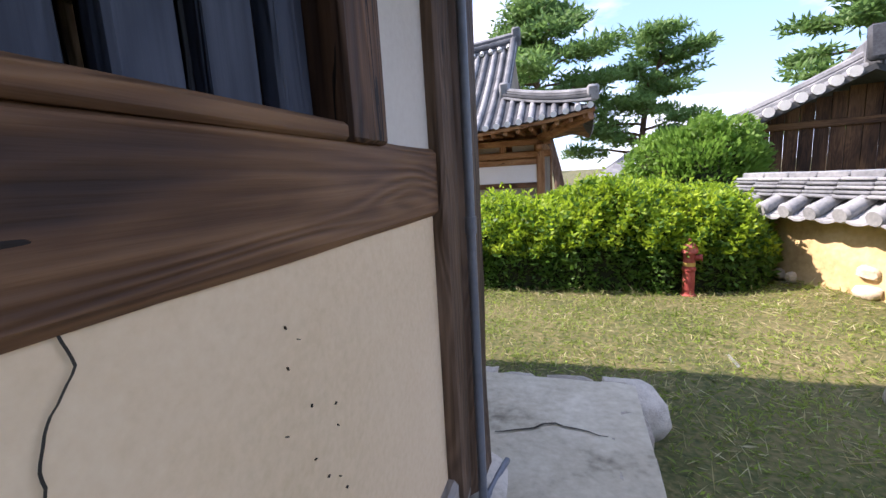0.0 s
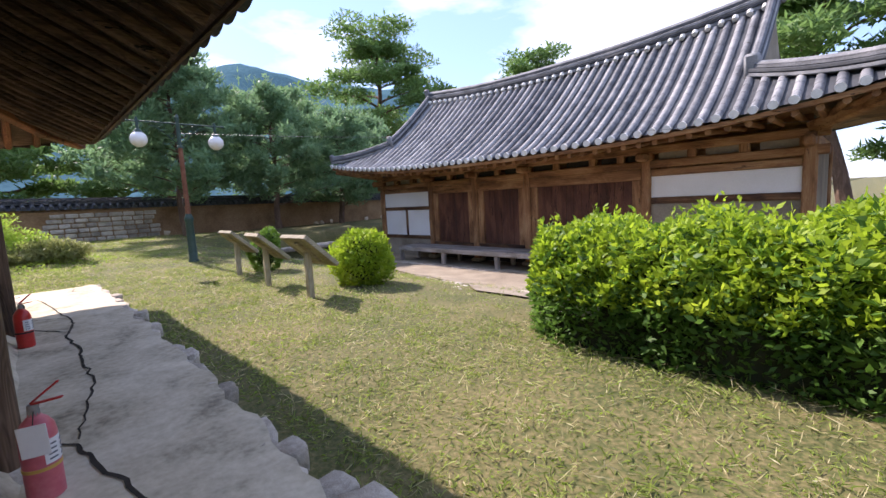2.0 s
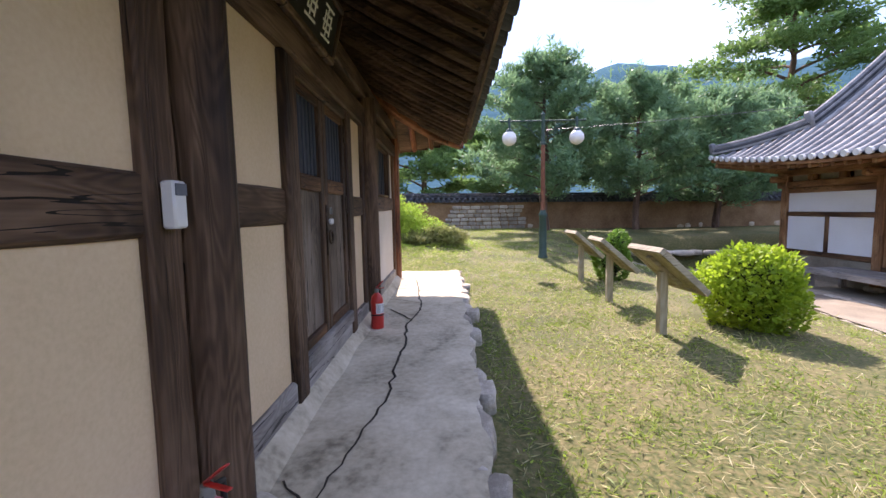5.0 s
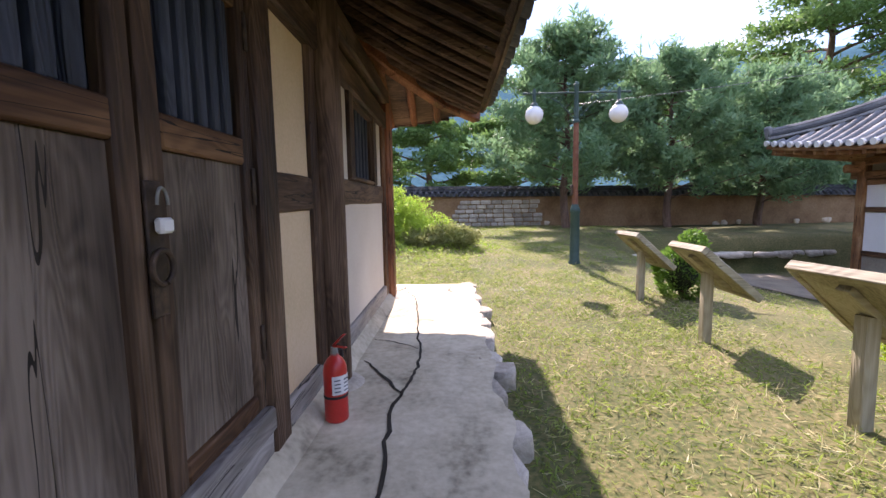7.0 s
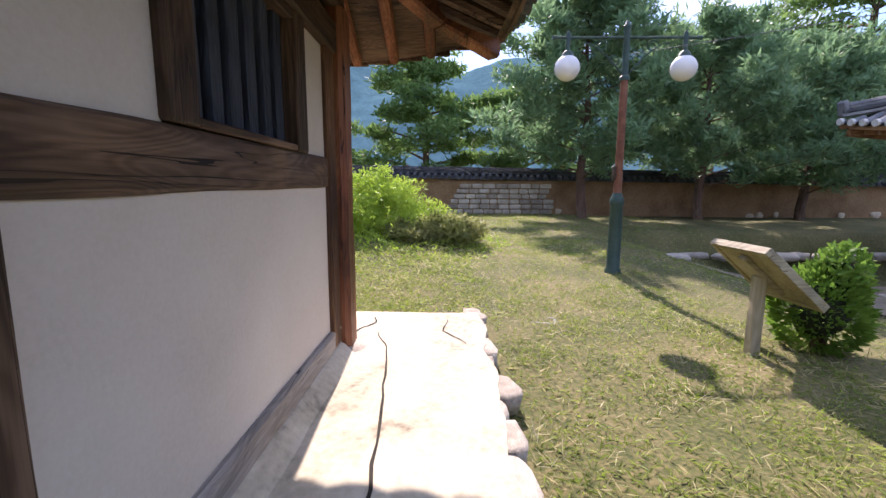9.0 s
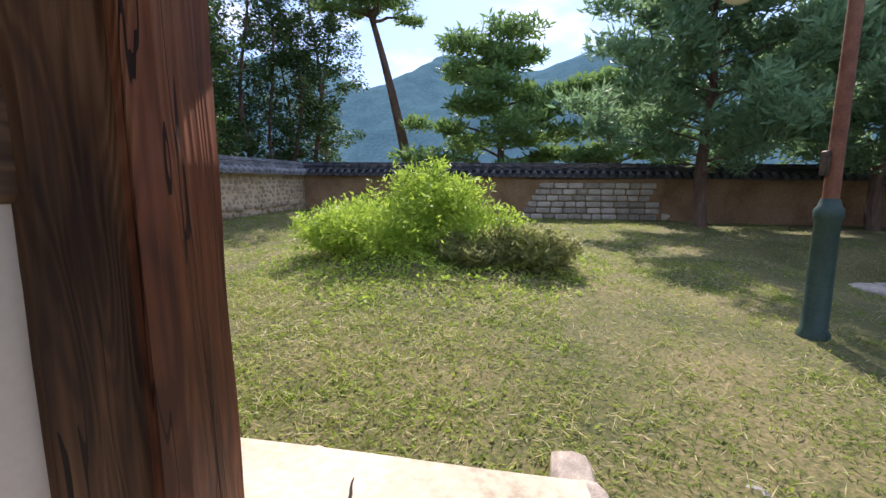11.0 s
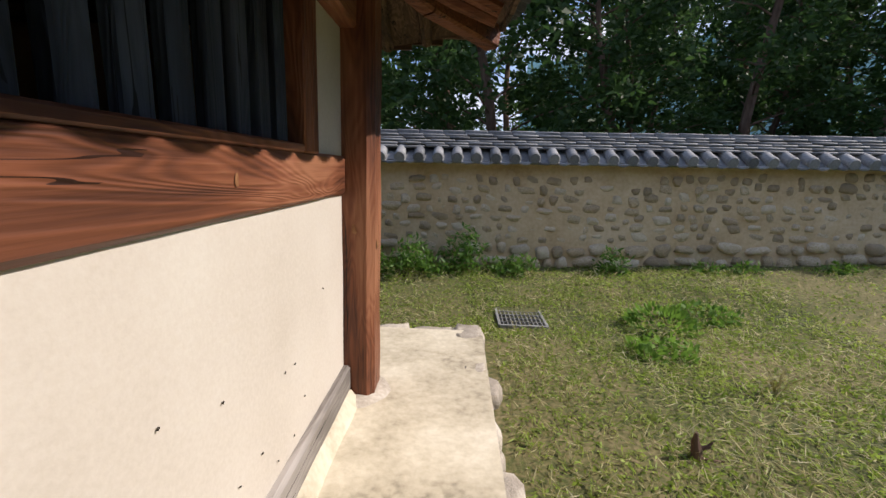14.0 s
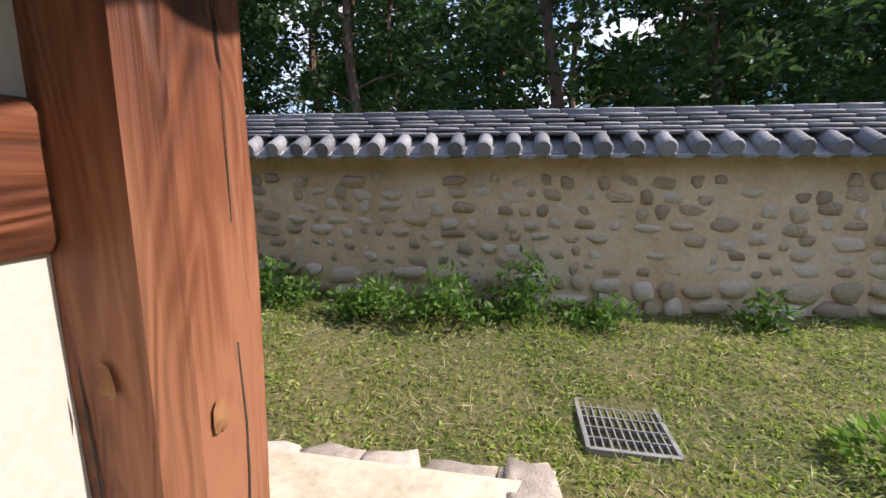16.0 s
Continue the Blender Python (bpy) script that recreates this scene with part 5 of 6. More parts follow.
# knots and drying splits in the corner columns
def knot(x, y, z, axis, s):
    vs = [Vector((0, 0, 0.004))] + [Vector((math.cos(a) * s * 0.36, math.sin(a) * s * (0.95 if math.sin(a) > 0 else 0.6), 0.0005)) * (1 + 0.5 * noise.noise(Vector((math.cos(a) * 1.5 + z, math.sin(a) * 1.5, y)))) for a in np.linspace(0, 2 * math.pi, 13)[:-1]]
    rot = Matrix.Rotation(math.pi / 2, 4, "Y") if axis == 0 else Matrix.Rotation(-math.pi / 2, 4, "X")
    if axis == 0:
        m = Matrix.Translation((x, y, z)) @ Matrix(((0, 0, math.copysign(1, x + 5), 0), (1, 0, 0, 0), (0, 1, 0, 0), (0, 0, 0, 1)))
    else:
        m = Matrix.Translation((x, y, z)) @ Matrix(((1, 0, 0, 0), (0, 0, math.copysign(1, y), 0), (0, 1, 0, 0), (0, 0, 0, 1)))
    Geo().add([m @ v for v in vs], [(0, i + 1, (i + 1) % 12 + 1) for i in range(12)]).ob("knot", knot_wood, True, house)


knot(EX + 0.136, NY - 0.06, 0.98, 0, 0.05)
knot(EX + 0.136, NY - 0.07, 1.85, 0, 0.05)
knot(WX - 0.142, SY + 0.05, 1.2, 0, 0.045)
knot(WFACE - 0.006, -0.55, 1.62, 0, 0.028)
knot(WX - 0.02, SY + 0.143, 1.3, 1, 0.04)
g = Geo()
for px, py, za, zb, ax in ((WX - 0.137, SY - 0.02, 0.4, 1.9, 0), (WX + 0.03, SY + 0.137, 0.5, 1.7, 1), (WX + 0.055, NY + 0.087, 0.3, 1.25, 1), (EX + 0.137, NY + 0.03, 0.3, 2.4, 0)):
    n = 14
    vs = []
    for i in range(n + 1):
        z = za + (zb - za) * i / n
        o = 0.014 * noise.noise(Vector((z * 4, px, py)))
        w = 0.0022 * math.sin(math.pi * i / n) + 0.0004
        for k in (-w, w):
            vs.append((px, py + o + k, z) if ax == 0 else (px + o + k, py, z))
    g.add(vs, [(2 * i, 2 * i + 1, 2 * i + 3, 2 * i + 2) for i in range(n)])
g.ob("drying_split", crack_fill, parent=house)


# ---- conduit, box, name board ----
def build_conduit():
    o = Geo().tube([(EX + 0.15, NY - 0.152, z) for z in (GZ + 0.02, 1.0, 1.9, 2.6)], 0.017, 10)
    o.tube([(EX + 0.15, NY - 0.152, z) for z in (1.3, 1.36)], 0.021, 10)
    o.tube([(EX + 0.15, NY - 0.152, GZ + 0.03), (EX + 0.17, NY + 0.0, GZ + 0.02), (EX + 0.2, NY + 0.14, GZ + 0.02)], 0.014, 8)
    tagged(o.ob("conduit_pipe", grey_plastic, True), "grey plastic cable conduit fixed up the corner column", "pipe")


build_conduit()


def build_box():
    e = root("alarm_box", "small white plastic box screwed to the wall post", "box", at=(-2.87, NFACE + 0.018, 1.42))
    Geo().box((-0.035, 0, 0), (0.035, 0.05, 0.16), 0.008).ob("case", plastic, True, e)
    Geo().box((-0.03, 0.05, 0.11), (0.03, 0.054, 0.15), 0.001).ob("lid_slot", grey_plastic, True, e)


build_box()


def build_name_board():
    e = root("name_board", "black wooden name board with three white characters", "sign board", at=(-4.25, NY + 0.1, 2.8))
    e.rotation_euler = (radians(-14), 0, 0)
    Geo().box((-0.55, 0, -0.17), (0.55, 0.035, 0.17), 0.008).ob("board", board_ink, True, e)
    for za, zb in ((-0.21, -0.165), (0.165, 0.21)):
        Geo().box((-0.59, -0.005, za), (0.59, 0.055, zb), 0.01).ob("frame", wood[0], True, e)
    for xa in (-0.59, 0.545):
        Geo().box((xa, -0.005, -0.165), (xa + 0.045, 0.055, 0.165), 0.01).ob("frame", wood[2], True, e)
    rs = random.Random(4)
    for c in (-0.33, 0.0, 0.33):
        g = Geo()
        for i in range(5):
            g.xbox(pose(c, 0.038, -0.1 + 0.05 * i, 0, 3), (0.2 - 0.06 * (i % 2), 0.005, 0.018), 0.002)
        for dx in (-0.06, 0.02, 0.07):
            g.xbox(pose(c + dx, 0.0385, 0.0), (0.018, 0.005, 0.2 - abs(dx)), 0.002)
        g.ob("stroke_bars", white_ink, parent=e)
    # it leans on iron hooks
    for x in (-0.4, 0.4):
        Geo().tube([(x, -0.1, -0.13), (x, 0.03, -0.22), (x, 0.06, -0.19)], 0.008, 6).ob("hook", iron, True, e)


build_name_board()


# ---- fire extinguishers ----
def build_extinguisher(at, paint, label, turn, tag):
    e = root("fire_extinguisher", label, "fire extinguisher", at=at, group="extinguishers along the front wall")
    e.rotation_euler = (0, 0, radians(turn))
    prof = [(0.0, 0.0), (0.06, 0.0), (0.068, 0.008), (0.068, 0.3), (0.062, 0.335), (0.045, 0.365), (0.024, 0.385), (0.022, 0.4)]
    g = Geo()
    g.tube([(0, 0, z) for r, z in prof[1:]], [r for r, z in prof[1:]], 24)
    g.ob("cylinder", paint, True, e)
    Geo().tube([(0, 0, 0.385), (0, 0, 0.435)], [0.024, 0.02], 12).ob("valve", steel, True, e)
    g = Geo()
    g.xbox(pose(0.05, 0, 0.485, 0, -38), (0.14, 0.024, 0.008), 0.003)
    g.xbox(pose(0.055, 0, 0.445, 0, -8), (0.12, 0.022, 0.008), 0.003)
    g.ob("lever", red_paint, True, e)
    Geo().tube([(0, 0.025, 0.42), (-0.03, 0.07, 0.4), (-0.05, 0.085, 0.3), (-0.05, 0.08, 0.16), (-0.045, 0.075, 0.06)], [0.01, 0.011, 0.011, 0.011, 0.015], 10).ob("hose", black, True, e)
    g = Geo()
    vs, fs = [], []
    for i in range(9):
        a = -0.9 + 1.8 * i / 8
        vs += [(0.0695 * math.cos(a), 0.0695 * math.sin(a), 0.17), (0.0695 * math.cos(a), 0.0695 * math.sin(a), 0.28)]
    fs = [(2 * i, 2 * i + 2, 2 * i + 3, 2 * i + 1) for i in range(8)]
    g.add(vs, fs).ob("paper_label", plastic, True, e)
    g = Geo()
    for k in range(4):
        for a in (-0.45, 0.35):
            g.xbox(Matrix.Rotation(a, 4, "Z") @ Matrix.Translation((0.0702, 0, 0.19 + 0.022 * k)), (0.002, 0.035, 0.007))
    tagged(g.ob("print_bars", grey_plastic, parent=e), kind="stuff")
    Geo().tube([(0, 0, 0.145), (0, 0, 0.16)], 0.0705, 24).ob("band", gold_paint if tag else black, True, e)
    if tag:
        t = Geo().xbox(pose(0.03, -0.085, 0.3, 8, 0, 12), (0.1, 0.003, 0.15), 0.001)
        t.ob("inspection_tag", plastic, True, e)
        Geo().xbox(pose(0.03, -0.088, 0.345, 8, 0, 12), (0.085, 0.003, 0.02)).ob("tag_heading", red_paint, parent=e)
        Geo().tube([(0.03, -0.075, 0.37), (0.01, -0.02, 0.41)], 0.002, 6).ob("tag_string", black, parent=e)
    return e


build_extinguisher((-2.68, 1.80, GZ), pink_paint, "sun-faded pinkish red fire extinguisher with a white tag", 62, True)
build_extinguisher((-5.98, 1.78, GZ), red_paint, "glossy red fire extinguisher standing on the concrete", 50, False)


# ---- hydrant in front of the hedge ----
def build_hydrant():
    e = root("hydrant", "weathered red iron post hydrant with yellow bands", "hydrant", at=(1.2, 5.2, ground_z(1.2, 5.2) - 0.02))
    prof = [(0.085, 0), (0.085, 0.03), (0.062, 0.045), (0.06, 0.3), (0.07, 0.31), (0.07, 0.34), (0.06, 0.35), (0.062, 0.5), (0.085, 0.51), (0.085, 0.55), (0.075, 0.565), (0.06, 0.6), (0.03, 0.625)]
    Geo().tube([(0, 0, z) for r, z in prof], [r for r, z in prof], 20).ob("barrel", hydrant_paint, True, e)
    Geo().tube([(0, 0, 0.36), (0, 0, 0.4)], 0.0635, 20).ob("band", gold_paint, True, e)
    Geo().tube([(0, 0, 0.62), (0, 0, 0.66)], 0.018, 5).ob("operating_nut", hydrant_paint, True, e)
    for a in (math.radians(-20),):
        d = Vector((math.cos(a), math.sin(a), 0))
        Geo().tube([d * 0.05 + Vector((0, 0, 0.455)), d * 0.1 + Vector((0, 0, 0.455)), d * 0.1 + Vector((0, 0, 0.455)), d * 0.125 + Vector((0, 0, 0.455))], [0.032, 0.032, 0.04, 0.04], 12).ob("outlet_cap", hydrant_paint, True, e)


build_hydrant()


# ---- double lamp ----
def build_lamp():
    x, y = -12.85, 5.1
    e = root("street_lamp", "old double globe street lamp with green base and rusty pole", "street lamp", at=(x, y, ground_z(x, y) - 0.02))
    prof = [(0.13, 0), (0.13, 0.06), (0.105, 0.1), (0.095, 1.1), (0.11, 1.13), (0.11, 1.2), (0.085, 1.24), (0.07, 1.3)]
    Geo().tube([(0, 0, z) for r, z in prof], [r for r, z in prof], 16).ob("base", green_paint, True, e)
    Geo().tube([(0, 0, 1.3), (0, 0, 3.0)], [0.062, 0.055], 14).ob("pole", rust_paint, True, e)
    Geo().tube([(0, 0, 3.0), (0, 0, 3.05), (0, 0, 3.08), (0, 0, 3.72), (0, 0, 3.78), (0, 0, 3.86)], [0.075, 0.075, 0.05, 0.046, 0.06, 0.012], 12).ob("head", green_paint, True, e)
    g = Geo()
    g.tube([(0, -1.08, 3.62), (0, 1.08, 3.62)], 0.022, 8)
    for s in (-1, 1):
        # scrolled bracket
        g.tube([(0, s * (0.05 + 0.6 * t), 3.1 + 0.45 * math.sin(t * 1.5)) for t in np.linspace(0, 1, 10)], 0.012, 6)
        g.tube([(0, s * (0.38 + (0.11 - 0.012 * i * 0.5) * math.cos(i * 0.6)), 3.5 + (0.09 - 0.004 * i) * math.sin(i * 0.6)) for i in range(15)], 0.008, 6)
        g.tube([(0, s * (0.17 + 0.07 * math.cos(i * 0.6)), 3.3 + 0.07 * math.sin(i * 0.6)) for i in range(12)], 0.008, 6)
        g.tube([(0, s * 1.12, 3.62), (0, s * 1.05, 3.62)], [0.03, 0.03], 8)
    g.ob("arm", green_paint, True, e)
    for s in (-1, 1):
        Geo().tube([(0, s * 0.88, 3.72), (0, s * 0.88, 3.66), (0, s * 0.88, 3.44), (0, s * 0.88, 3.4), (0, s * 0.88, 3.33)], [0.015, 0.04, 0.03, 0.08, 0.1], 12).ob("cap", green_paint, True, e)
        bm = bmesh.new()
        bmesh.ops.create_uvsphere(bm, u_segments=20, v_segments=14, radius=0.19)
        me = bpy.data.meshes.new("globe")
        bm.to_mesh(me)
        bm.free()
        me.materials.append(globe_glass)
        me.polygons.foreach_set("use_smooth", [True] * len(me.polygons))
        o = new("globe", me)
        o.parent = e
        o.location = (0, s * 0.88, 3.18)
    Geo().box((-0.06, -0.09, 1.5), (0.04, -0.05, 1.72), 0.01).ob("switch_box", iron, True, e)
    # cable from the lamp to the northern house
    p, q = Vector((x, y + 0.06, 3.5)), Vector((-1.0, 13.2, 2.6))
    pts = [p.lerp(q, t) - Vector((0, 0, 0.55 * 4 * t * (1 - t))) * 0.35 for t in np.linspace(0, 1, 24)]
    tagged(Geo().tube(pts, 0.004, 6).ob("power_cable", grey_plastic, True), "thin cable strung from the lamp to the house", "cable")


build_lamp()


# ---- slanted information boards ----
def build_sign(x, y, turn):
    e = root("information_board", "slanted wooden information board on a single square post", "sign", at=(x, y, ground_z(x, y) - 0.03), group="information boards on the lawn")
    e.rotation_euler = (0, 0, radians(turn))
    Geo().hewn((0, 0, 0), (0, 0, 0.73), 0.09, 0.09, 0.003, 0.2, 0.008).ob("post", sign_wood[2], True, e)
    tilt = pose(0, 0.04, 0.76, -42)
    g = Geo()
    g.xbox(tilt @ pose(0, 0, 0), (0.62, 0.66, 0.03), 0.004)
    o = g.ob("board", sign_wood[1], True, e)
    for s in (-1, 1):
        Geo().xbox(tilt @ pose(0, s * 0.33, 0.005), (0.68, 0.05, 0.07), 0.006).ob("frame_rail", sign_wood[0], True, e)
        Geo().xbox(tilt @ pose(s * 0.32, 0, 0.005), (0.05, 0.612, 0.07), 0.006).ob("frame_rail", sign_wood[1], True, e)
    Geo().xbox(tilt @ pose(0, 0, 0.019), (0.58, 0.6, 0.006)).ob("printed_face", sign_face, True, e)
    g = Geo()
    for i in range(9):
        g.xbox(tilt @ pose(-0.03 * (i % 3 == 2), 0.24 - 0.055 * i, 0.0235), (0.48 - 0.06 * (i % 3 == 2), 0.02, 0.002))
    g.ob("text_bars", grey_plastic, parent=e)
    Geo().xbox(tilt @ pose(0, 0, -0.035), (0.09, 0.5, 0.045), 0.005).ob("batten", sign_wood[1], True, e)


for sx, sy, st in ((-6.12, 4.92, 4), (-7.82, 4.98, -3), (-9.63, 5.12, 2)):
    build_sign(sx, sy, st)


# ---- drain grates ----
def build_grate(x, y, w, d, turn, sunk=0.0):
    e = root("drain_grate", "galvanised steel drain grate half hidden in the grass", "drain grate", at=(x, y, ground_z(x, y) + 0.004 - sunk), group="drain grates in the lawn")
    e.rotation_euler = (0, 0, radians(turn))
    g = Geo()
    for s in (-1, 1):
        g.box((-w / 2, s * d / 2 - 0.015, -0.03), (w / 2, s * d / 2 + 0.015, 0.02), 0.003)
        g.box((s * w / 2 - 0.015, -d / 2, -0.03), (s * w / 2 + 0.015, d / 2, 0.0195), 0.003)
    g.ob("rim", steel, True, e)
    g = Geo()
    n = int(w / 0.045)
    for i in range(1, n):
        u = -w / 2 + w * i / n
        g.box((u - 0.004, -d / 2, -0.02), (u + 0.004, d / 2, 0.014))
    for i in range(1, 5):
        v = -d / 2 + d * i / 5
        g.box((-w / 2, v - 0.004, -0.014), (w / 2, v + 0.004, 0.0165))
    g.ob("bars", steel, parent=e)
    Geo().box((-w / 2, -d / 2, -0.05), (w / 2, d / 2, -0.035)).ob("pit", dark_void, parent=e)


build_grate(-10.73, -3.86, 0.5, 0.56, 0)
build_grate(-10.5, 3.42, 0.36, 0.2, 80, 0.024)
build_grate(0.9, 3.5, 0.42, 0.34, 0, 0.026)


# ---- stone kerb and steps before the northern house ----
def build_kerb():
    e = root("stone_kerb", "rough stone kerb and drain edge along the lower terrace", "kerb", "structure")
    gz = lambda x, y: ground_z(x, y) - 0.1
    stone_run(e, (-3.2, 6.1, 0), (-4.5, 6.45, 0), 0.42, gz, 11, 0.2, "stone")
    stone_run(e, (-4.6, 6.6, 0), (-6.6, 8.6, 0), 0.4, gz, 12, 0.2, "stone")
    stone_run(e, (-6.6, 8.6, 0), (-12.5, 11.2, 0), 0.5, gz, 13, 0.2, "stone")
    stone_run(e, (-3.4, 6.9, 0), (-5.4, 9.0, 0), 0.55, gz, 14, 0.5, "stone")
    stone_run(e, (-16.4, 12.3, 0), (-1, 12.3, 0), 0.5, lambda x, y: BZ - 0.1, 15, 0.05, "stone")
    # dark retaining bank near the west wall
    stone_run(e, (-17.4, 7.6, 0), (-17.6, 14.5, 0), 0.5, lambda x, y: -0.3, 17, 0.5, "stone")


build_kerb()


def build_yard():
    """Bare trodden soil between the kerb and the northern house."""
    vs, fs = [], []
    xs = np.linspace(-17.0, -2.2, 60)
    m = 14
    for x in xs:
        y0 = float(np.interp(x, [-17, -12.5, -6.6, -4.4, -3.2, -2.2], [8.2, 11.2, 8.8, 6.8, 7.0, 9.0]))
        for j in range(m + 1):
            y = y0 + (12.4 - y0) * j / m
            vs.append((x, y, ground_z(x, y) + 0.03))
    for i in range(len(xs) - 1):
        for j in range(m):
            a = i * (m + 1) + j
            fs.append((a, a + 1, a + m + 2, a + m + 1))
    tagged(Geo().add(vs, fs).ob("yard", soil, True), "bare trodden soil before the house", "yard", kind="structure")


build_yard()
rock = new("rock", PEBBLES[2])
rock.matrix_basis = Matrix.Translation((1.85, 2.95, ground_z(1.85, 2.95) + 0.02)) @ Matrix.Diagonal((0.3, 0.22, 0.28, 1))
tagged(rock, "pale rounded rock lying in the shaded grass", "rock")


# ---- stump and dead plant in the western lawn ----
def build_stump(x, y):
    e = root("stump", "small dark broken stump standing in the mown lawn", "stump", at=(x, y, ground_z(x, y) - 0.03))
    g = Geo()
    g.tube([(0, 0, 0), (0.01, 0.0, 0.07), (0.03, 0.01, 0.14), (0.035, 0.015, 0.2)], [0.045, 0.032, 0.024, 0.008], 8)
    g.tube([(0.01, 0, 0.08), (-0.04, 0.02, 0.12), (-0.06, 0.02, 0.15)], [0.016, 0.012, 0.005], 6)
    g.tube([(0, 0, 0.03), (-0.1, 0.03, 0.035), (-0.17, 0.02, 0.03)], [0.014, 0.01, 0.004], 6)
    g.ob("wood", bark, True, e)


def build_dead_plant(x, y):
    e = root("dead_plant", "pale dry plant with bent stalks standing in the lawn", "weeds", at=(x, y, ground_z(x, y) - 0.02))
    rs = random.Random(6)
    g = Geo()
    tips = []
    for i in range(16):
        q = Vector((rs.uniform(-0.14, 0.14), rs.uniform(-0.14, 0.14), rs.uniform(0.1, 0.26)))
        g.tube([(0.02 * rs.uniform(-1, 1), 0.02 * rs.uniform(-1, 1), 0), q * 0.6 + Vector((0, 0, 0.04)), q], [0.004, 0.003, 0.0015], 5)
        tips += [q + Vector((rs.uniform(-0.02, 0.02), rs.uniform(-0.02, 0.02), -0.02 * k)) for k in range(4)]
    g.ob("stalks", blade_dry, True, e)
    leaves("dry_leaves", blade_dry, np.array([tuple(p) for p in tips]), 0.2, 0.016, 51, e, 2.5)


build_stump(-11.42, -1.55)
build_dead_plant(-12.39, -2.3)


# ---- hedge and shrubs ----
def ellipsoid_core(centre, radii, mat, parent, seed=0, name="inner_twigs"):
    bm = bmesh.new()
    bmesh.ops.create_icosphere(bm, subdivisions=3, radius=1.0)
    for v in bm.verts:
        p = v.co.copy()
        k = 0.7 + 0.2 * noise.noise(p * 2.2 + Vector((seed, 0, 0)))
        v.co = Vector((p.x * radii[0] * k + centre[0], p.y * radii[1] * k + centre[1], p.z * radii[2] * k + centre[2]))
    me = bpy.data.meshes.new(name)
    bm.to_mesh(me)
    bm.free()
    me.materials.append(mat)
    me.polygons.foreach_set("use_smooth", [True] * len(me.polygons))
    o = new(name, me)
    o.parent = parent
    return o


# Near-black solid core: the shade inside hedge and shrubs, put into the colour.
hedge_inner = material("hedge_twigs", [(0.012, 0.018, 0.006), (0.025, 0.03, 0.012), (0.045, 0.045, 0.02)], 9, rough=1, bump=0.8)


def build_hedge():
    x0, x1 = -2.8, 2.35
    e = root("hedge", "dense clipped evergreen hedge with bright yellow-green new leaves", "hedge", at=(0, 6.3, 0))
    rs = np.random.RandomState(5)

    def top(x):
        return 1.16 + 0.1 * np.sin(x * 1.7 + 0.6) + 0.06 * np.sin(x * 4.1)

    def surface(n, lo, hi, depth):
        """Points near the hedge's rounded surface; a super-ellipse cross-section along x."""
        x = x0 + (x1 - x0) * rs.rand(n)
        a = lo + (hi - lo) * rs.rand(n)
        endr = np.clip(np.minimum(x - x0, x1 - x) / 0.9, 0.02, 1)
        endr = np.sqrt(1 - (1 - endr) ** 2)
        k = 1 - depth * rs.rand(n) ** 1.5 + 0.05 * np.sin(x * 6.3 + a * 5) + 0.035 * np.sin(x * 15.1 + 2 * np.sin(a * 7))
        ca, sa = np.cos(a), np.sin(a)
        y = -np.sign(ca) * np.abs(ca) ** 0.65 * 1.12 * endr * k
        z = 0.08 + np.abs(sa) ** 0.6 * (top(x) - 0.06) * (0.35 + 0.65 * endr) * k
        return np.stack([x, y, z], 1)

    m = 30
    vs, fs = [], []
    n = 40
    for i in range(n + 1):
        x = x0 + 0.12 + (x1 - x0 - 0.24) * i / n
        er = min(1, max(0.05, min(x - x0, x1 - x) / 0.9))
        er = math.sqrt(1 - (1 - er) ** 2)
        for j in range(m + 1):
            a = math.pi * j / m
            ca, sa = math.cos(a), math.sin(a)
            k = 0.86 + 0.05 * noise.noise(Vector((x * 3, a * 3, 1)))
            vs.append((x, -math.copysign(abs(ca) ** 0.65, ca) * 1.12 * er * k, max(-0.1, 0.04 + abs(sa) ** 0.6 * (float(top(x)) - 0.06) * (0.35 + 0.65 * er) * k)))
    for i in range(n):
        for j in range(m):
            a = i * (m + 1) + j
            fs.append((a, a + 1, a + m + 2, a + m + 1))
    # closed dark core behind the leaves, blocks light and reads as inner shade
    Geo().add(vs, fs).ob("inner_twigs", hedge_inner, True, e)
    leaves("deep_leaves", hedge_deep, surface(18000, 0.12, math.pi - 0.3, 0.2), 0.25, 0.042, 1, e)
    leaves("new_leaves", hedge_leaf, surface(34000, 0.22, math.pi - 0.4, 0.1), 0.6, 0.038, 2, e)
    p = surface(150, 0.9, 2.0, 0.0)
    shoots = np.concatenate([p + np.array([0, 0, 0.03 * k]) for k in range(5)])
    tagged(leaves("shoots", hedge_leaf, shoots, 1.0, 0.036, 3, e), kind="stuff")
    # low front leaves in the deep green only, their shade in the colour
    q = surface(11000, 0.3, 0.9, 0.1)
    q[:, 2] = 0.02 + 0.62 * rs.rand(len(q))
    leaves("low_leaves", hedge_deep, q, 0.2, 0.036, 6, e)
    w = blob_points(70, (-1.9, -0.95, 0.45), (0.2, 0.12, 0.16), 7)
    leaves("white_edged_leaves", leafy("pale_leaf", [(0.4, 0.42, 0.3), (0.55, 0.56, 0.45)], 2), w, 0.3, 0.04, 4, e)


build_hedge()


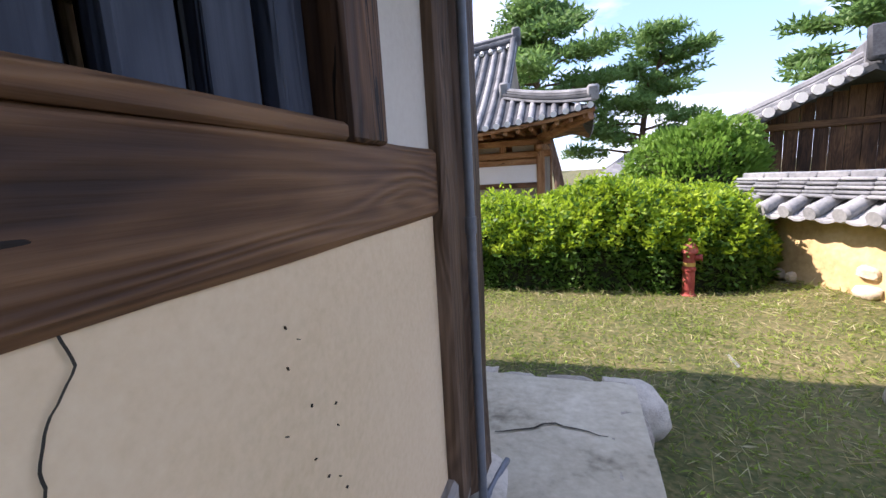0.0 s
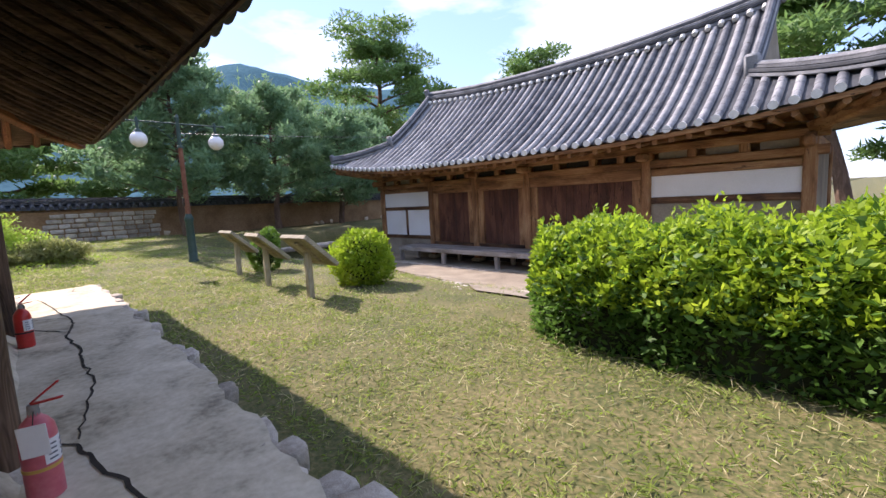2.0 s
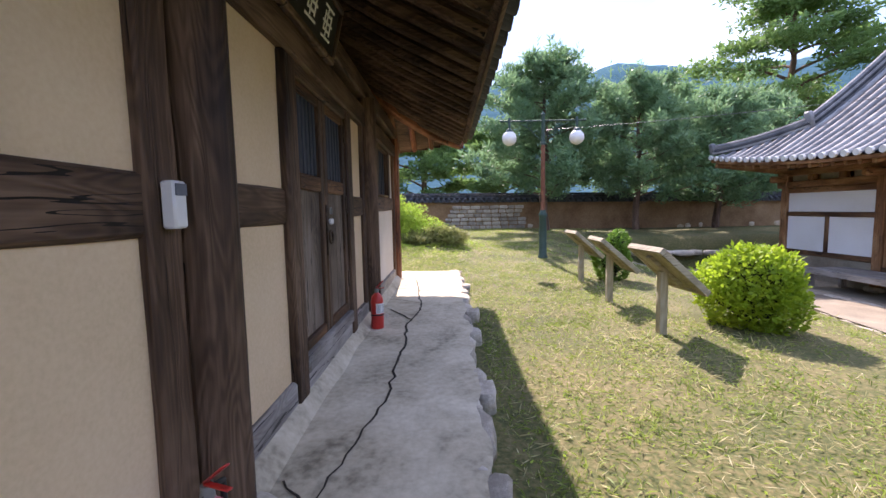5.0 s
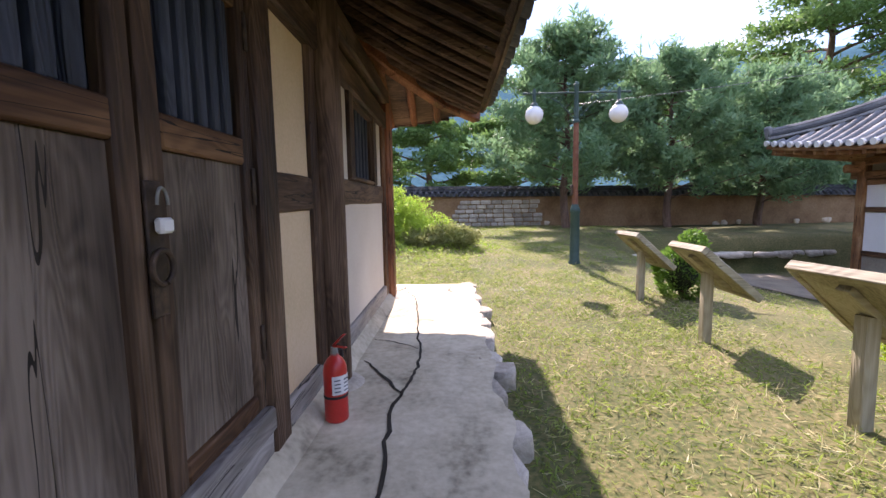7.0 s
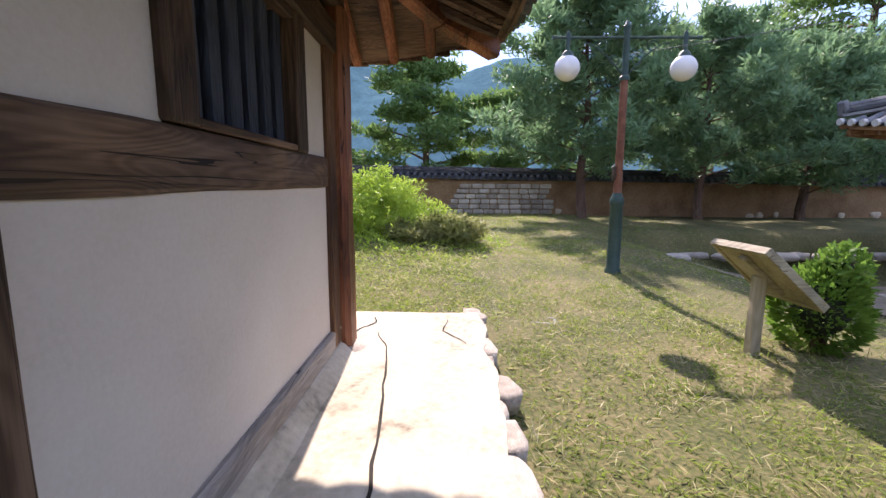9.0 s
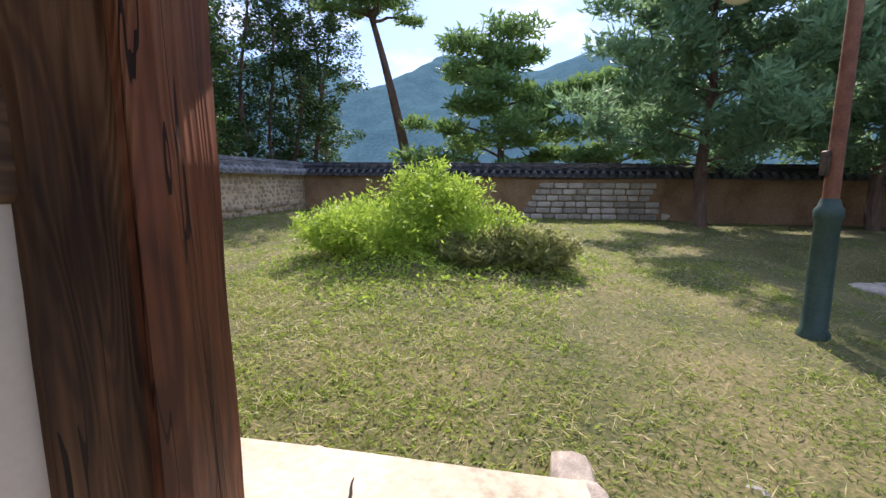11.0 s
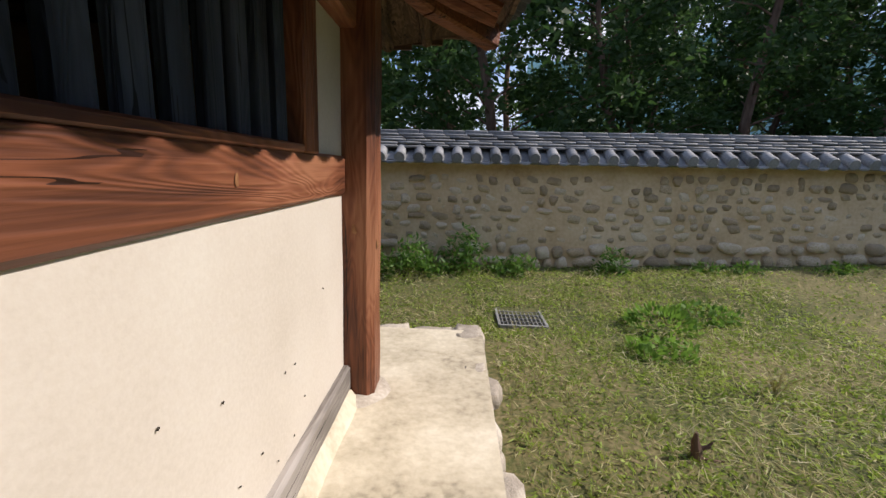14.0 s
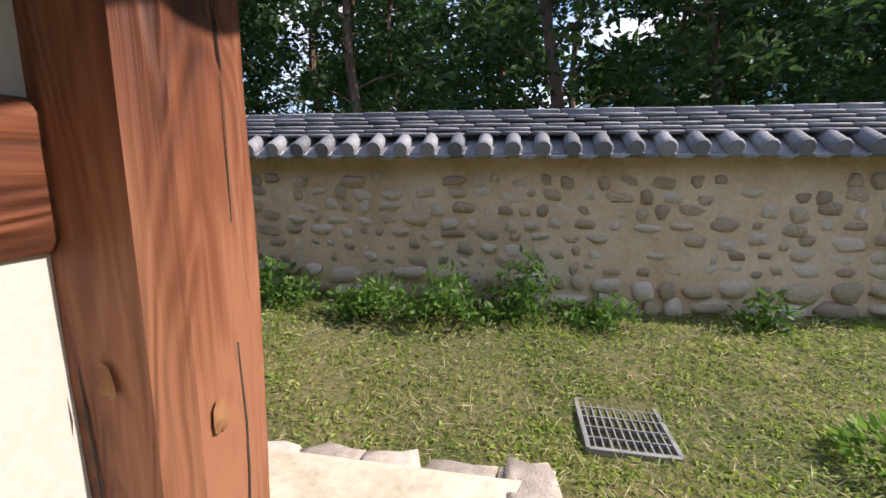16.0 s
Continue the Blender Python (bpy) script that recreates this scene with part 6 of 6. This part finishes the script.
def build_shrub(name, label, at, lumps, mat, n, size, seed, up=0.5, stems=True, core=True, cat="shrub", shell=0.72, rough=0.08, shape=1.9):
    e = root(name, label, cat, at=at)
    if stems:
        rs = random.Random(seed)
        g = Geo()
        for i in range(9):
            c, r = lumps[i % len(lumps)]
            g.tube([(0.08 * rs.uniform(-1, 1), 0.08 * rs.uniform(-1, 1), -0.08), (c[0] * 0.5 + rs.uniform(-0.1, 0.1), c[1] * 0.5 + rs.uniform(-0.1, 0.1), c[2] * 0.5), (c[0] + rs.uniform(-0.5, 0.5) * r[0], c[1] + rs.uniform(-0.5, 0.5) * r[1], c[2] + 0.4 * r[2])], [0.02, 0.014, 0.005], 6)
        g.ob("stems", bark, True, e)
    tot = sum(r[0] * r[1] + r[2] * r[0] for c, r in lumps)
    pts = []
    for i, (c, r) in enumerate(lumps):
        if core:
            # added dark core for the shade within the lump
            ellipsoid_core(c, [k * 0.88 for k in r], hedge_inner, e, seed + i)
        q = blob_points(int(n * (r[0] * r[1] + r[2] * r[0]) / tot), c, r, seed + i, shell)
        q += rough * np.sin(q[:, [1, 2, 0]] * 9 + i) * min(r)
        pts.append(q[q[:, 2] > -0.1])
    leaves("foliage", mat, np.concatenate(pts), up, size, seed, e, shape)
    return e


def on_ground(x, y):
    return (x, y, ground_z(x, y))


build_shrub("round_shrub", "round bright green shrub beside an information board", on_ground(-6.45, 6.1), [((0, 0, 0.42), (0.62, 0.58, 0.52)), ((0.2, -0.1, 0.6), (0.4, 0.4, 0.38))], hedge_leaf, 9000, 0.035, 21)
build_shrub("young_shrub", "young upright green shrub behind the boards", on_ground(-9.75, 5.75), [((0, 0, 0.35), (0.34, 0.32, 0.42)), ((0.05, 0.1, 0.65), (0.22, 0.22, 0.3))], shrub_leaf, 4000, 0.035, 22)
build_shrub("tall_shrub", "tall leafy green shrub rising behind the hedge", on_ground(2.0, 8.5), [((0, 0, 1.3), (1.1, 1.0, 1.1)), ((0.3, 0, 1.9), (0.75, 0.7, 0.65)), ((-0.5, 0.1, 1.6), (0.7, 0.7, 0.7))], shrub_leaf, 17000, 0.055, 23)
build_shrub("weed_mound", "overgrown mound of tangled bright green weeds", on_ground(-15.3, 0.6), [((0.2, -0.5, 0.3), (1.0, 1.0, 0.42)), ((0, 0.35, 0.55), (0.75, 0.75, 0.6)), ((0.3, -1.2, 0.22), (0.7, 0.7, 0.34)), ((-0.1, 0.15, 0.95), (0.35, 0.45, 0.38)), ((0.1, 0.75, 0.75), (0.4, 0.35, 0.42)), ((0.3, 1.2, 0.3), (0.6, 0.6, 0.35))], weed_leaf, 26000, 0.03, 24, 0.6, core=False, cat="weeds", shell=0.2, rough=0.45, shape=3.0)
build_shrub("cut_weed_heap", "low heap of wilting cut weeds and branches", on_ground(-14.7, 2.4), [((0, 0, 0.2), (0.6, 0.75, 0.32)), ((0.2, -0.7, 0.15), (0.5, 0.6, 0.25))], dry_leaf, 8000, 0.035, 25, 0.5, core=False, cat="weeds", shell=0.4, rough=0.25, shape=3.4)
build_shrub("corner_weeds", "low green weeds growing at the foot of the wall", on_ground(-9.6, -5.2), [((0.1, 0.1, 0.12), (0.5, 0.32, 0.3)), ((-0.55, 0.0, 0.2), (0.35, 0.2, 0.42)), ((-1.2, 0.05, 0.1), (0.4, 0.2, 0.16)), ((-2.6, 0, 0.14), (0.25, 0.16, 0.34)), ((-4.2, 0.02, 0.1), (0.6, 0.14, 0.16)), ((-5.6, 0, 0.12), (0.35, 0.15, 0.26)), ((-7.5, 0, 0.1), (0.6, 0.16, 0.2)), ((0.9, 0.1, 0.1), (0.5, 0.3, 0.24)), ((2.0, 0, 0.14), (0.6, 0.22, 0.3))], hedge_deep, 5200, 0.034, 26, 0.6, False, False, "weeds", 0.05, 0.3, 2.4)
build_shrub("lawn_weeds", "patch of broad-leaved weeds in the lawn", on_ground(-12.2, -3.7), [((0, 0, 0.06), (0.35, 0.3, 0.14)), ((-0.6, -0.3, 0.05), (0.4, 0.3, 0.1)), ((0.3, 0.7, 0.04), (0.3, 0.25, 0.09))], shrub_leaf, 1200, 0.04, 27, 0.7, False, False, "weeds")


# ---- trees ----
def limb_line(rs, a, b, sag, n=6):
    pts = []
    for i in range(n + 1):
        t = i / n
        p = Vector(a).lerp(Vector(b), t)
        p.z += sag * math.sin(math.pi * t)
        pts.append(p + Vector((rs.uniform(-1, 1), rs.uniform(-1, 1), rs.uniform(-1, 1))) * 0.02 * (Vector(b) - Vector(a)).length * (0 < i < n))
    return pts


def build_pine(name, label, at, h, spread, lean, n_leaf, seed, leaf=0.22, mat=pine_leaf, bare=0.45, pads=22, flat=0.35, group="pines around the compound"):
    """A red pine: bent trunk, spreading limbs, flat pads of needles with gaps."""
    rs = random.Random(seed)
    e = root(name, label, "tree", at=at, group=group)
    g = Geo()
    trunk = []
    for i in range(11):
        t = i / 10
        trunk.append(Vector((lean[0] * t + 0.04 * h * math.sin(t * 5 + seed), lean[1] * t + 0.04 * h * math.cos(t * 4 + seed) * t, h * 0.93 * t - 0.2)))
    r0 = 0.022 * h + 0.05
    g.tube(trunk, [r0 * (1 - 0.85 * i / 10) for i in range(11)], 9)
    pts = []
    for k in range(pads):
        t = bare + (1 - bare) * (k + 0.5) / pads
        f = t * 10
        i = min(9, int(f))
        o = trunk[i].lerp(trunk[i + 1], f - i)
        a = k * 2.4 + rs.random()
        reach = spread * (0.35 + 0.65 * rs.random()) * (1.05 - 0.75 * ((t - bare) / (1 - bare)) ** 1.5)
        tip = o + Vector((math.cos(a) * reach, math.sin(a) * reach, 0.16 * reach + rs.uniform(-0.3, 0.4)))
        g.tube(limb_line(rs, o, tip, 0.06 * reach), [r0 * 0.35 * (1 - 0.85 * j / 6) * (1 - 0.5 * t) + 0.01 for j in range(7)], 6)
        size = spread * (0.24 + 0.2 * rs.random())
        for q in range(3):
            c = o.lerp(tip, 0.62 + 0.22 * q) + Vector((rs.uniform(-1, 1), rs.uniform(-1, 1), rs.uniform(-0.2, 0.3))) * size * 0.4
            pts.append(blob_points(int(n_leaf * 1.3) // (pads * 3), c, (size * 0.72, size * 0.72, size * flat * 0.62), seed * 31 + k * 3 + q, 0.25))
    g.ob("trunk", bark, True, e)
    leaves("needles", mat, np.concatenate(pts), 0.45, leaf * 0.48, seed, e, 3.0)
    return e


def build_white_pine(at, h, spread, seed, n_leaf=23000):
    rs = random.Random(seed)
    e = root("white_pine", "broad soft-needled blue-green pine by the wall", "tree", at=at, group="soft-needled pines by the wall")
    g = Geo()
    trunk = [Vector((0.1 * math.sin(i + seed), 0.1 * math.cos(i * 1.3 + seed), h * 0.95 * i / 8 - 0.1)) for i in range(9)]
    g.tube(trunk, [0.17 * (1 - 0.9 * i / 8) + 0.01 for i in range(9)], 9)
    pts = []
    n = 46
    for k in range(n):
        t = 0.2 + 0.8 * (k + 0.5) / n
        f = min(7.999, t * 8)
        i = int(f)
        o = trunk[i].lerp(trunk[i + 1], f - i)
        a = k * 2.4 + rs.random() * 0.7
        u = (t - 0.2) / 0.8
        reach = spread * (0.75 + 0.35 * rs.random()) * (math.sqrt(max(0.02, 1 - u ** 1.7)) * 0.95 + 0.05)
        tip = o + Vector((math.cos(a) * reach, math.sin(a) * reach, 0.3 * reach))
        g.tube(limb_line(rs, o, tip, 0.0, 4), [0.035 * (1 - 0.85 * j / 4) for j in range(5)], 5)
        for q in range(5):
            c = o.lerp(tip, 0.35 + 0.17 * q) + Vector((rs.uniform(-1, 1), rs.uniform(-1, 1), rs.uniform(-0.4, 0.5))) * 0.22
            pts.append(blob_points(n_leaf // (n * 5), c, (0.46, 0.46, 0.38), seed * 77 + k * 5 + q, 0.1))
    for k in range(14):
        a = rs.random() * 6.3
        c = Vector((math.cos(a), math.sin(a), 0)) * spread * 0.55 * rs.random() + Vector((0, 0, h * (0.9 + 0.12 * rs.random())))
        pts.append(np.array([[c.x, c.y, c.z + 0.08 * j] for j in range(-6, 7)]))
    g.ob("trunk", bark, True, e)
    leaves("needles", white_pine_leaf, np.concatenate(pts), 0.75, 0.075, seed, e, 3.8)
    return e


build_white_pine((-21.3, 7.1, 0.3), 8.0, 3.5, 1, 36000)
build_white_pine((-21.9, 11.6, 0.2), 7.3, 3.4, 2, 30000)
build_white_pine((-22.2, 15.6, 0.0), 7.0, 2.8, 3)
build_white_pine((-25.5, 20.0, 0.0), 7.5, 2.8, 4)
build_pine("red_pine", "tall red pine with a bent reddish trunk and open crown", (-37.5, 27, -1), 20, 7.5, (3, 2, 0), 16000, 11, 0.34)
build_pine("red_pine", "tall dark pine standing in a group beyond the wall", (-43, 24, -1), 16, 5.5, (-1, 0, 0), 11000, 12, 0.34, bare=0.3)
build_pine("red_pine", "flat-topped pine rising behind the house roof", (-20.5, 34, -1), 14.6, 5.0, (1, 0, 0), 9000, 13, 0.3, bare=0.6)
build_pine("red_pine", "broad-crowned pine behind the end of the house", (-1.5, 31, -1), 15, 6.6, (-0.5, 0, 0), 17000, 14, 0.32, bare=0.38, pads=26)
build_pine("red_pine", "broad-crowned pine behind the end of the house", (4.5, 33, -1), 12.5, 4.6, (1.0, 0, 0), 10000, 15, 0.32, bare=0.25)
build_pine("red_pine", "green pine beyond the gatehouse", (10.5, 21, -1), 10.5, 3.6, (0, 0, 0), 9000, 16, 0.26, bare=0.3)
build_pine("red_pine", "leaning red pine with a bare curved trunk beyond the wall", (-33.4, -4.0, -0.5), 16, 3.4, (1.5, -3.0, 0), 7000, 17, 0.24, bare=0.72)
build_pine("red_pine", "dark spreading pine beyond the yard wall", (-33, 0.8, -1), 11.5, 4.6, (0, 0, 0), 15000, 18, 0.28, bare=0.25, flat=0.5)
build_pine("red_pine", "dark spreading pine beyond the yard wall", (-31, 6.5, -1.5), 9.0, 3.6, (0, 0, 0), 9000, 19, 0.26, bare=0.3, flat=0.5)


def build_wood_tree(h, spread, seed, n_leaf, mat):
    rs = random.Random(seed)
    e = root("woodland_tree", "slender woodland tree with a dense leafy crown", "tree", group="trees of the wood behind the wall")
    g = Geo()
    trunk = [Vector((0.25 * math.sin(i * 0.9 + seed), 0.25 * math.cos(i * 0.8 + seed), h * i / 8 - 0.2)) for i in range(9)]
    g.tube(trunk, [0.13 * (1 - 0.85 * i / 8) + 0.012 for i in range(9)], 7)
    pts = []
    n = 26
    for k in range(n):
        t = 0.16 + 0.84 * (k + 0.5) / n
        f = min(7.999, t * 8)
        i = int(f)
        o = trunk[i].lerp(trunk[i + 1], f - i)
        a = k * 2.4 + rs.random()
        reach = spread * (0.4 + 0.6 * rs.random()) * (1.1 - 0.6 * abs(t - 0.5))
        tip = o + Vector((math.cos(a) * reach, math.sin(a) * reach, 0.35 * reach))
        g.tube(limb_line(rs, o, tip, 0.1, 4), [0.03 * (1 - 0.8 * j / 4) for j in range(5)], 5)
        for q in range(2):
            c = o.lerp(tip, 0.6 + 0.4 * q)
            s = spread * (0.2 + 0.16 * rs.random())
            pts.append(blob_points(n_leaf // (n * 2), c, (s, s, s * 0.75), seed * 51 + k * 2 + q, 0.2))
    g.ob("trunk", bark, True, e)
    leaves("leaves", mat, np.concatenate(pts), 0.3, 0.1, seed, e, 1.9, 0.4)
    return e


def build_wood():
    kinds = [build_wood_tree(9.5, 2.3, 3, 5800, broad_leaf), build_wood_tree(11, 2.0, 4, 5200, broad_leaf), build_wood_tree(7.5, 2.2, 5, 5600, broad_leaf)]
    rs = random.Random(12)
    spots = []
    for row, y in enumerate((-9.4, -11.4, -13.6, -16.4)):
        x = -30 + rs.random() * 2
        while x < 4:
            spots.append((x + rs.uniform(-0.7, 0.7), y + rs.uniform(-0.8, 0.8)))
            x += 3.1 + 0.9 * row
    spots += [(-27.5, -9.6), (-30, -8.6), (-33, -9.5)]
    for i, (x, y) in enumerate(spots):
        m = pose(x, y, ground_z(x, y), 0, 0, rs.random() * 360)
        if i < 3:
            kinds[i].matrix_basis = m
        else:
            s = 0.8 + 0.35 * rs.random()
            t = copy_thing(kinds[rs.choice((0, 1, 1, 2))], m)
            t.scale = (s, s, s)
    # undergrowth at the wood's edge and dark distance behind it
    r = np.random.RandomState(4)
    pts = []
    for i in range(70):
        c = (r.uniform(-30, 4), r.uniform(-12, -7.3), r.uniform(0.2, 1.6))
        pts.append(blob_points(190, c, (0.7, 0.6, 0.6), 900 + i, 0.2))
    tagged(leaves("undergrowth", hedge_deep, np.concatenate(pts), 0.4, 0.1, 9), "tangled undergrowth at the edge of the wood", "undergrowth", kind="stuff")
    pts = []
    for i in range(95):
        c = (r.uniform(-40, 14), r.uniform(-30, -19), r.uniform(0.5, 11))
        pts.append(blob_points(190, c, (2.0, 1.4, 1.6), 1900 + i, 0.1))
    tagged(leaves("far_wood", broad_leaf, np.concatenate(pts), 0.3, 0.42, 10), "dark depths of the wood beyond the nearer trees", "woodland", kind="stuff")


build_wood()


# ---- hills and a far roof ----
def build_hills():
    vs, fs = [], []
    na, nr = 90, 16
    for i in range(na + 1):
        az = math.radians(20 + 150 * i / na)
        for j in range(nr + 1):
            r = 170 + 420 * j / nr
            k = math.sin(math.pi * 0.5 * min(1, j / nr * 1.15))
            h = (150 + 40 * noise.noise(Vector((az * 2.2, 1, 0)))) * k * smooth01(10, 50, math.degrees(az)) * (0.85 + 0.2 * noise.noise(Vector((az * 6, r * 0.01, 2))))
            h += 5 * noise.noise(Vector((math.sin(az) * r * 0.06, math.cos(az) * r * 0.06, 4))) * k
            vs.append((-math.sin(az) * r, math.cos(az) * r, h - 6))
    for i in range(na):
        for j in range(nr):
            a = i * (nr + 1) + j
            fs.append((a, a + 1, a + nr + 2, a + nr + 1))
    o = Geo().add(vs, fs).ob("hills", hazy_hill_cover, True)
    tagged(o, "wooded hills in the distance, haze tinted blue-green into their colour", "hills", kind="structure")


build_hills()
far_house = root("distant_house", "grey hipped roof of a distant house", "house", "structure", at=(4.0, 26, -1))
Geo().box((-2.4, -2, 0), (2.4, 2, 1.9), 0.02).ob("wall", white_plaster, parent=far_house)
Geo().add([(-3.2, -2.8, 1.8), (3.2, -2.8, 1.8), (3.2, 2.8, 1.8), (-3.2, 2.8, 1.8), (-1.2, 0, 3.3), (1.2, 0, 3.3)], [(0, 1, 5, 4), (1, 2, 5), (2, 3, 4, 5), (3, 0, 4), (0, 3, 2, 1)]).ob("roof", tile, parent=far_house)


# ---- grass ----
def off_platform(p):
    keep = ~((p[:, 0] > PX0 - 0.1) & (p[:, 0] < PX1 + 0.1) & (p[:, 1] > PY0 - 0.1) & (p[:, 1] < PY1 + 0.08))
    keep &= ~((p[:, 1] > BY - 1.3) & (p[:, 0] > BX0 - 1))
    for gx, gy, gw, gd in ((-10.73, -3.86, 0.25, 0.28),):
        keep &= ~((abs(p[:, 0] - gx) < gw) & (abs(p[:, 1] - gy) < gd))
    return p[keep]


def scatter(n, areas, seed):
    rs = np.random.RandomState(seed)
    out = []
    total = sum((a[1] - a[0]) * (a[3] - a[2]) * a[4] for a in areas)
    for a in areas:
        k = int(n * (a[1] - a[0]) * (a[3] - a[2]) * a[4] / total)
        p = np.stack([rs.uniform(a[0], a[1], k), rs.uniform(a[2], a[3], k)], 1)
        # tufts: drop most of the points in the thin patches
        w = np.sin(p[:, 0] * 5.1 + 1.3 * np.sin(p[:, 1] * 3.7 + seed)) * np.sin(p[:, 1] * 4.3 + 1.1 * np.sin(p[:, 0] * 2.9))
        p = p[rs.rand(k) < 0.62 + 0.38 * w]
        out.append(p)
    p = off_platform(np.concatenate(out))
    z = np.array([ground_z(x, y) for x, y in p])
    return np.concatenate([p, z[:, None]], 1)


def tufts(n, areas, seed, each, radius):
    """Blades gathered in small clumps of uneven size."""
    rs = np.random.RandomState(seed)
    c = scatter(n, areas, seed)
    k = rs.randint(each // 3, each, len(c))
    p = np.repeat(c, k, 0)
    off = rs.normal(size=(len(p), 2)) * np.repeat(radius * (0.5 + rs.rand(len(c))), k)[:, None]
    p[:, :2] += off
    p[:, 2] += 0.02 * rs.rand(len(p))
    return p[off_slab(p)]


def off_slab(p):
    keep = ~((p[:, 0] > PX0 - 0.12) & (p[:, 0] < PX1 + 0.1) & (p[:, 1] > PY0 - 0.1) & (p[:, 1] < PY1 + 0.08))
    return keep & ~((abs(p[:, 0] + 10.73) < 0.25) & (abs(p[:, 1] + 3.86) < 0.28))


herb_leaf = leafy("lawn_herb_leaf", [(0.12, 0.2, 0.03), (0.28, 0.38, 0.06), (0.46, 0.54, 0.12)], 2.5)
NORTH = ((-12, 3, 2.7, 5.6, 1.0), (-16, -12, 2.7, 5.6, 0.6), (-23, 0, 5.6, 9.5, 0.25), (0.3, 4, -2, 2.7, 0.8))
WEST = ((-14, -10.2, -5.5, 2.8, 1.25), (-23, -14, -5.5, 5.6, 0.4), (-10.3, -7, -5.6, -3.0, 1.0))
AREAS = NORTH + WEST
tagged(leaves("grass", blade_green, scatter(230000, AREAS, 1), 0.42, 0.009, 31, None, 6.0, 0.8), "short mown green grass blades", "grass", kind="stuff")
tagged(leaves("grass_tufts", blade_green, tufts(4200, AREAS, 5, 28, 0.075), 0.6, 0.01, 34, None, 7.0, 1.5), "uneven tufts of taller grass in the lawn", "grass", kind="stuff")
tagged(leaves("grass_clippings", blade_dry, scatter(52000, AREAS, 2) + np.array([0, 0, 0.016]), 0.18, 0.008, 32, None, 8.5), "dry pale grass clippings lying on the lawn", "grass", kind="stuff")
tagged(leaves("straw", blade_dry, tufts(900, AREAS, 6, 30, 0.14) + np.array([0, 0, 0.024]), 0.15, 0.006, 35, None, 20.0), "raked drifts of long dry straw on the lawn", "straw", kind="stuff")
tagged(leaves("cut_stalks", blade_dry, tufts(1100, WEST, 8, 26, 0.13) + np.array([0, 0, 0.026]), 0.2, 0.006, 37, None, 17.0), "long pale cut stalks lying on the lawn", "straw", kind="stuff")
tagged(leaves("lawn_herbs", weed_leaf, scatter(26000, AREAS, 3), 0.5, 0.015, 33, None, 1.6), "small broad-leaved herbs in the lawn", "weeds", kind="stuff")
tagged(leaves("trailing_herbs", herb_leaf, tufts(4200, WEST, 7, 26, 0.11), 0.45, 0.019, 36, None, 2.2, 0.4), "trailing broad-leaved herbs matted in the lawn", "weeds", kind="stuff")


def mound_skirt():
    """Weeds spilling from the mound over the lawn around it, with upright shoots."""
    rs = np.random.RandomState(41)
    r = 0.6 + 2.2 * rs.rand(9000) ** 1.3
    a = rs.rand(9000) * 2 * np.pi
    x, y = -15.2 + r * np.cos(a) * 0.9, 0.9 + r * np.sin(a)
    z = np.array([ground_z(u, v) for u, v in zip(x, y)])
    low = np.stack([x, y, z + rs.rand(9000) * np.clip(0.5 - 0.19 * r, 0.03, 1) * (0.6 + 0.5 * np.sin(x * 4 + np.sin(y * 3) * 2))], 1)
    cx, cy = rs.normal(-15.3, 0.55, 160), rs.normal(0.5, 0.75, 160)
    top = np.array([ground_z(u, v) for u, v in zip(cx, cy)]) + 0.75 * np.exp(-((cx + 15.3) ** 2 + (cy - 0.5) ** 2))
    shoots = np.concatenate([np.stack([cx + 0.03 * k * np.cos(cx * 90), cy + 0.03 * k * np.sin(cx * 90), top + 0.05 * k], 1) for k in range(11)])
    tagged(leaves("mound_weeds", weed_leaf, np.concatenate([low, shoots]), 0.5, 0.03, 42, None, 2.4, 0.3), "weeds and shoots spilling from the mound over the lawn", "weeds", kind="stuff")


mound_skirt()
